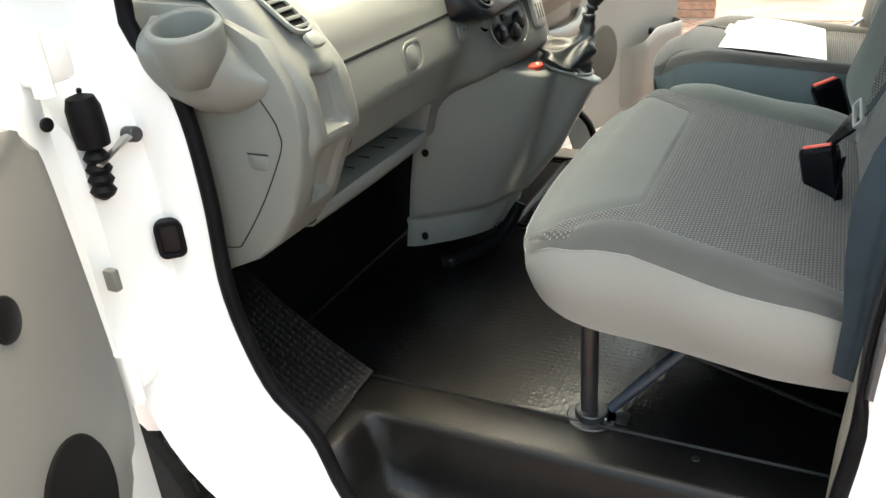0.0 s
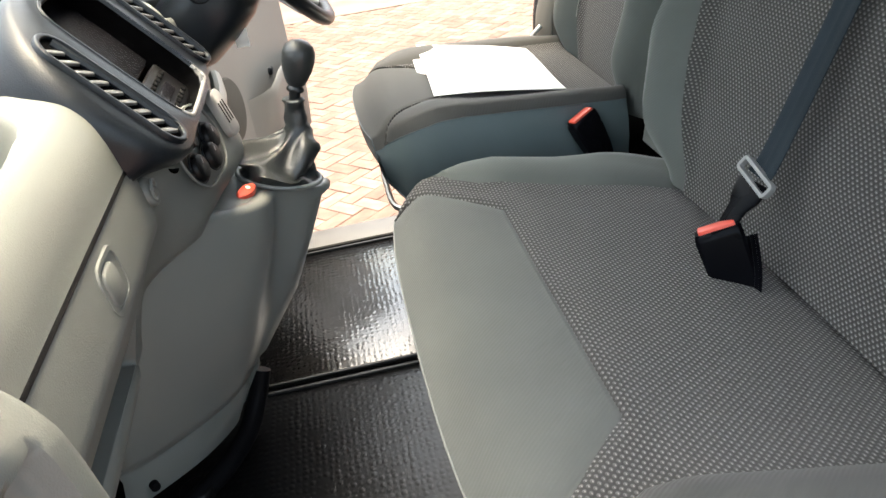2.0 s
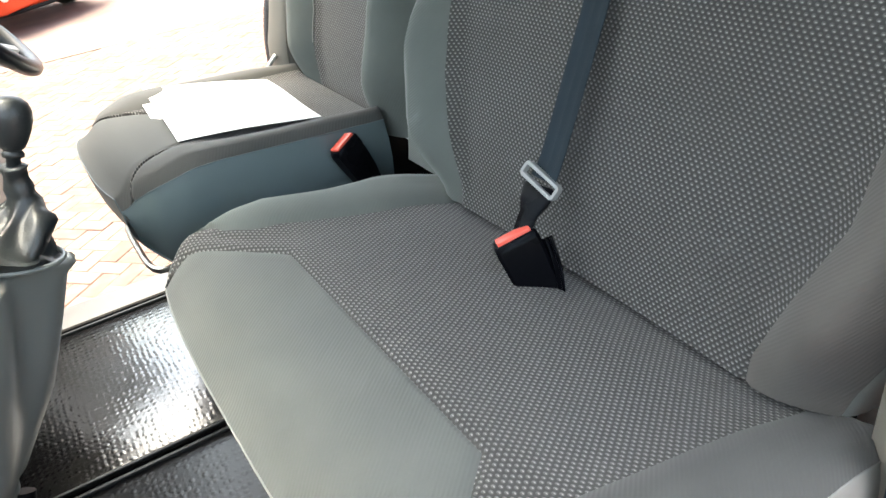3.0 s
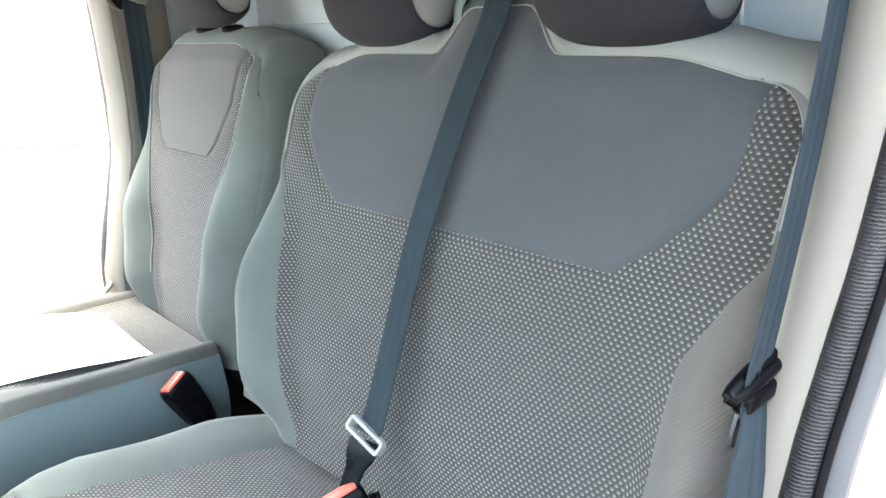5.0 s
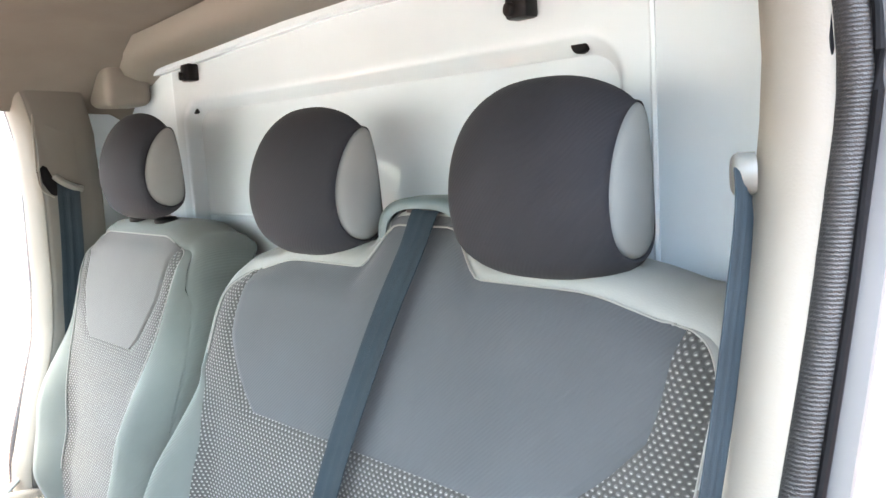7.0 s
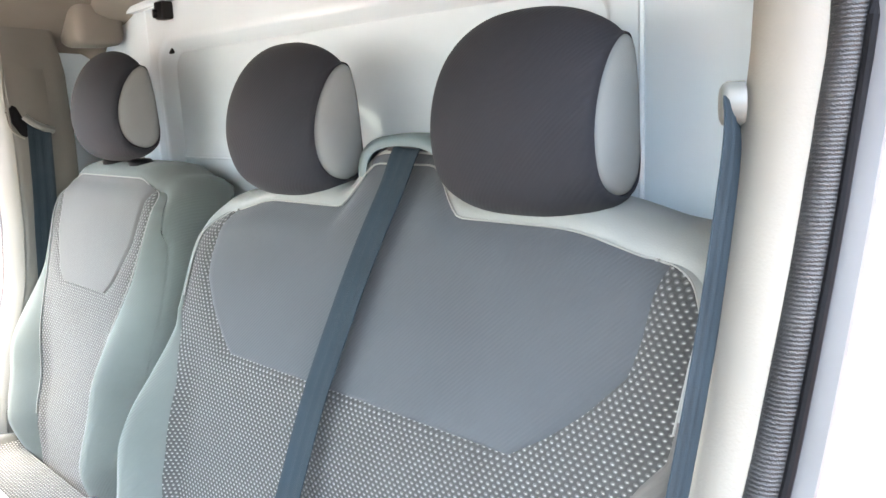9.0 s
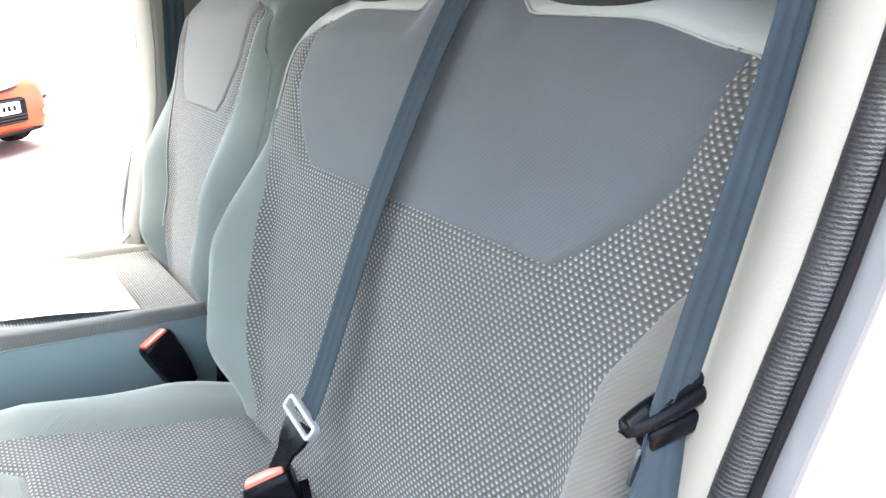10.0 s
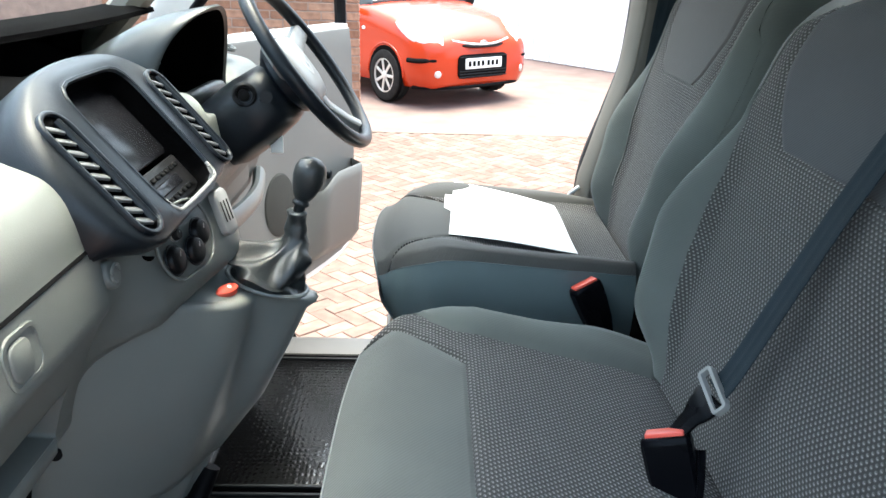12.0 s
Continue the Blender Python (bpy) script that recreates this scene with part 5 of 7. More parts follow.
part("lower_webbing", bm, WEBBING, outer_belt, "folded dark webbing below the tongue", sharp=60)
bm = bmesh.new()
ring = [Vector((-0.806 + 0.0030 * math.sin(a), -0.158 + 0.050 * math.cos(a), 1.283 + 0.004 * math.sin(a) - 0.006 * math.cos(a))) for a in [2 * math.pi * i / 32 for i in range(32)]]
tube(bm, ring, 0.0062, 10, closed=True)
tng = part("tongue", bm, BUCKLE_BLACK, outer_belt, "black plastic belt tongue")
bm = bmesh.new()
box(bm, (-0.814, -0.196, 1.254), (-0.797, -0.124, 1.271), 0.005, segments=3)
part("stop", bm, BUCKLE_BLACK, tng, "black tongue body")
bm = bmesh.new()
tube(bm, [(-0.803, -0.128, 1.252), (-0.803, -0.120, 1.238), (-0.803, -0.118, 1.228)], 0.003, 6)
part("blade", bm, DARK_STEEL, tng, "dark steel blade")
bm = bmesh.new()
disc(bm, (-0.802, -0.285, 1.634), (0.8, 0.5, 0), 0.018, 0.018, 20, 0.005)
part("guide", bm, GREY_PLASTIC, outer_belt, "grey belt guide")

far_belt = thing("driver_seat_belt", (0.75, -0.28, 1.0), "black belt hanging from the slot in the driver's pillar", "seat belt", "seat belts")
pts = curve_points([(0.746, -0.278, 1.640), (0.7345, -0.274, 1.624), (0.7335, -0.272, 1.60), (0.730, -0.266, 1.50), (0.722, -0.255, 1.40), (0.715, -0.24, 1.25), (0.72, -0.20, 0.95)], 5)
bm = bmesh.new()
ribbon(bm, pts, 0.047, (0.05, 1, 0.25))
part("strap", bm, WEBBING, far_belt, "dark webbing")

# ---- dashboard ----
dash = thing("dashboard", (-0.02, 0.9, 0.9), "two-tone van dashboard, warm grey below and dark above", "dashboard", kind="")

PROFILE = [(1.02, 0.945), (0.90, 0.945), (0.80, 0.940), (0.762, 0.945), (0.752, 0.957), (0.748, 0.975), (0.733, 1.02), (0.712, 1.07), (0.694, 1.105), (0.683, 1.120), (0.680, 1.132), (0.681, 1.145), (0.684, 1.170),
           (0.688, 1.195), (0.692, 1.215), (0.698, 1.245), (0.710, 1.272), (0.732, 1.292), (0.77, 1.302), (0.82, 1.310), (0.88, 1.318), (0.95, 1.322), (1.03, 1.312), (1.12, 1.285)]


def along(profile, count):
    pts = [Vector((0, y, z)) for y, z in profile]
    pts = curve_points(pts, 5)
    length = [0.0]
    for a, b in zip(pts, pts[1:]):
        length.append(length[-1] + (b - a).length)
    out = []
    for i in range(count + 1):
        d = length[-1] * i / count
        k = max(j for j in range(len(length)) if length[j] <= d + 1e-9)
        k = min(k, len(pts) - 2)
        out.append(pts[k].lerp(pts[k + 1], (d - length[k]) / (length[k + 1] - length[k])))
    return out


def dash_body(x0, x1, nx, end_bulge, tray, name, label):
    prof = along(PROFILE, 170)
    bm = bmesh.new()
    loops = []
    for i in range(nx + 1):
        x = x0 + (x1 - x0) * i / nx
        row = []
        for p in prof:
            y, z = p.y, p.z
            if end_bulge:
                # the end block with the side vent stands proud of the glove box
                b = smooth(-0.716, -0.734, x) * smooth(0.93, 1.02, z) * smooth(0.86, 0.74, y)
                y -= 0.036 * b * smooth(1.30, 1.20, z)
                lift = smooth(-0.706, -0.736, x) * smooth(1.245, 1.30, p.z) * smooth(0.95, 0.86, p.y)
                z += 0.052 * lift * smooth(0.69, 0.80, p.y)
                y += 0.030 * smooth(-0.835, -0.862, x) ** 2
                # deep slot in the end block
                s = smooth(-0.826, -0.818, x) * smooth(-0.752, -0.760, x) * max(smooth(1.128, 1.138, z) * smooth(1.222, 1.210, z), 0.5 * smooth(1.015, 1.03, z) * smooth(1.118, 1.108, z))
                y += 0.060 * s * (0.3 + 0.7 * smooth(-0.76, -0.81, x))
            if end_bulge:
                # open shelf under the glove box
                y += 0.11 * smooth(0.962, 0.968, p.z) * smooth(1.034, 1.022, p.z) * smooth(-0.722, -0.712, x) * smooth(-0.300, -0.312, x) * (1.0 if p.y < 0.78 else 0.0)
            if not end_bulge:
                # the instruments sit in a hollow of the driver's side
                z = max(z, 0.985)
                z = min(z, 1.245 + 0.2 * (1 - smooth(0.29, 0.315, x) * smooth(0.64, 0.615, x)))
            if tray:
                t = smooth(1.02, 0.84, (abs((x + 0.492) / 0.195) ** 3.5 + abs((y - 0.848) / 0.112) ** 3.5) ** (1 / 3.5))
                z -= 0.085 * t * smooth(1.25, 1.27, p.z)
            row.append(Vector((x, y, z)))
        loops.append(row)
    skin(bm, loops, closed=False, caps=False)
    thicken(bm, -0.004)
    return part(name, bm, DASH_LIGHT, dash, label, sharp=60)


dash_body(-0.862, -0.255, 150, True, True, "passenger_shell", "warm grey glove box and shelf shell")
dash_body(0.250, 0.820, 20, False, False, "driver_shell", "warm grey shell below the wheel")

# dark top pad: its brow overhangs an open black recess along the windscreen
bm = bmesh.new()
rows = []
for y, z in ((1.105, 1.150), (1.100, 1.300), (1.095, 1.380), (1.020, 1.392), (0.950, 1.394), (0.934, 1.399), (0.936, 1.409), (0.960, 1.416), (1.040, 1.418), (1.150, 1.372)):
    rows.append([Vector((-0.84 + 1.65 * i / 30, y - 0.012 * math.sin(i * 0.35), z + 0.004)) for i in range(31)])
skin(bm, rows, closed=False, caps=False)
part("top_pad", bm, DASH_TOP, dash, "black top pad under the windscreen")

# end cap facing the door
END = [(0.700, 1.275), (0.668, 1.225), (0.652, 1.185), (0.650, 1.150), (0.662, 1.085), (0.690, 1.020), (0.722, 0.968), (0.775, 0.928), (0.850, 0.896), (0.880, 0.960), (0.905, 1.10), (0.930, 1.24), (0.930, 1.335), (0.790, 1.328)]
bm = bmesh.new()
prism(bm, [Vector((-0.872, y, z)) for y, z in END], (0.05, 0, 0), 0.010)
cap = part("end_cap", bm, DASH_LIGHT, dash, "warm grey end cap facing the door")
bm = bmesh.new()
hatch = [(0.800, 1.285), (0.745, 1.240), (0.700, 1.175), (0.690, 1.150), (0.692, 1.120), (0.740, 1.035), (0.795, 0.960), (0.812, 0.948), (0.845, 0.945)]
tube(bm, curve_points([(-0.8722, y, z) for y, z in hatch], 5), 0.0010, 6, up=(1, 0, 0))
part("hatch_gap", bm, BLACK_MATT, cap, "thin dark gap round the fuse hatch")
bm = bmesh.new()
rounded_plate(bm, (-0.8720, 0.735, 1.10), (0, 1, 0), (0, 0, 1), 0.038, 0.026, 0.012, 0.0012, (-1, 0, 0), bevel=0.001)
part("finger_pull", bm, DASH_LIGHT, cap, "shallow finger pull")
bm = bmesh.new()
box(bm, (-0.8738, 0.716, 1.1115), (-0.872, 0.754, 1.1135), 0.0003)
part("pull_edge", bm, BLACK, cap, "dark edge of the finger pull")

# cup holder on the end cap, growing out of a soft bulge
cup = (-0.918, 0.783, 1.312)
tilt = Vector((-0.25, -0.12, 1)).normalized()
bm = bmesh.new()
lathe(bm, Vector(cup) - tilt * 0.105, tilt, [(0.003, 0.040), (0.037, 0.042), (0.041, 0.10), (0.0445, 0.1055), (0.050, 0.105), (0.053, 0.098), (0.050, 0.06), (0.042, 0.025), (0.003, 0.020)], 40)
holder = part("cup_holder", bm, DASH_LIGHT, dash, "round cup holder", sharp=70)
bm = bmesh.new()
LOW = [(0.684, 1.212), (0.726, 1.186), (0.760, 1.174), (0.80, 1.172), (0.835, 1.186), (0.865, 1.220), (0.890, 1.268)]
rows = []
for i in range(57):
    y = 0.684 + 0.206 * i / 56
    z0, z1 = lerp_table(LOW, y), 1.313 - 0.085 * (1 - smooth(0.690, 0.785, y))
    mid = min(1.290, 0.35 * z0 + 0.65 * z1)
    deep = 0.076 * smooth(0.684, 0.800, y) * (1 - smooth(0.835, 0.892, y) ** 2)
    row = []
    for j in range(49):
        a = math.pi * (j / 48 - 0.5)
        z = mid + math.sin(a) * ((mid - z0) if a < 0 else (z1 - mid))
        row.append(Vector((-0.868 - deep * math.cos(a) ** (1.25 if a < 0 else 1.1) - 0.003 * math.cos(a), y, z)))
    rows.append(row)
skin(bm, rows, closed=False, caps=False)
axis_at = lambda p: (p - Vector(cup)) - tilt * (p - Vector(cup)).dot(tilt)
inside = [f for f in bm.faces if axis_at(f.calc_center_median()).length < 0.0465 and (f.calc_center_median() - Vector(cup)).dot(tilt) > -0.058]
bmesh.ops.delete(bm, geom=inside, context="FACES")
part("holder_bulge", bm, DASH_LIGHT, holder, sharp=80)


def louvre(parent, centre, x, y, w, h, count, frame_mat, slat_mat, name="vent", label="slatted air vent", band=0.006, rise=0.006, fill=0.16, turn=28):
    """An air vent: dark well, frame, slats across x, spaced along y."""
    c, x, y = Vector(centre), Vector(x).normalized(), Vector(y).normalized()
    n = x.cross(y).normalized()
    if n.y > 0:
        n = -n
    bm = bmesh.new()
    frame_strip(bm, c, x, y, w, h, min(w, h) * 0.45, band, rise, n)
    v = part(name, bm, frame_mat, parent, label)
    bm = bmesh.new()
    rounded_plate(bm, c - n * 0.002, x, y, w - 0.004, h - 0.004, min(w, h) * 0.43, 0.003, n)
    part("well", bm, BLACK_MATT, v, "dark vent well")
    for i in range(count):
        s = -h / 2 + h * (i + 0.7) / (count + 0.4)
        m = Matrix((x.to_4d(), y.to_4d(), n.to_4d(), (0, 0, 0, 1))).transposed()
        m[3][0] = m[3][1] = m[3][2] = 0
        m.translation = c + y * s + n * 0.004
        m[3][3] = 1
        bm = bmesh.new()
        box(bm, (-w / 2 + band, -h / count * fill, -0.0025), (w / 2 - band, h / count * fill, 0.0025), 0.001, m @ Matrix.Rotation(radians(turn), 4, "X"), 1)
        part("slat", bm, slat_mat, v)
    return v


# passenger side vent on the end block, running along the dashboard's edge
louvre(dash, (-0.785, 0.728, 1.314), (1, 0, 0), (0, 0.77, 0.64), 0.050, 0.132, 7, DASH_LIGHT, DASH_LIGHT, "side_vent", "warm grey slatted side vent")
bm = bmesh.new()
rounded_plate(bm, (-0.785, 0.668, 1.262), (1, 0, 0), (0, 0.7, 0.7), 0.034, 0.026, 0.010, 0.008, (0, -0.8, 0.6))
part("vent_wheel", bm, DASH_LIGHT, dash, "ribbed vent wheel")

# glove box lid gap, catch and shelf
bm = bmesh.new()
tube(bm, [(x, 0.6885, 1.205) for x in (-0.700, -0.55, -0.40, -0.262)], 0.0042, 6)
part("lid_gap", bm, BLACK_MATT, dash, "dark gap above the glove box lid")
bm = bmesh.new()
tube(bm, curve_points([(-0.700, 0.6925, 1.205), (-0.712, 0.672, 1.185), (-0.716, 0.660, 1.14), (-0.712, 0.672, 1.09), (-0.70, 0.70, 1.05)], 5), 0.0018, 6)
part("lid_edge", bm, BLACK_MATT, dash, "thin gap beside the glove box lid")
bm = bmesh.new()
frame_strip(bm, (-0.457, 0.686, 1.163), (1, 0, 0), (0, 0.1, 1), 0.074, 0.060, 0.020, 0.007, 0.008, (0, -1, 0.1))
catch = part("glove_box_catch", bm, DASH_LIGHT, dash, "rounded glove box catch")
bm = bmesh.new()
rounded_plate(bm, (-0.464, 0.684, 1.163), (1, 0, 0), (0, 0.1, 1), 0.040, 0.042, 0.014, 0.008, (0, -1, 0.1))
part("button", bm, DASH_LIGHT, catch)
bm = bmesh.new()
disc(bm, (-0.239, 0.682, 1.161), (0, -1, 0.25), 0.019, 0.010, 24, 0.003)
sock = part("socket_cap", bm, DASH_LIGHT, dash, "round power socket cap")
bm = bmesh.new()
tube(bm, [Vector((-0.239, 0.671, 1.164)) + Vector((0.012 * math.cos(a), -0.0, 0.012 * math.sin(a))) for a in [i * 0.35 for i in range(15)]], 0.0022, 6)
part("socket_mark", bm, CONSOLE, sock)
bm = bmesh.new()
box(bm, (-0.712, 0.775, 0.958), (-0.312, 0.846, 0.966), 0.001)
box(bm, (-0.712, 0.832, 0.964), (-0.312, 0.842, 1.006), 0.001)
shelf = part("shelf", bm, BLACK_MATT, dash, "dark open shelf under the glove box")
for i in range(6):
    x = -0.67 + 0.06 * i
    bm = bmesh.new()
    tube(bm, [(x, 0.780, 0.967), (x, 0.828, 0.967)], 0.0025, 6)
    part("shelf_rib", bm, BLACK_MATT, shelf)
bm = bmesh.new()
skin(bm, [[Vector((x, y - 0.004 * math.sin(math.pi * k / 12), z)) for y, z in ((0.756, 0.962), (0.750, 0.966), (0.744, 0.960), (0.746, 0.942), (0.758, 0.930), (0.780, 0.926))] for k, x in enumerate([-0.735 + 0.43 * i / 12 for i in range(13)])], closed=False, caps=False)
thicken(bm, 0.004)
part("shelf_lip", bm, DASH_LIGHT, dash, "rounded shelf lip", sharp=70)

# ---- centre stack ----
S = Vector((0, 0.647, 0.762)).normalized()          # up along the sloping face
N = Vector((0, -0.762, 0.647)).normalized()         # out of the face
X = Vector((1, 0, 0))


def face(x, s, out=0.0):
    """A place on the stack's face: s metres up the slope from its foot."""
    return Vector((x - 0.016, 0.622, 1.182)) + S * s + N * out


stack = part("centre_stack", bmesh.new(), DASH_DARK, dash, "dark slate centre stack with screen recess and vents")
outline = [(-0.125, 0.004), (-0.20, 0.006), (-0.248, 0.035), (-0.262, 0.09), (-0.258, 0.15), (-0.235, 0.20), (-0.19, 0.24), (-0.12, 0.27), (0, 0.28), (0.12, 0.27), (0.19, 0.24), (0.235, 0.20), (0.245, 0.15), (0.240, 0.09), (0.215, 0.035), (0.16, 0.014), (0.105, 0.010)]
pts = curve_points([(x, s, 0) for x, s in outline], 4, closed=True)
order = []
for p in pts:
    a = math.atan2(p.y - 0.13, p.x)
    ca, sa = math.cos(a), math.sin(a)
    r2 = 1 / ((abs(ca) / 0.108) ** 6 + (abs(sa) / 0.112) ** 6) ** (1 / 6)
    order.append((r2 * ca, 0.13 + r2 * sa))
loops = [[face(p.x * 1.03, p.y + 0.045 * smooth(0.06, 0.0, p.y), -0.06) for p in pts], [face(p.x * 1.01, p.y + 0.006 * smooth(0.06, 0.0, p.y), -0.012) for p in pts], [face(p.x * 0.985, 0.13 + (p.y - 0.13) * 0.985, 0.004) for p in pts],
         [face(p.x * 0.93, 0.13 + (p.y - 0.13) * 0.95, 0.012) for p in pts],
         [face(x * 1.10, 0.13 + (s - 0.13) * 1.08, 0.013) for x, s in order], [face(x, s, 0.015) for x, s in order], [face(x * 0.98, 0.13 + (s - 0.13) * 0.98, 0.010) for x, s in order]]
bm = bmesh.new()
skin(bm, loops, caps=False)
part("bezel", bm, DASH_DARK, stack, sharp=70)
# the housing runs back over the dashboard: slate flanks and a matt black top
shoulder = [i for i, p in enumerate(pts) if p.y > 0.225]
for name, material, note, keep in (("flank", DASH_DARK, "dark slate flank of the stack", range(0, shoulder[0] + 1)), ("housing_top", DASH_TOP, "matt black top of the stack", range(shoulder[0], shoulder[-1] + 1)), ("flank", DASH_DARK, "dark slate flank of the stack", range(shoulder[-1], len(pts)))):
    bm = bmesh.new()
    skin(bm, [[loops[0][i] + Vector((0.02 * math.copysign(smooth(0, 0.2, y), pts[i].x), y, 0)) for i in keep] for y in (0.0, 0.06, 0.12, 0.18, 0.24)], closed=False, caps=False)
    part(name, bm, material, stack, note, sharp=60)
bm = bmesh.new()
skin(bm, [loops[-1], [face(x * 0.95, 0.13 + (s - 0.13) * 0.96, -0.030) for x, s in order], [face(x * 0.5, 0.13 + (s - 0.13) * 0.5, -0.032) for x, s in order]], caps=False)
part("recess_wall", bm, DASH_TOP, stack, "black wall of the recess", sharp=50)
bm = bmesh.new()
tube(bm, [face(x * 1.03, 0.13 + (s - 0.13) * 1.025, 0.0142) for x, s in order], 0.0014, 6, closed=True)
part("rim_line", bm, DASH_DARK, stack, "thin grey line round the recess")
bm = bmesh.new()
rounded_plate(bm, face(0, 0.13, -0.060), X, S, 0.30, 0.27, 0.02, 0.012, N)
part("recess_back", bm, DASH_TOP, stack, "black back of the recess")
bm = bmesh.new()
rounded_plate(bm, face(0, 0.172, -0.030), X, S, 0.196, 0.150, 0.01, 0.010, N)
part("screen", bm, SCREEN, stack, "unlit black display")
bm = bmesh.new()
rounded_plate(bm, face(0, 0.056, -0.032), X, S, 0.188, 0.066, 0.005, 0.016, N)
radio = part("radio", bm, BLACK, stack, "black radio with small buttons")
for i in range(8):
    for r in (0.036, 0.074):
        bm = bmesh.new()
        rounded_plate(bm, face(-0.07 + 0.02 * i, r, -0.016), X, S, 0.014, 0.008, 0.002, 0.003, N, 2, 0.001)
        part("button", bm, BLACK_MATT, radio)
bm = bmesh.new()
rounded_plate(bm, face(0, 0.055, -0.016), X, S, 0.10, 0.018, 0.003, 0.002, N)
part("display", bm, SCREEN, radio, "dark radio display")
bm = bmesh.new()
tube(bm, curve_points([face(-0.104, 0.045, 0.012), face(-0.098, 0.026, 0.013), face(-0.07, 0.019, 0.013), face(0.07, 0.019, 0.013), face(0.098, 0.026, 0.013), face(0.104, 0.045, 0.012)], 6), 0.0032, 8)
part("recess_trim", bm, SILVER, stack, "silver trim at the foot of the recess")
for x in (-0.186, 0.186):
    bm = bmesh.new()
    frame_strip(bm, face(x, 0.118, 0.0085), X, S, 0.070, 0.198, 0.032, 0.007, 0.010, N)
    pod = part("vent", bm, DASH_DARK, stack, "slatted vent in the centre stack", sharp=70)
    bm = bmesh.new()
    rounded_plate(bm, face(x, 0.118, 0.0090), X, S, 0.062, 0.190, 0.028, 0.004, N)
    part("well", bm, DASH_TOP, pod, "black vent well")
    bm = bmesh.new()
    tube(bm, [face(x + 0.009, 0.035, 0.016), face(x + 0.012, 0.118, 0.018), face(x + 0.009, 0.200, 0.016)], 0.006, 8)
    part("vent_bar", bm, DASH_DARK, pod, "dark bar along the vent")
    for i in range(9):
        lift = Matrix.Rotation(radians(-24), 3, N) @ S
        across = lift.cross(N).normalized()
        tilted = (N * 0.90 + lift * 0.44).normalized()
        bm = bmesh.new()
        rounded_plate(bm, face(x - 0.010, 0.042 + 0.0185 * i, 0.0135), across, tilted.cross(across).normalized(), 0.032, 0.0125, 0.006, 0.004, tilted, 4, 0.0015)
        part("slat", bm, SLAT, pod)

# heater panel below the stack
heater = part("heater_panel", bmesh.new(), DASH_LIGHT, dash, "warm grey heater panel")
TURN = radians(12)                                  # the panel is turned a little towards the passenger
HX = Vector((math.cos(TURN), -math.sin(TURN), 0))
HZ = Vector((-0.954 * math.sin(TURN), -0.954 * math.cos(TURN), 0.30))
HY = HZ.cross(HX)


def panel(u, v, out=0.0):
    return Vector((-0.117, 0.640, 1.135)) + HX * u + HY * v + HZ * out


SHELL_Y = [(0.93, 0.770), (0.945, 0.762), (0.975, 0.748), (1.02, 0.733), (1.07, 0.712), (1.105, 0.694), (1.132, 0.680), (1.17, 0.684), (1.215, 0.692), (1.245, 0.699), (1.26, 0.705)]
HEAT_Y = [(0.93, 0.86), (0.98, 0.80), (1.02, 0.72), (1.05, 0.648), (1.075, 0.634), (1.10, 0.638), (1.135, 0.648), (1.165, 0.656), (1.185, 0.676), (1.20, 0.73), (1.26, 0.82)]
bm = bmesh.new()
rows = []
for i in range(41):
    x = -0.2555 + 0.506 * i / 40
    k = smooth(-0.256, -0.150, x) * smooth(0.250, 0.15, x)
    row = []
    for j in range(34):
        z = 0.93 + 0.33 * j / 33
        turned = math.tan(TURN) * (x + 0.117) * smooth(0.21, 0.06, x) * smooth(1.02, 1.07, z)
        row.append(Vector((x, lerp_table(SHELL_Y, z) * (1 - k) + (lerp_table(HEAT_Y, z) - turned) * k, z)))
    rows.append(row)
skin(bm, rows, closed=False, caps=False)
part("shell", bm, DASH_LIGHT, heater, sharp=80)
for u, v, r in ((0.0, -0.002, 0.0195), (0.053, -0.006, 0.0195), (0.080, 0.014, 0.0195), (0.020, 0.030, 0.0085)):
    bm = bmesh.new()
    lathe(bm, panel(u, v, 0.0015), HZ, [(r * 0.2, 0), (r * 1.05, 0), (r * 1.05, 0.002), (r * 0.92, 0.009), (r * 0.8, 0.0105), (r * 0.1, 0.0105)], 28)
    knob = part("knob", bm, BLACK, heater, "black rotary knob")
    bm = bmesh.new()
    tube(bm, [panel(u, v, 0.003) + (HX * math.cos(a) + HY * math.sin(a)) * r * 1.12 for a in [2 * math.pi * i / 32 for i in range(32)]], 0.0016, 6, closed=True)
    part("ring", bm, DASH_DARK if r > 0.01 else SILVER, knob, "dark ring round the knob")
    bm = bmesh.new()
    tube(bm, [panel(u + r * 0.15, v + r * 0.2, 0.0115), panel(u + r * 0.5, v + r * 0.72, 0.0105)], 0.0013, 6)
    part("pointer", bm, SILVER, knob, "pale pointer line")
bm = bmesh.new()
frame_strip(bm, panel(0.044, 0.016, 0.0005), HX, HY, 0.150, 0.108, 0.050, 0.0035, 0.0035, HZ)
part("surround", bm, DASH_LIGHT, heater)
bm = bmesh.new()
rounded_plate(bm, panel(0.172, 0.018, -0.006), HX, HY, 0.040, 0.076, 0.014, 0.012, HZ)
lever = part("shift_plate", bm, SILVER, heater, "silver plate with bars of small marks")
for i in range(3):
    bm = bmesh.new()
    tube(bm, [panel(0.162 + 0.010 * i, 0.002, 0.0062), panel(0.162 + 0.010 * i, 0.036, 0.0062)], 0.0012, 6)
    part("mark", bm, BLACK_MATT, lever)

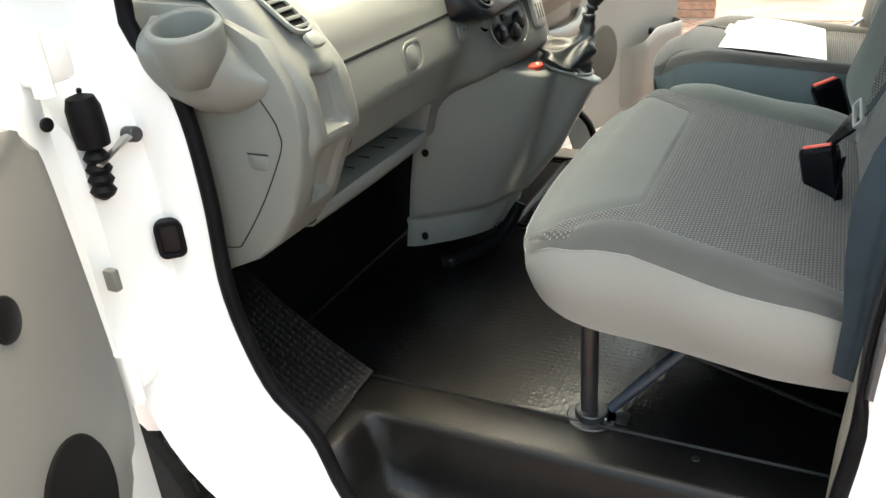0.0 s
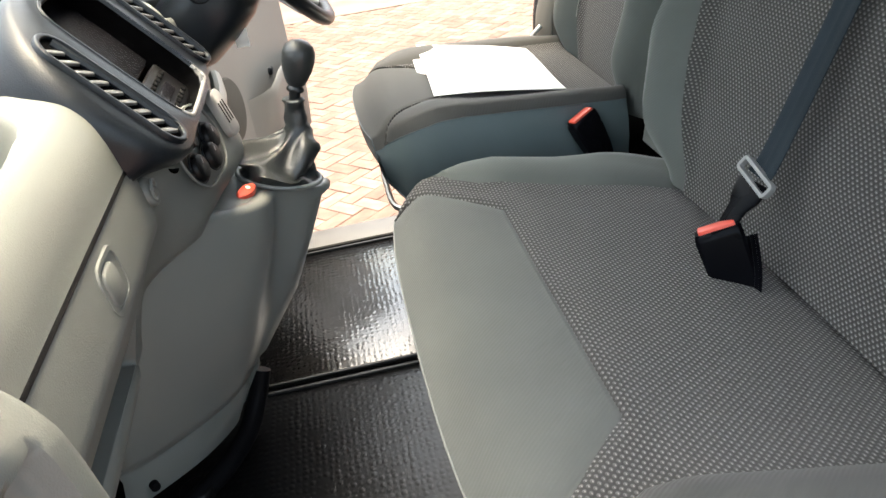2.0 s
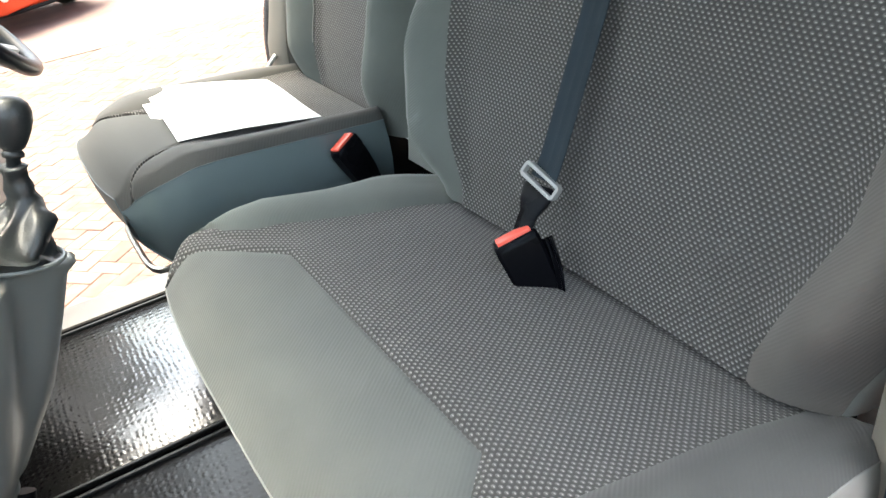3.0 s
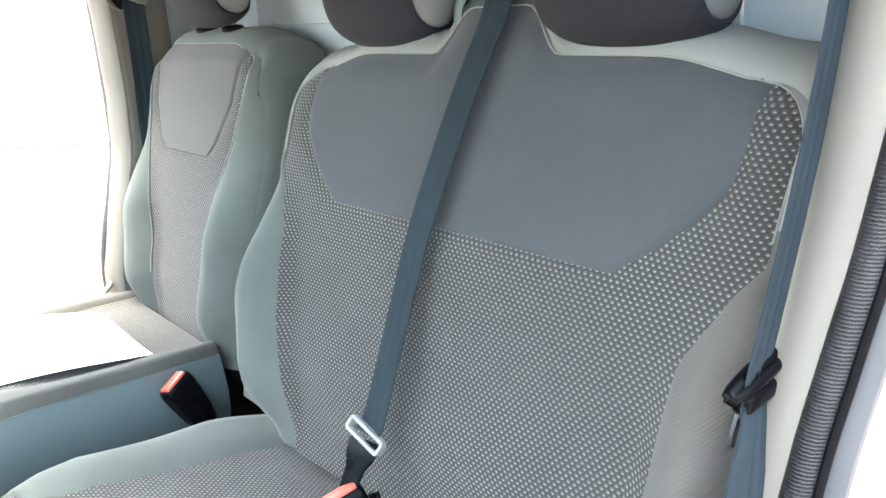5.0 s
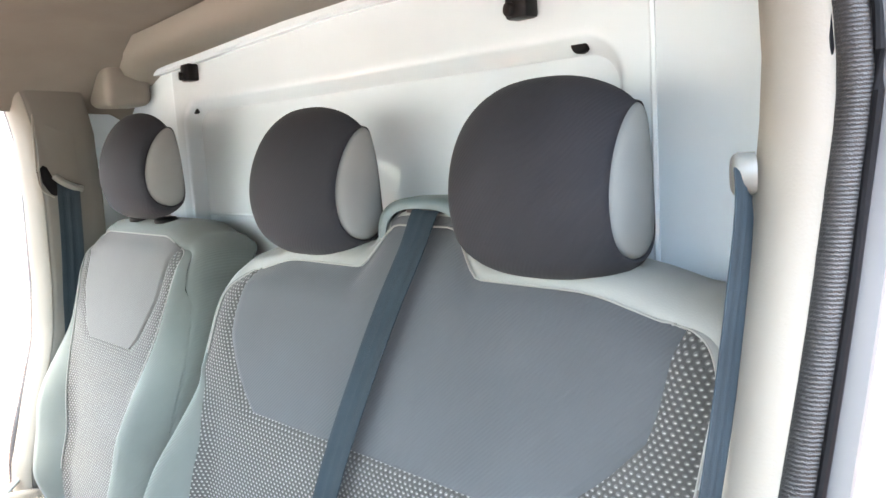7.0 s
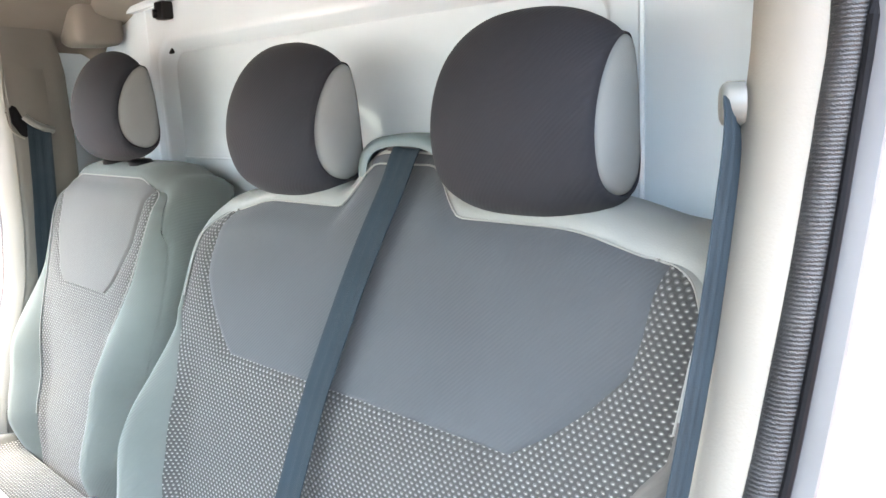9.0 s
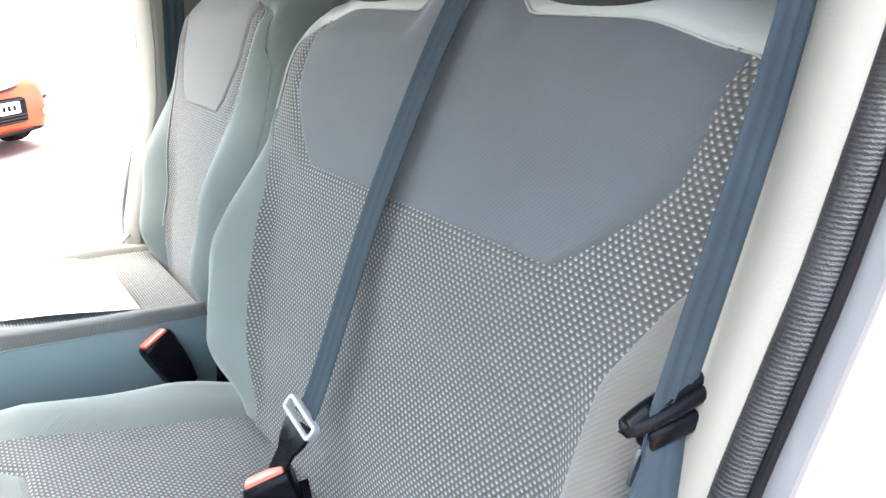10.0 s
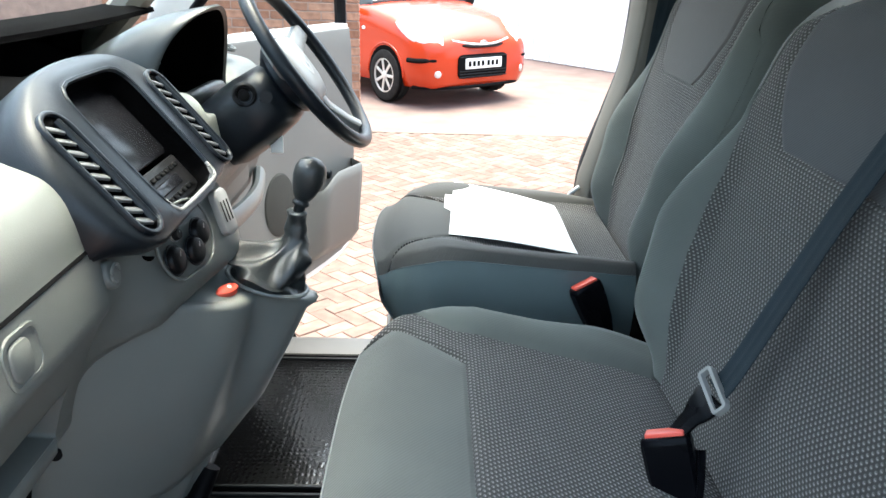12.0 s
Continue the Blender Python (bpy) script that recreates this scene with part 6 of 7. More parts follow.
# ---- gear console ----
console = thing("gear_console", (0.0, 0.85, 0.55), "grey moulded gear lever console below the dashboard", "console")
levels = [
    (0.606, [(-0.172, 0.895), (-0.170, 0.875), (-0.150, 0.845), (-0.09, 0.775), (-0.02, 0.725), (0.045, 0.705), (0.13, 0.80), (0.172, 0.98)]),
    (0.70, [(-0.190, 0.870), (-0.188, 0.850), (-0.165, 0.810), (-0.07, 0.715), (0.0, 0.665), (0.06, 0.645), (0.16, 0.78), (0.182, 0.98)]),
    (0.80, [(-0.213, 0.845), (-0.211, 0.825), (-0.180, 0.775), (-0.06, 0.662), (0.01, 0.612), (0.085, 0.566), (0.185, 0.74), (0.20, 0.98)]),
    (0.90, [(-0.236, 0.815), (-0.234, 0.795), (-0.195, 0.742), (-0.045, 0.622), (0.02, 0.576), (0.100, 0.515), (0.205, 0.70), (0.22, 0.98)]),
    (0.96, [(-0.245, 0.800), (-0.242, 0.780), (-0.200, 0.730), (-0.035, 0.602), (0.03, 0.556), (0.112, 0.486), (0.215, 0.68), (0.23, 0.98)]),
]
# soft hollow between the flat side and the nose, and a dent above the foot flange
hollowed = []
for z, loop in levels:
    f = smooth(0.60, 0.74, z)
    q = list(loop)
    q[3] = (q[3][0] - 0.007 * f, q[3][1] - 0.007 * f)
    q[4] = (q[4][0] + 0.009 * f, q[4][1] + 0.011 * f)
    hollowed.append((z, q))
foot, knee = hollowed[0][1], hollowed[1][1]
for z, push in ((0.668, 0.002), (0.682, 0.010), (0.690, 0.011)):
    f = (z - 0.606) / 0.094
    hollowed.append((z, [(a[0] + (b[0] - a[0]) * f + 0.55 * push, a[1] + (b[1] - a[1]) * f + 0.8 * push) for a, b in zip(foot, knee)]))
hollowed.append((0.716, [(a[0] + (b[0] - a[0]) * 0.16, a[1] + (b[1] - a[1]) * 0.16) for a, b in zip(knee, hollowed[2][1])]))
levels = sorted(hollowed)
rounded = []
for z, loop in levels:
    k = min(range(len(loop)), key=lambda i: loop[i][1])
    x, y = loop[k]
    rounded.append((z, loop[:k] + [(x - 0.026, y + 0.019), (x + 0.004, y + 0.004), (x + 0.032, y + 0.026)] + loop[k + 1:]))
levels = rounded
shell_loops = []
for z, loop in levels:
    shell_loops.append([Vector((p.x, p.y, z)) for p in curve_points([(x, y, 0) for x, y in loop], 5)])
last = levels[-1][1]


def pod_top(y):
    return 0.985 + 0.46 * max(0.0, y - 0.48) if y < 0.66 else 1.068 + 0.25 * (y - 0.66)


for inset, dz in ((0.0, 0.0), (0.0015, 0.006), (0.005, 0.0105), (0.011, 0.0135), (0.019, 0.0145)):
    shell_loops.append([Vector((p.x * (1 - inset * 4), p.y + inset * 1.2, pod_top(p.y) - 0.014 + dz)) for p in curve_points([(x * 1.02, y - 0.016 * (1 - smooth(0.5, 0.7, y)), 0) for x, y in last], 5)])
bm = bmesh.new()
skin(bm, shell_loops, closed=False, caps=False)
part("shell", bm, CONSOLE, console, sharp=50)
bm = bmesh.new()
top_loop = shell_loops[-1]
bmesh.ops.triangulate(bm, faces=[bm.faces.new([bm.verts.new(p) for p in top_loop])])
part("pod_top", bm, CONSOLE, console, sharp=70)
for p in ((-0.239, 0.786, 0.887), (-0.178, 0.838, 0.640)):
    bm = bmesh.new()
    disc(bm, Vector(p) + Vector((0.012, 0.006, 0)), (-0.85, -0.5, 0), 0.008, 0.012, 16, 0.001)
    part("screw", bm, BLACK_MATT, console, "dark screw")
bm = bmesh.new()
m = Matrix.Translation((0.004, 0.600, 1.036)) @ Euler((radians(22), 0, radians(-30))).to_matrix().to_4x4()
skin(bm, [[m @ Vector((0.023 * s * math.cos(a), 0.011 * s * math.sin(a), h)) for a in [2 * math.pi * i / 20 for i in range(20)]] for s, h in ((1, -0.006), (1, 0.001), (0.88, 0.004), (0.5, 0.0055), (0.05, 0.0055))])
part("warning_button", bm, RED, console, "red oval warning button")
bm = bmesh.new()
disc(bm, m @ Vector((0.003, 0, 0.0045)), m.to_3x3() @ Vector((0, 0, 1)), 0.004, 0.002, 12)
part("button_mark", bm, PAPER, console, "pale mark on the button")

# boot and lever
boot_base = Vector((0.078, 0.551, 1.018))
knob_at, lever_axis = Vector((0.118, 0.482, 1.191)), Vector((0.10, -0.32, 1)).normalized()
neck = knob_at - lever_axis * 0.066
bm = bmesh.new()
loops = []
for h, r in ((0.0, 0.056), (0.005, 0.062), (0.014, 0.064), (0.022, 0.058), (0.029, 0.063), (0.037, 0.062), (0.043, 0.056), (0.047, 0.046), (0.050, 0.036), (0.055, 0.028), (0.064, 0.024), (0.074, 0.019), (0.082, 0.021), (0.092, 0.017), (0.102, 0.017), (0.110, 0.021), (0.113, 0.019), (0.113, 0.010)):
    way = 0.9 * smooth(0.034, 0.064, h) + 0.1 * smooth(0.06, 0.105, h)
    centre = boot_base.lerp(Vector((neck.x, neck.y, boot_base.z)), way) + Vector((0, 0, h * (neck.z - boot_base.z) / 0.105))
    f = smooth(0.002, 0.016, h) * (1 - 0.65 * smooth(0.045, 0.070, h)) * smooth(0.112, 0.095, h)
    flare = 0.35 * smooth(0.098, 0.112, h)
    ring = []
    for i in range(48):
        a = 2 * math.pi * i / 48
        fold = 1 + f * (0.17 * math.sin(2 * a + 85 * h + 0.6) + 0.12 * math.sin(3 * a - 110 * h) + 0.04 * math.sin(7 * a + 160 * h)) + flare * math.sin(2 * a + 0.8)
        slope = 0.30 * r * math.sin(a) * (1 - way)
        ring.append(centre + Vector((r * 0.84 * math.cos(a) * fold, r * math.sin(a) * fold, slope + f * 0.009 * math.sin(2 * a + 120 * h) + f * 0.005 * math.sin(5 * a))))
    loops.append(ring)
skin(bm, loops)
part("boot", bm, LEATHER, console, "slack folded black leatherette boot", sharp=80)
bm = bmesh.new()
tube(bm, [boot_base + Vector((0.053 * math.cos(a), 0.066 * math.sin(a), 0.004 + 0.30 * 0.062 * math.sin(a))) for a in [2 * math.pi * i / 36 for i in range(36)]], 0.004, 8, closed=True)
part("boot_ring", bm, CONSOLE, console, "grey rim round the boot")
bm = bmesh.new()
lathe(bm, knob_at, lever_axis, [(0.004, -0.075), (0.0095, -0.075), (0.0095, -0.048), (0.0140, -0.046), (0.0148, -0.041), (0.0115, -0.037), (0.0150, -0.034), (0.0190, -0.026), (0.0240, -0.012), (0.0272, 0.004), (0.0270, 0.017), (0.0225, 0.028), (0.0130, 0.0355), (0.0020, 0.038)], 28)
part("knob", bm, LEATHER, console, "egg-shaped black gear knob", sharp=70)
bm = bmesh.new()
tube(bm, curve_points([(-0.150, 0.815, 0.556), (-0.085, 0.760, 0.560), (-0.015, 0.716, 0.572), (0.035, 0.694, 0.600), (0.062, 0.672, 0.655)], 6), 0.019, 10)
part("loom", bm, RUBBER, console, "black cable loom at the console's foot")
bm = bmesh.new()
disc(bm, (-0.120, 0.80, 0.549), (0, 0, 1), 0.030, 0.022, 16, 0.005)
part("foot_boss", bm, BLACK, console, "black boss on the floor")

# ---- instrument hood, column and wheel ----
cluster = part("instrument_hood", bmesh.new(), DASH_LIGHT, dash, "warm grey hood over the instruments")


def arch(y, w, h, z0, x=0.465, lean=0.0, sweep=0.0):
    """A hooped edge of the hood, swept back on the side that faces the passenger."""
    return [Vector((x + w * math.copysign(abs(math.cos(a)) ** 0.85, math.cos(a)), y - lean * math.sin(a) + sweep * max(0.0, -math.cos(a)) ** 1.4, z0 + h * math.sin(a) ** 0.7)) for a in [math.pi * i / 40 for i in range(41)]]


RIM = [(0.760, 0.149, 0.184, 0.026, 0.058), (0.742, 0.147, 0.189, 0.032, 0.062), (0.735, 0.142, 0.186, 0.032, 0.064), (0.740, 0.136, 0.179, 0.030, 0.063)]
bm = bmesh.new()
skin(bm, [arch(0.99, 0.155, 0.060, 1.28), arch(0.94, 0.154, 0.095, 1.265, lean=0.004, sweep=0.005), arch(0.89, 0.152, 0.130, 1.260, lean=0.008, sweep=0.018), arch(0.845, 0.151, 0.158, 1.258, lean=0.013, sweep=0.034), arch(0.80, 0.150, 0.174, 1.257, lean=0.020, sweep=0.048)] + [arch(y, w, h, 1.256, lean=l, sweep=q) for y, w, h, l, q in RIM], closed=False, caps=False)
part("hood", bm, DASH_SLATE, cluster, sharp=70)
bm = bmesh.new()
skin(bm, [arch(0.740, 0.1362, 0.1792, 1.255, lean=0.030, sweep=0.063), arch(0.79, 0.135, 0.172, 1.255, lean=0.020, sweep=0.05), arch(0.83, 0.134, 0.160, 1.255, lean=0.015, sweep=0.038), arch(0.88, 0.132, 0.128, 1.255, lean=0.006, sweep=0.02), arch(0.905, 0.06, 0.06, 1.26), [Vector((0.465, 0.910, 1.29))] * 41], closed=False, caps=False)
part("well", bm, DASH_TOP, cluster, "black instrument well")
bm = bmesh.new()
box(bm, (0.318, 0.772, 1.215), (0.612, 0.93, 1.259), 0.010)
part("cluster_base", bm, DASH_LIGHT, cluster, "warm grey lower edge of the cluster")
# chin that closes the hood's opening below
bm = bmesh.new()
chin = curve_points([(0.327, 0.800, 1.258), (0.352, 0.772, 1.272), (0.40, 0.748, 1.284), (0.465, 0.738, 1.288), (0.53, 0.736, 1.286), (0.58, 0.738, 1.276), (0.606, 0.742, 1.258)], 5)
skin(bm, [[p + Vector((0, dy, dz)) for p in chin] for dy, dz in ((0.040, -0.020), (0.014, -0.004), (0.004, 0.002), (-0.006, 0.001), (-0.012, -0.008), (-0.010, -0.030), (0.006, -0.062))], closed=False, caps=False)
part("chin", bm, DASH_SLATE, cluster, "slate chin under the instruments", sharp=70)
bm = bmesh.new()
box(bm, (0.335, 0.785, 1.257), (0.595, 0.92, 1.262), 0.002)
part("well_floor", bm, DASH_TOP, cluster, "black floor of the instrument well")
for x in (0.40, 0.53):
    bm = bmesh.new()
    frame_strip(bm, (x, 0.872, 1.325), (1, 0, 0), (0, 0.4, 1), 0.10, 0.09, 0.045, 0.004, 0.004, (0, -1, 0.4))
    part("dial_ring", bm, DASH_DARK, cluster, "dark dial ring")
louvre(dash, (0.735, 0.80, 1.345), (1, 0.1, 0), (0, 0.9, 0.3), 0.06, 0.13, 7, DASH_LIGHT, DASH_DARK, "side_vent", "slatted vent at the driver's end")

wheel = thing("steering_wheel", (0.47, 0.62, 1.26), "dark steering wheel with a pale hub on its column", "steering wheel")
C, AX = Vector((0.47, 0.530, 1.335)), Vector((0, -0.80, 0.60)).normalized()
UPW = Vector((0, 0.60, 0.80)).normalized()


def on_wheel(a, r, out=0.0):
    return C + X * (r * math.cos(a)) + UPW * (r * math.sin(a)) + AX * out


bm = bmesh.new()
tube(bm, [on_wheel(2 * math.pi * i / 48, 0.190) for i in range(48)], 0.0145, 12, closed=True, up=tuple(AX))
part("rim", bm, DASH_DARK, wheel, "dark slate rim")
for a0, w in ((20, 0.040), (160, 0.040), (250, 0.028), (290, 0.028)):
    a = radians(a0)
    bm = bmesh.new()
    d = (on_wheel(a, 1) - C).normalized()
    s = AX.cross(d)
    skin(bm, [[C + d * r + s * (k * wd) + AX * (o + t * 0.010) for k, t in ((-1, -1), (1, -1), (1, 0.6), (0.7, 1), (-0.7, 1), (-1, 0.6))] for r, wd, o in ((0.05, w * 0.8, -0.030), (0.10, w * 0.62, -0.030), (0.15, w * 0.5, -0.018), (0.188, w * 0.5, -0.002))])
    part("spoke", bm, SILVER, wheel, "pale grey spoke")
bm = bmesh.new()
skin(bm, [[C + X * (0.088 * k * math.copysign(abs(math.cos(a)) ** 0.6, math.cos(a))) + UPW * (0.075 * k * math.copysign(abs(math.sin(a)) ** 0.6, math.sin(a))) + AX * o for a in [2 * math.pi * i / 32 for i in range(32)]] for k, o in ((1.0, -0.028), (1.0, -0.022), (0.92, -0.012), (0.6, -0.004), (0.1, -0.002))])
part("hub", bm, SILVER, wheel, "pale grey hub pad", sharp=60)
bm = bmesh.new()
lathe(bm, C - AX * 0.075, AX, [(0.004, 0.0), (0.060, 0.0), (0.078, 0.018), (0.080, 0.044), (0.004, 0.045)], 28)
part("hub_back", bm, DASH_DARK, wheel, "dark back of the hub")
bm = bmesh.new()
disc(bm, C - AX * 0.006, AX, 0.024, 0.004, 24, 0.001)
part("hub_badge", bm, STEEL, wheel, "plain round badge")
bm = bmesh.new()
COLX = 0.455
skin(bm, [[Vector((COLX + w * math.copysign(abs(math.cos(a)) ** 0.7, math.cos(a)), 0, 0)) + C - Vector((0.47, 0, 0)) - AX * d + UPW * (h * math.copysign(abs(math.sin(a)) ** 0.7, math.sin(a)) - 0.012) for a in [2 * math.pi * i / 28 for i in range(28)]] for d, w, h in ((0.062, 0.045, 0.045), (0.066, 0.078, 0.060), (0.085, 0.098, 0.068), (0.14, 0.105, 0.075), (0.21, 0.100, 0.075), (0.25, 0.080, 0.060))])
part("column_shroud", bm, DASH_DARK, wheel, "dark slate column shroud", sharp=60)
bm = bmesh.new()
kp = Vector((0.352, 0.636, 1.288))
lathe(bm, kp + Vector((0.01, 0, 0)), (-1, -0.1, 0), [(0.004, 0.0), (0.022, 0.0), (0.024, 0.008), (0.020, 0.012), (0.015, 0.010), (0.013, 0.002), (0.003, 0.001)], 24)
lock = part("ignition_lock", bm, BLACK, wheel, "black ignition lock")
bm = bmesh.new()
disc(bm, kp - Vector((0.001, 0, 0)), (-1, -0.1, 0), 0.011, 0.003, 18, 0.001)
part("key_slot", bm, BLACK_MATT, lock, "dark key slot")
for sgn in (-1, 1):
    bm = bmesh.new()
    tube(bm, [C - AX * 0.085 + X * (sgn * 0.09 - 0.015), C - AX * 0.07 + X * (sgn * 0.16 - 0.015), C - AX * 0.055 + X * (sgn * 0.20 - 0.015)], [0.010, 0.009, 0.012], 8)
    part("stalk", bm, BLACK, wheel, "black control stalk")
bm = bmesh.new()
box(bm, (0.400, 0.575, 1.165), (0.405, 0.600, 1.200), 0.001)
part("key_tag", bm, PAPER, wheel, "small white tag")
bm = bmesh.new()
box(bm, (0.30, 0.705, 1.01), (0.68, 0.86, 1.20), 0.035, segments=3)
part("knee_cover", bm, DASH_LIGHT, dash, "warm grey cover below the column")
bm = bmesh.new()
tube(bm, curve_points([(0.27, 0.715, 1.035), (0.40, 0.700, 1.012), (0.545, 0.695, 0.998), (0.695, 0.700, 0.992), (0.80, 0.715, 1.010)], 6), 0.016, 10, flat=1.5)
part("lower_lip", bm, CONSOLE, dash, "grey rounded lower lip of the dashboard")


# ---- doors ----
def door_panel(name, hinge, end, z0, z1, label, inner, lining_mat, lining_top, u0, speaker):
    """An open front door; hinge and end are its plan points, inner the way its lining faces."""
    h, e = Vector((*hinge, 0)), Vector((*end, 0))
    d = (e - h).normalized()
    n = Vector((*inner, 0)).normalized()
    L = (e - h).length
    door = thing(name, (h.x, h.y, z0), label, "van door", "open cab doors")

    def at(u, z, o=0.0):
        return h + d * u + n * o + Vector((0, 0, z))
    shape = curve_points([(0.0, z0 + 0.16, 0), (0.04, z0 + 0.03, 0), (0.15, z0, 0), (L - 0.12, z0 + 0.02, 0), (L - 0.02, z0 + 0.12, 0), (L, z0 + 0.5, 0), (L - 0.01, z1, 0)], 4) + [Vector((0.0, z1, 0))]
    bm = bmesh.new()
    prism(bm, [at(p.x, p.y, -0.065) for p in shape], n * 0.06, 0.008)
    part("outer_shell", bm, WHITE, door, "white painted steel shell")
    bm = bmesh.new()
    lining = curve_points([(u0 + 0.06, lining_top, 0), (u0 + 0.02, lining_top - 0.03, 0), (u0 + 0.005, lining_top - 0.12, 0), (u0 - 0.01, z0 + 0.50, 0), (u0 + 0.005, z0 + 0.38, 0), (u0 + 0.07, z0 + 0.28, 0), (0.25, z0 + 0.06, 0), (L - 0.14, z0 + 0.07, 0), (L - 0.05, z0 + 0.16, 0), (L - 0.04, z0 + 0.5, 0), (L - 0.05, lining_top, 0)], 4)
    prism(bm, [at(p.x, p.y, -0.004) for p in lining], n * 0.034, 0.012)
    trim = part("lining", bm, lining_mat, door, "pale grey moulded lining")
    # pocket
    P0 = speaker[0] + 0.10
    bm = bmesh.new()
    loops = []
    for z, o in ((z0 + 0.10, 0.05), (z0 + 0.14, 0.085), (z0 + 0.30, 0.105), (z0 + 0.335, 0.105), (z0 + 0.34, 0.098), (z0 + 0.30, 0.092), (z0 + 0.16, 0.05)):
        loops.append([at(u, z + (0.07 * smooth(L - 0.40, L - 0.24, u)) * smooth(z0 + 0.1, z0 + 0.3, z), 0.028 + (o - 0.028) * smooth(P0, P0 + 0.08, u) * smooth(L - 0.06, L - 0.10, u)) for u in [P0 + (L - 0.06 - P0) * i / 16 for i in range(17)]])
    skin(bm, loops, closed=False, caps=False)
    part("pocket", bm, DOOR_TRIM, trim, "moulded door pocket", sharp=60)
    bm = bmesh.new()
    box(bm, (0, 0, 0), (0.10, 0.04, 0.03), 0.01, Matrix.Translation(at(L - 0.22, z0 + 0.365, 0.045)))
    part("pocket_cloth", bm, DASH_DARK, trim, "dark cloth in the pocket")
    bm = bmesh.new()
    disc(bm, at(speaker[0], speaker[1], 0.026), n, 0.080, 0.010, 36, 0.006, 1.35)
    part("speaker_cover", bm, speaker[2], trim, "grey oval speaker cover")
    bm = bmesh.new()
    frame_strip(bm, at(L * 0.55, z1 - 0.17, 0.028), d, (0, 0, 1), 0.22, 0.09, 0.04, 0.018, 0.02, n)
    part("pull", bm, DOOR_TRIM, trim, "moulded pull handle")
    bm = bmesh.new()
    rounded_plate(bm, at(L * 0.55, z1 - 0.17, 0.026), d, (0, 0, 1), 0.19, 0.06, 0.028, 0.006, n)
    part("pull_well", bm, BLACK, trim, "dark hollow of the pull")
    # window frame and pane
    bm = bmesh.new()
    top = [(0.06, z1 - 0.02), (0.30, z1 + 0.32), (0.52, z1 + 0.54), (0.66, z1 + 0.60), (L - 0.12, z1 + 0.60), (L - 0.04, z1 + 0.52), (L - 0.02, z1 - 0.02)]
    tube(bm, [at(p.x, p.y, -0.03) for p in curve_points([(u, z, 0) for u, z in top], 4)], 0.022, 8, up=tuple(n))
    part("window_frame", bm, RUBBER, door, "black window frame")
    bm = bmesh.new()
    prism(bm, [at(p.x, p.y, -0.032) for p in curve_points([(u, z, 0) for u, z in top], 4)], n * 0.004)
    g = part("window_pane", bm, GLASS, door, "clear window pane")
    g.visible_shadow = False
    return door, at


door_panel("driver_door", (0.93, 0.985), (1.775, 0.572), 0.42, 1.31, "open white driver's door with pale grey lining and pocket", (-0.44, -0.90), DOOR_TRIM, 1.30, 0.10, (0.436, 0.765, SPEAKER))
passenger_door, dat = door_panel("passenger_door", (-1.040, 0.935), (-2.06, 0.60), 0.33, 1.30, "open white passenger door with grey lining", (0.31, -0.95), DOOR_TRIM, 1.235, 0.075, (0.225, 0.725, BLACK_MATT))

# ---- passenger door hinge side ----
bm = bmesh.new()
disc(bm, dat(0.240, 1.033, 0.028), (0.31, -0.95, 0), 0.026, 0.006, 24, 0.003, 1.2)
part("lock_cap", bm, BLACK, passenger_door, "black oval cap in the lining")
stay = thing("door_check_strap", (-0.95, 0.93, 1.15), "steel door check strap with a black rubber boot", "door check")
bm = bmesh.new()
strap = [Vector((-1.020, 0.893, 1.134)), Vector((-0.975, 0.902, 1.146)), Vector((-0.955, 0.905, 1.152)), Vector((-0.934, 0.910, 1.152))]
tube(bm, strap, [0.006, 0.0065, 0.008, 0.009], 8, flat=0.6)
part("strap", bm, STEEL, stay, "zinc steel strap")
bm = bmesh.new()
disc(bm, (-0.934, 0.922, 1.151), (-0.1, -1, 0.1), 0.012, 0.024, 14, 0.003)
part("pivot_bolt", bm, DARK_STEEL, stay, "dark pivot bolt")
bm = bmesh.new()
lathe(bm, (-1.004, 0.912, 1.158), (-0.03, 0, 1), [(0.004, 0), (0.023, 0), (0.0245, 0.02), (0.024, 0.055), (0.019, 0.070), (0.004, 0.075)], 20)
part("rubber_boot", bm, RUBBER, stay, "black rubber boot")
bm = bmesh.new()
lathe(bm, (-1.016, 0.905, 1.080), (0.12, 0.05, 1), [(0.004, 0)] + [(0.019 if i % 2 else 0.014, 0.006 + i * 0.008) for i in range(9)] + [(0.004, 0.082)], 20)
part("bellows", bm, RUBBER, stay, "ribbed black bellows")
bm = bmesh.new()
box(bm, (-1.047, 0.898, 0.942), (-1.033, 0.920, 0.978), 0.004)
single("door_wire_bracket", bm, GREY_PLASTIC, "small grey bracket beside the white door frame", "bracket")

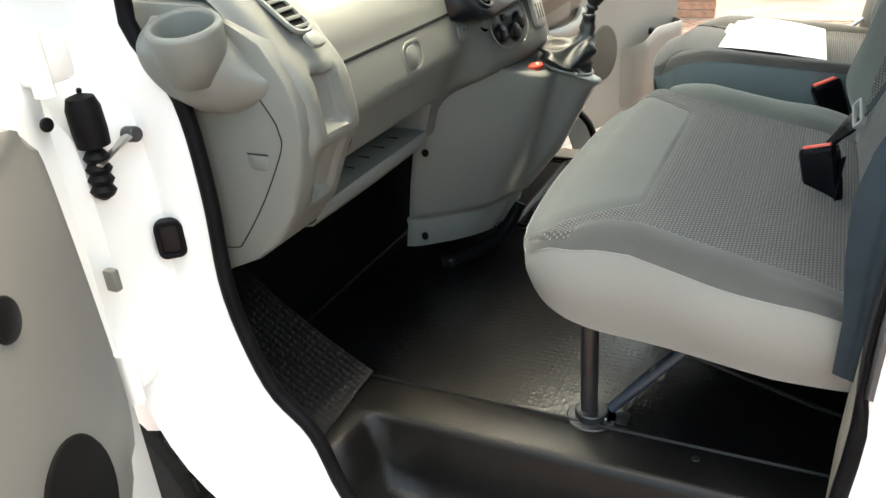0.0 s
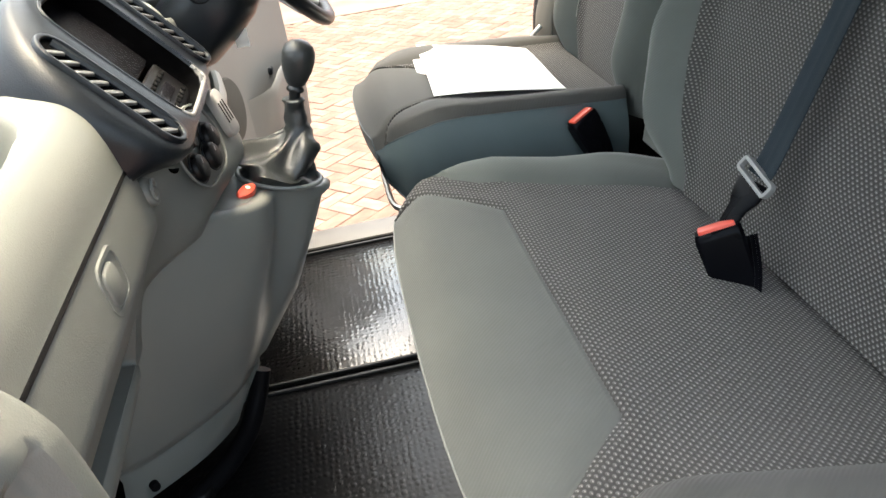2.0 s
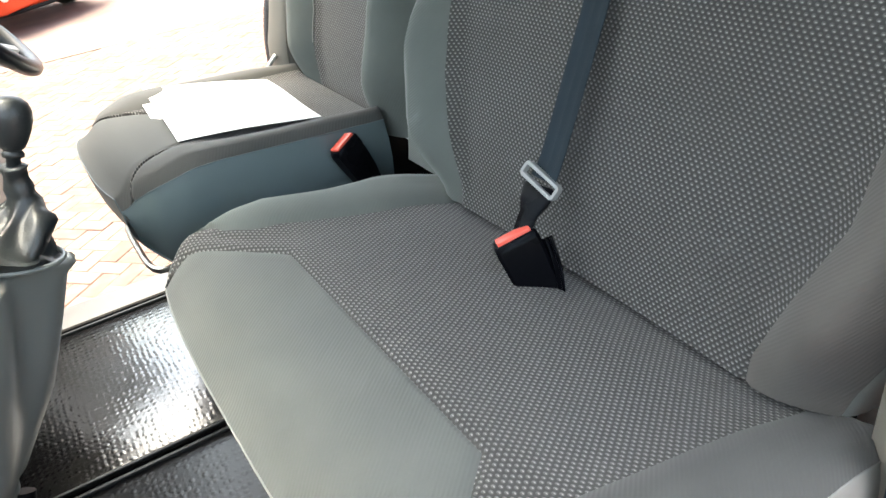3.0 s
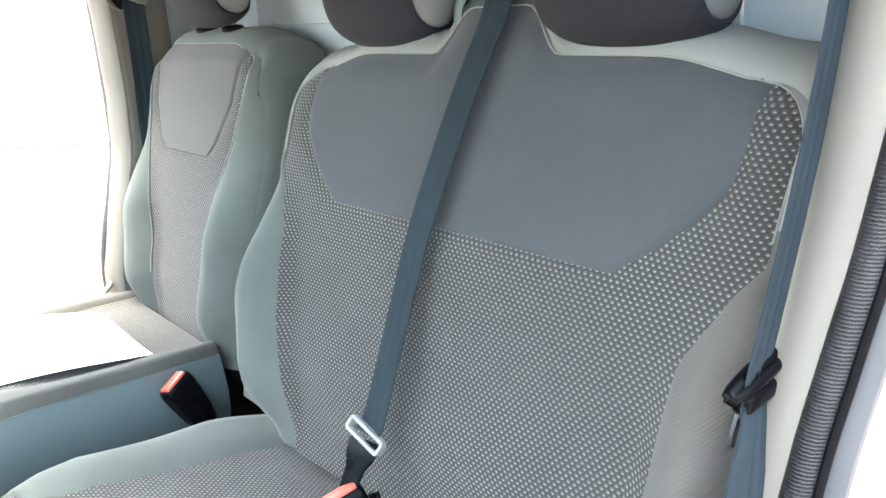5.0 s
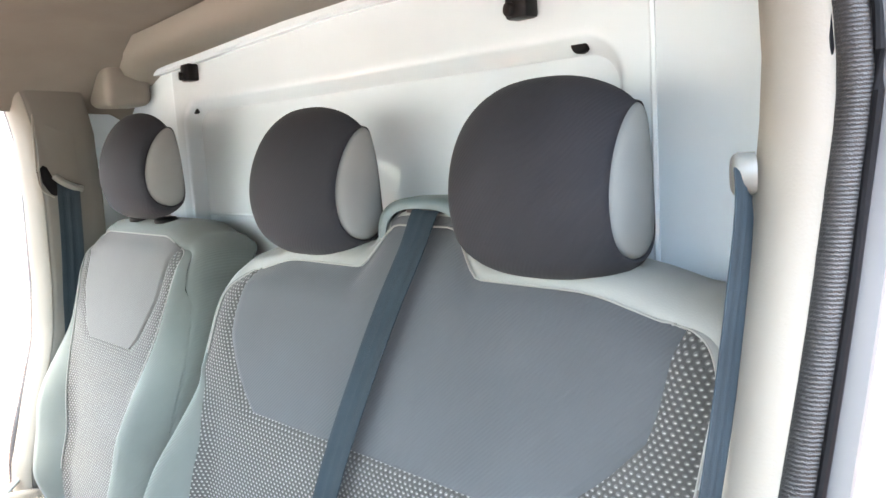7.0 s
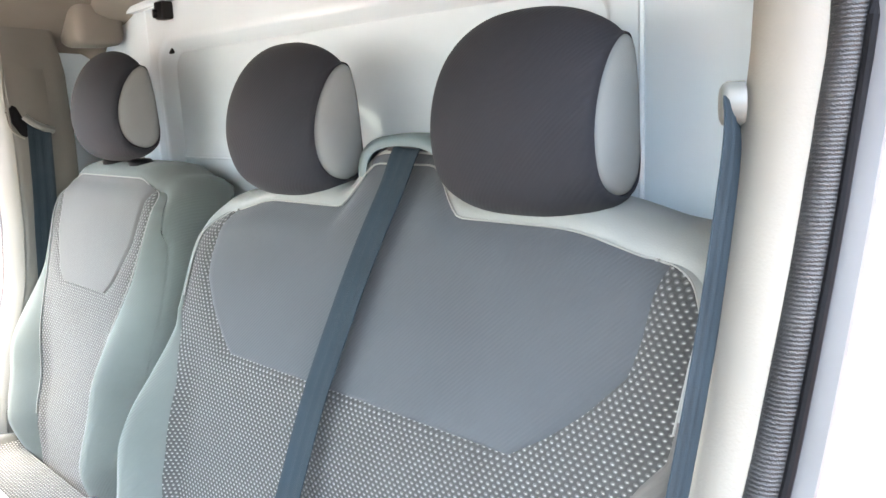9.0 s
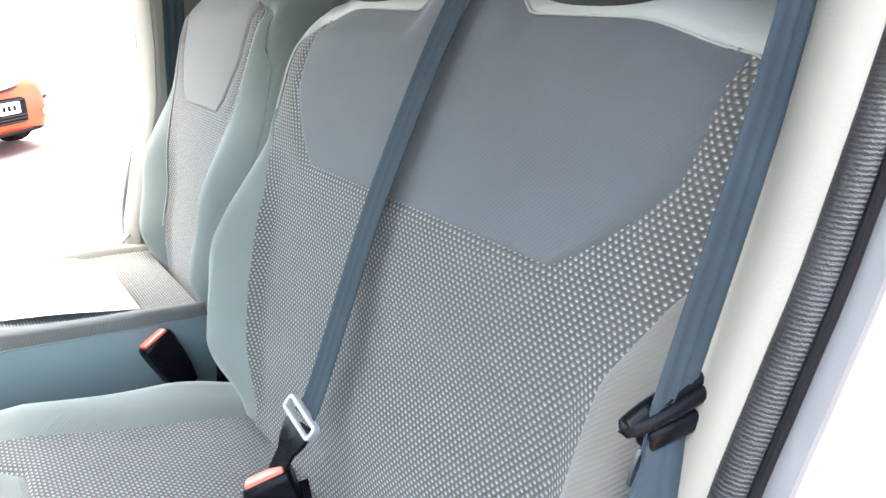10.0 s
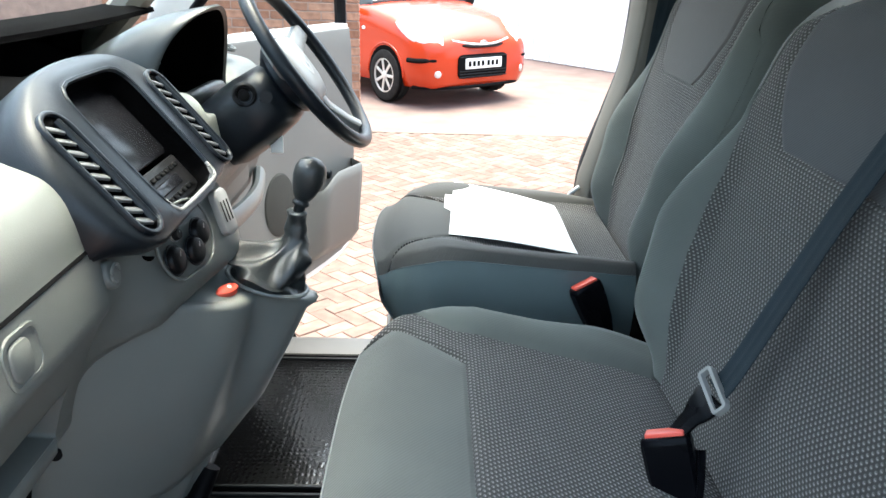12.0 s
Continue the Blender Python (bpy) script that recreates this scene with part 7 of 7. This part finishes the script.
plug = thing("jamb_plug", (-0.912, 0.908, 0.975), "black square plastic plug in the door frame", "plug")
bm = bmesh.new()
rounded_plate(bm, (-0.913, 0.907, 0.975), (0.66, -0.75, 0), (0, 0, 1), 0.044, 0.064, 0.013, 0.016, (-0.75, -0.66, 0))
part("cover", bm, BLACK, plug)
bm = bmesh.new()
frame_strip(bm, (-0.9252, 0.8963, 0.975), (0.66, -0.75, 0), (0, 0, 1), 0.044, 0.064, 0.013, 0.008, 0.004, (-0.75, -0.66, 0))
part("raised_rim", bm, RUBBER, plug)
for z in (1.29, 0.80):
    bm = bmesh.new()
    box(bm, (-1.075, 0.900, z - 0.035), (-1.005, 0.945, z + 0.035), 0.012)
    hinge = part("hinge", bm, WHITE, passenger_door, "white painted hinge")
    bm = bmesh.new()
    tube(bm, [(-1.062, 0.905, z - 0.045), (-1.062, 0.905, z + 0.045)], 0.014, 12)
    part("knuckle", bm, WHITE, hinge)
for i, (x, z) in enumerate(((-1.066, 1.207), (-1.002, 1.236))):
    bm = bmesh.new()
    disc(bm, (x, 0.916, z), (0, -1, 0), 0.010 - 0.006 * i, 0.004, 16, 0.001)
    single("jamb_hole_plug", bm, BLACK, "small black plug in the white door frame", "plug", "jamb plugs")

# ---- ground ----
bm = bmesh.new()
bmesh.ops.create_grid(bm, x_segments=8, y_segments=8, size=150)
bmesh.ops.translate(bm, verts=bm.verts, vec=(0, 0, -0.012))
single("ground", bm, FAR_PAVING, "worn pink paved ground", "ground", kind="structure")

# brick wall left of the car, white garage beyond
wall = thing("brick_wall", (6.2, 3.0, 0.0), "orange brick garden wall beside the drive", "wall", kind="structure")
bm = bmesh.new()
box(bm, (6.035, 0.935, -0.01), (6.20, 5.0, 2.4))
part("mortar", bm, WALL_MORTAR, wall, "weathered mortar core")
piece = bmesh.new()
box(piece, (-0.05, -0.1075, -0.0325), (0.05, 0.1075, 0.0325), 0.004, segments=1)
piece_mesh = finish(piece, "brick", WALL_BRICK)
for course in range(26):
    if course % 2:
        # half brick that closes the wall's end
        ob = new("brick", piece_mesh)
        ob.parent = wall
        ob.scale.y = 0.48
        ob.location = Vector((6.08, 0.974, 0.038 + 0.075 * course)) - BASE[wall]
    for k in range(10):
        y = 1.03 + 0.225 * k + (0.1125 if course % 2 else 0.0)
        ob = new("brick", piece_mesh)
        ob.parent = wall
        ob.location = Vector((6.08, y, 0.038 + 0.075 * course)) - BASE[wall]

G0, G1 = Vector((10.62, -2.22, 0)), Vector((12.11, -1.0, 0))
gd = (G1 - G0).normalized()
gn = Vector((-gd.y, gd.x, 0))
if gn.x > 0:
    gn = -gn
garage = thing("garage", (11.3, -1.6, 0.0), "white garage front with a ribbed door", "garage")
bm = bmesh.new()
prism(bm, [G0 - gd * 6 + gn * -0.05, G1 + gd * 2.5 + gn * -0.05, G1 + gd * 2.5 + gn * -0.4, G0 - gd * 6 + gn * -0.4], (0, 0, 3.2))
part("wall", bm, GARAGE, garage, "white rendered wall")
for i in range(14):
    a = G0 - gd * 2.2 + gd * (0.36 * i)
    bm = bmesh.new()
    prism(bm, [a + gn * -0.06, a + gd * 0.35 + gn * -0.06, a + gd * 0.335 + gn * -0.02, a + gd * 0.015 + gn * -0.02], (0, 0, 2.1))
    part("door_panel", bm, GARAGE, garage, "white ribbed door panel")

# ---- the red car ----
F = Vector((-0.786, -0.618, 0)).normalized()
A = Vector((0.618, -0.786, 0)).normalized()
FRONT = Vector((8.12, 0.15, 0))                     # middle of the front axle on the ground
car = thing("red_car", tuple(FRONT), "orange red small hatchback parked on the drive", "car")


def car_at(f, a, z):
    return FRONT + F * f + A * a + Vector((0, 0, z))


def car_loop(f, table):
    """A cross-section of the body: half widths by height, mirrored."""
    half = curve_points([(w, z, 0) for w, z in table], 4)
    return [car_at(f, -p.x, p.y) for p in half] + [car_at(f, p.x, p.y) for p in reversed(half[:-1])]


bm = bmesh.new()
rows = []
for f, table in (
        (0.70, [(0.50, 0.24), (0.56, 0.35), (0.56, 0.50), (0.50, 0.62), (0.30, 0.66), (0.0, 0.67)]),
        (0.64, [(0.62, 0.21), (0.69, 0.34), (0.69, 0.52), (0.64, 0.66), (0.38, 0.72), (0.0, 0.735)]),
        (0.50, [(0.70, 0.20), (0.775, 0.33), (0.78, 0.53), (0.73, 0.72), (0.45, 0.82), (0.0, 0.845)]),
        (0.32, [(0.74, 0.20), (0.795, 0.33), (0.80, 0.56), (0.76, 0.80), (0.50, 0.90), (0.0, 0.925)]),
        (0.0, [(0.74, 0.19), (0.80, 0.33), (0.80, 0.60), (0.775, 0.86), (0.55, 0.965), (0.0, 0.99)]),
        (-0.38, [(0.74, 0.19), (0.80, 0.33), (0.80, 0.62), (0.785, 0.92), (0.62, 1.02), (0.0, 1.045)]),
        (-0.85, [(0.74, 0.19), (0.80, 0.33), (0.80, 0.62), (0.785, 0.93), (0.62, 0.98), (0.0, 0.98)]),
        (-2.2, [(0.74, 0.20), (0.80, 0.33), (0.80, 0.62), (0.785, 0.95), (0.62, 1.0), (0.0, 1.0)]),
        (-2.85, [(0.66, 0.28), (0.74, 0.40), (0.75, 0.65), (0.72, 0.95), (0.60, 1.0), (0.0, 1.0)])):
    rows.append(car_loop(f, table))
skin(bm, rows)
part("body", bm, CAR_RED, car, "orange red body", sharp=70)
bm = bmesh.new()
skin(bm, [car_loop(f, t) for f, t in ((-0.42, [(0.70, 0.98), (0.68, 1.02), (0.60, 1.05), (0.0, 1.06)]), (-0.95, [(0.72, 0.98), (0.66, 1.28), (0.56, 1.38), (0.0, 1.41)]), (-1.25, [(0.72, 0.98), (0.64, 1.40), (0.54, 1.50), (0.0, 1.53)]), (-2.2, [(0.72, 0.98), (0.63, 1.38), (0.53, 1.49), (0.0, 1.53)]), (-2.80, [(0.68, 0.98), (0.60, 1.25), (0.50, 1.33), (0.0, 1.36)]))])
part("cabin_glass", bm, CAR_GLASS, car, "dark glazed cabin", sharp=50)
bm = bmesh.new()
skin(bm, [car_loop(f, t) for f, t in ((-1.15, [(0.60, 1.47), (0.57, 1.50), (0.50, 1.52), (0.0, 1.545)]), (-2.2, [(0.61, 1.46), (0.57, 1.50), (0.50, 1.53), (0.0, 1.555)]), (-2.7, [(0.56, 1.38), (0.53, 1.40), (0.47, 1.42), (0.0, 1.44)]))])
part("roof", bm, CAR_RED, car, "orange red roof")
for s in (-1, 1):
    wheel_at = car_at(0, s * 0.735, 0.285)
    road_wheel("car_wheel", wheel_at, A * s, 0.285, 0.185, "", car, ALLOY)
    road_wheel("car_wheel", car_at(-2.38, s * 0.735, 0.285), A * s, 0.285, 0.185, "", car, ALLOY)
    bm = bmesh.new()
    arc = [car_at(0.335 * math.cos(a), s * 0.802, 0.30 + 0.335 * math.sin(a)) for a in [math.pi * i / 16 for i in range(17)]]
    tube(bm, arc, 0.009, 8)
    part("wheel_arch", bm, CAR_RED, car)
    bm = bmesh.new()
    skin(bm, [[car_at(0.31 * k * math.cos(a), s * (0.805 - o), 0.30 + 0.31 * k * math.sin(a)) for a in [2 * math.pi * i / 24 for i in range(24)]] for k, o in ((1.0, 0.02), (1.0, -0.002), (0.2, -0.002))])
    part("arch_well", bm, FELT, car, "dark wheel arch")
    bm = bmesh.new()
    lamp = curve_points([(0.625, 0.49, 0.640), (0.56, 0.62, 0.605), (0.40, 0.745, 0.68), (0.16, 0.765, 0.84), (0.30, 0.68, 0.885), (0.50, 0.52, 0.80)], 4, closed=True)
    mid = sum(lamp, Vector()) / len(lamp)
    loops = [[car_at(p.x + o, s * (p.y + o * 0.6), p.z + 0.01) if k == 1 else car_at(mid.x + (p.x - mid.x) * k + o, s * (mid.y + (p.y - mid.y) * k + o * 0.6), mid.z + (p.z - mid.z) * k + 0.01) for p in lamp] for k, o in ((1, -0.06), (1.06, 0.030), (0.94, 0.058), (0.60, 0.085), (0.30, 0.098), (0.05, 0.102))]
    skin(bm, loops)
    part("headlight", bm, LAMP_GLASS, car, "large clear headlight", sharp=70)
    bm = bmesh.new()
    disc(bm, car_at(0.640, s * 0.575, 0.36), F + A * s * 0.6, 0.052, 0.045, 20, 0.006)
    fog = part("fog_surround", bm, CAR_RED, car, "red rim of the fog light")
    bm = bmesh.new()
    disc(bm, car_at(0.655, s * 0.575 + s * 0.012, 0.36), F + A * s * 0.6, 0.038, 0.042, 20, 0.008)
    part("fog_light", bm, ALLOY, fog, "round fog light")
    bm = bmesh.new()
    tube(bm, curve_points([car_at(0.655, s * 0.61, 0.50), car_at(0.615, s * 0.69, 0.50), car_at(0.53, s * 0.768, 0.495), car_at(0.41, s * 0.802, 0.495)], 4), 0.026, 8)
    part("bumper_strip", bm, BLACK_MATT, car, "black bumper strip")
    bm = bmesh.new()
    skin(bm, [[car_at(-0.62 + 0.05 * k * math.cos(a), s * (0.80 + o), 1.02 + 0.075 * k * math.sin(a)) for a in [2 * math.pi * i / 16 for i in range(16)]] for k, o in ((0.5, 0.0), (1, 0.04), (1, 0.14), (0.6, 0.18))])
    part("door_mirror", bm, BLACK, car, "black door mirror")
    bm = bmesh.new()
    tube(bm, [car_at(-0.68, s * 0.803, 0.35), car_at(-0.66, s * 0.803, 0.95)], 0.004, 6)
    tube(bm, [car_at(-1.7, s * 0.803, 0.35), car_at(-1.72, s * 0.803, 0.98)], 0.004, 6)
    part("door_gap", bm, BLACK_MATT, car, "dark door gap")
    bm = bmesh.new()
    disc(bm, car_at(-0.42, s * 0.797, 0.76), A * s, 0.035, 0.012, 16, 0.004, 0.6)
    part("side_lamp", bm, LAMP_GLASS, car, "small pale side lamp")
grille = part("grille", bmesh.new(), BLACK_MATT, car, "black lower grille")
bm = bmesh.new()
rounded_plate(bm, car_at(0.665, 0, 0.425), A, (0, 0, 1), 0.70, 0.25, 0.06, 0.055, F)
part("well", bm, BLACK_MATT, grille)
for z in (0.315, 0.345, 0.375, 0.525):
    bm = bmesh.new()
    tube(bm, [car_at(0.722, -0.34, z), car_at(0.726, 0.34, z)], 0.008, 6)
    part("bar", bm, BLACK, grille)
bm = bmesh.new()
rounded_plate(bm, car_at(0.722, 0, 0.455), A, (0, 0, 1), 0.52, 0.112, 0.008, 0.010, F)
plate = part("number_plate", bm, PLATE, car, "white number plate with dark bars")
for i, w in enumerate((0.05, 0.05, 0.05, 0.05, 0.05, 0.05, 0.05)):
    x = -0.205 + 0.062 * i + (0.02 if i > 3 else 0)
    bm = bmesh.new()
    box(bm, (-0.019, -0.028, 0), (0.019, 0.028, 0.002), 0, Matrix.Translation(car_at(0.733, x, 0.455)) @ F.to_track_quat("Z", "Y").to_matrix().to_4x4())
    part("bar", bm, BLACK_MATT, plate)
bm = bmesh.new()
tube(bm, curve_points([car_at(0.66, -0.40, 0.665), car_at(0.71, -0.2, 0.635), car_at(0.725, 0, 0.63), car_at(0.71, 0.2, 0.635), car_at(0.66, 0.40, 0.665)], 4), 0.014, 8)
part("nose_strip", bm, BLACK, car, "dark strip between the headlights")
bm = bmesh.new()
tube(bm, curve_points([car_at(0.655, -0.40, 0.695), car_at(0.705, -0.2, 0.662), car_at(0.722, 0, 0.650), car_at(0.705, 0.2, 0.662), car_at(0.655, 0.40, 0.695)], 4), 0.013, 8)
part("nose_trim", bm, ALLOY, car, "bright trim over the nose")
bm = bmesh.new()
tube(bm, curve_points([car_at(0.42, -0.745, 0.205), car_at(0.60, -0.62, 0.205), car_at(0.70, -0.35, 0.21), car_at(0.72, 0, 0.21), car_at(0.70, 0.35, 0.21), car_at(0.60, 0.62, 0.205), car_at(0.42, 0.745, 0.205)], 4), 0.018, 8)
part("lower_lip", bm, BLACK_MATT, car, "black lower bumper lip")
bm = bmesh.new()
disc(bm, car_at(0.71, 0, 0.66), F, 0.055, 0.012, 20, 0.004, 0.6)
part("badge", bm, STEEL, car, "plain oval badge")
for s in (-0.2, 0.25):
    bm = bmesh.new()
    tube(bm, [car_at(-0.36, s, 1.06), car_at(-0.42, s + 0.30, 1.085), car_at(-0.46, s + 0.48, 1.09)], 0.010, 6)
    part("wiper", bm, BLACK, car, "black wiper")

# ---- herringbone pavers, nearest to the driver's door first ----
paving = thing("pavement", (3.0, 0.5, 0.0), "herringbone clay block paving beside the van", "paving", kind="structure")
piece = bmesh.new()
box(piece, (-0.0812, -0.0402, -0.03), (0.0812, 0.0402, 0.0), 0.004, segments=1)
paver_mesh = finish(piece, "paver", PAVER)
joined_v, joined_f = [], []
turn45 = Matrix.Rotation(radians(43), 3, "Z")
rng = random.Random(4)
slots = []
for i in range(-75, 75):
    for j in range(-75, 75):
        # two pieces a cell of the herringbone
        for kind in (0, 1):
            cx, cy = (0.1 * i + 0.1, 0.1 * i + 0.05) if kind == 0 else (0.1 * i + 0.05, 0.1 * i + 0.2)
            cx, cy = cx + 0.2 * j, cy - 0.2 * j
            p = turn45 @ (Vector((cx, cy, 0)) * 0.825) + Vector((3.2, 0.6, 0))
            if 1.05 < p.x < 6.0 and -2.2 < p.y < 3.2:
                slots.append((p.x, p.y, kind))
slots.sort(key=lambda s: (s[0] - 2.4) ** 2 + ((s[1] - 0.55) * 1.6) ** 2)
for n, (x, y, kind) in enumerate(slots):
    m = Matrix.Translation((x, y, rng.uniform(-0.002, 0.002))) @ Matrix.Rotation(radians(43 + 90 * kind + rng.uniform(-0.7, 0.7)), 4, "Z")
    if n < 300:
        ob = new("paver", paver_mesh)
        ob.parent = paving
        ob.matrix_basis = Matrix.Translation(-BASE[paving]) @ m
    else:
        k = len(joined_v)
        joined_v += [m @ v.co - BASE[paving] for v in paver_mesh.vertices]
        joined_f += [[k + v for v in f.vertices] for f in paver_mesh.polygons]
me = bpy.data.meshes.new("pavers_beyond")
me.from_pydata(joined_v, [], joined_f)
me.materials.append(PAVER)
ob = new("pavers_beyond", me)
ob.parent = paving
ob["kind"] = "stuff"
bm = bmesh.new()
box(bm, (1.0, -2.3, -0.04), (6.05, 3.3, -0.008))
part("joint_bed", bm, SAND, paving, "sandy joints")
bm = bmesh.new()
box(bm, (5.98, -2.3, -0.03), (6.06, 3.3, 0.003), 0.004)
part("edging", bm, SAND, paving, "worn edging course")
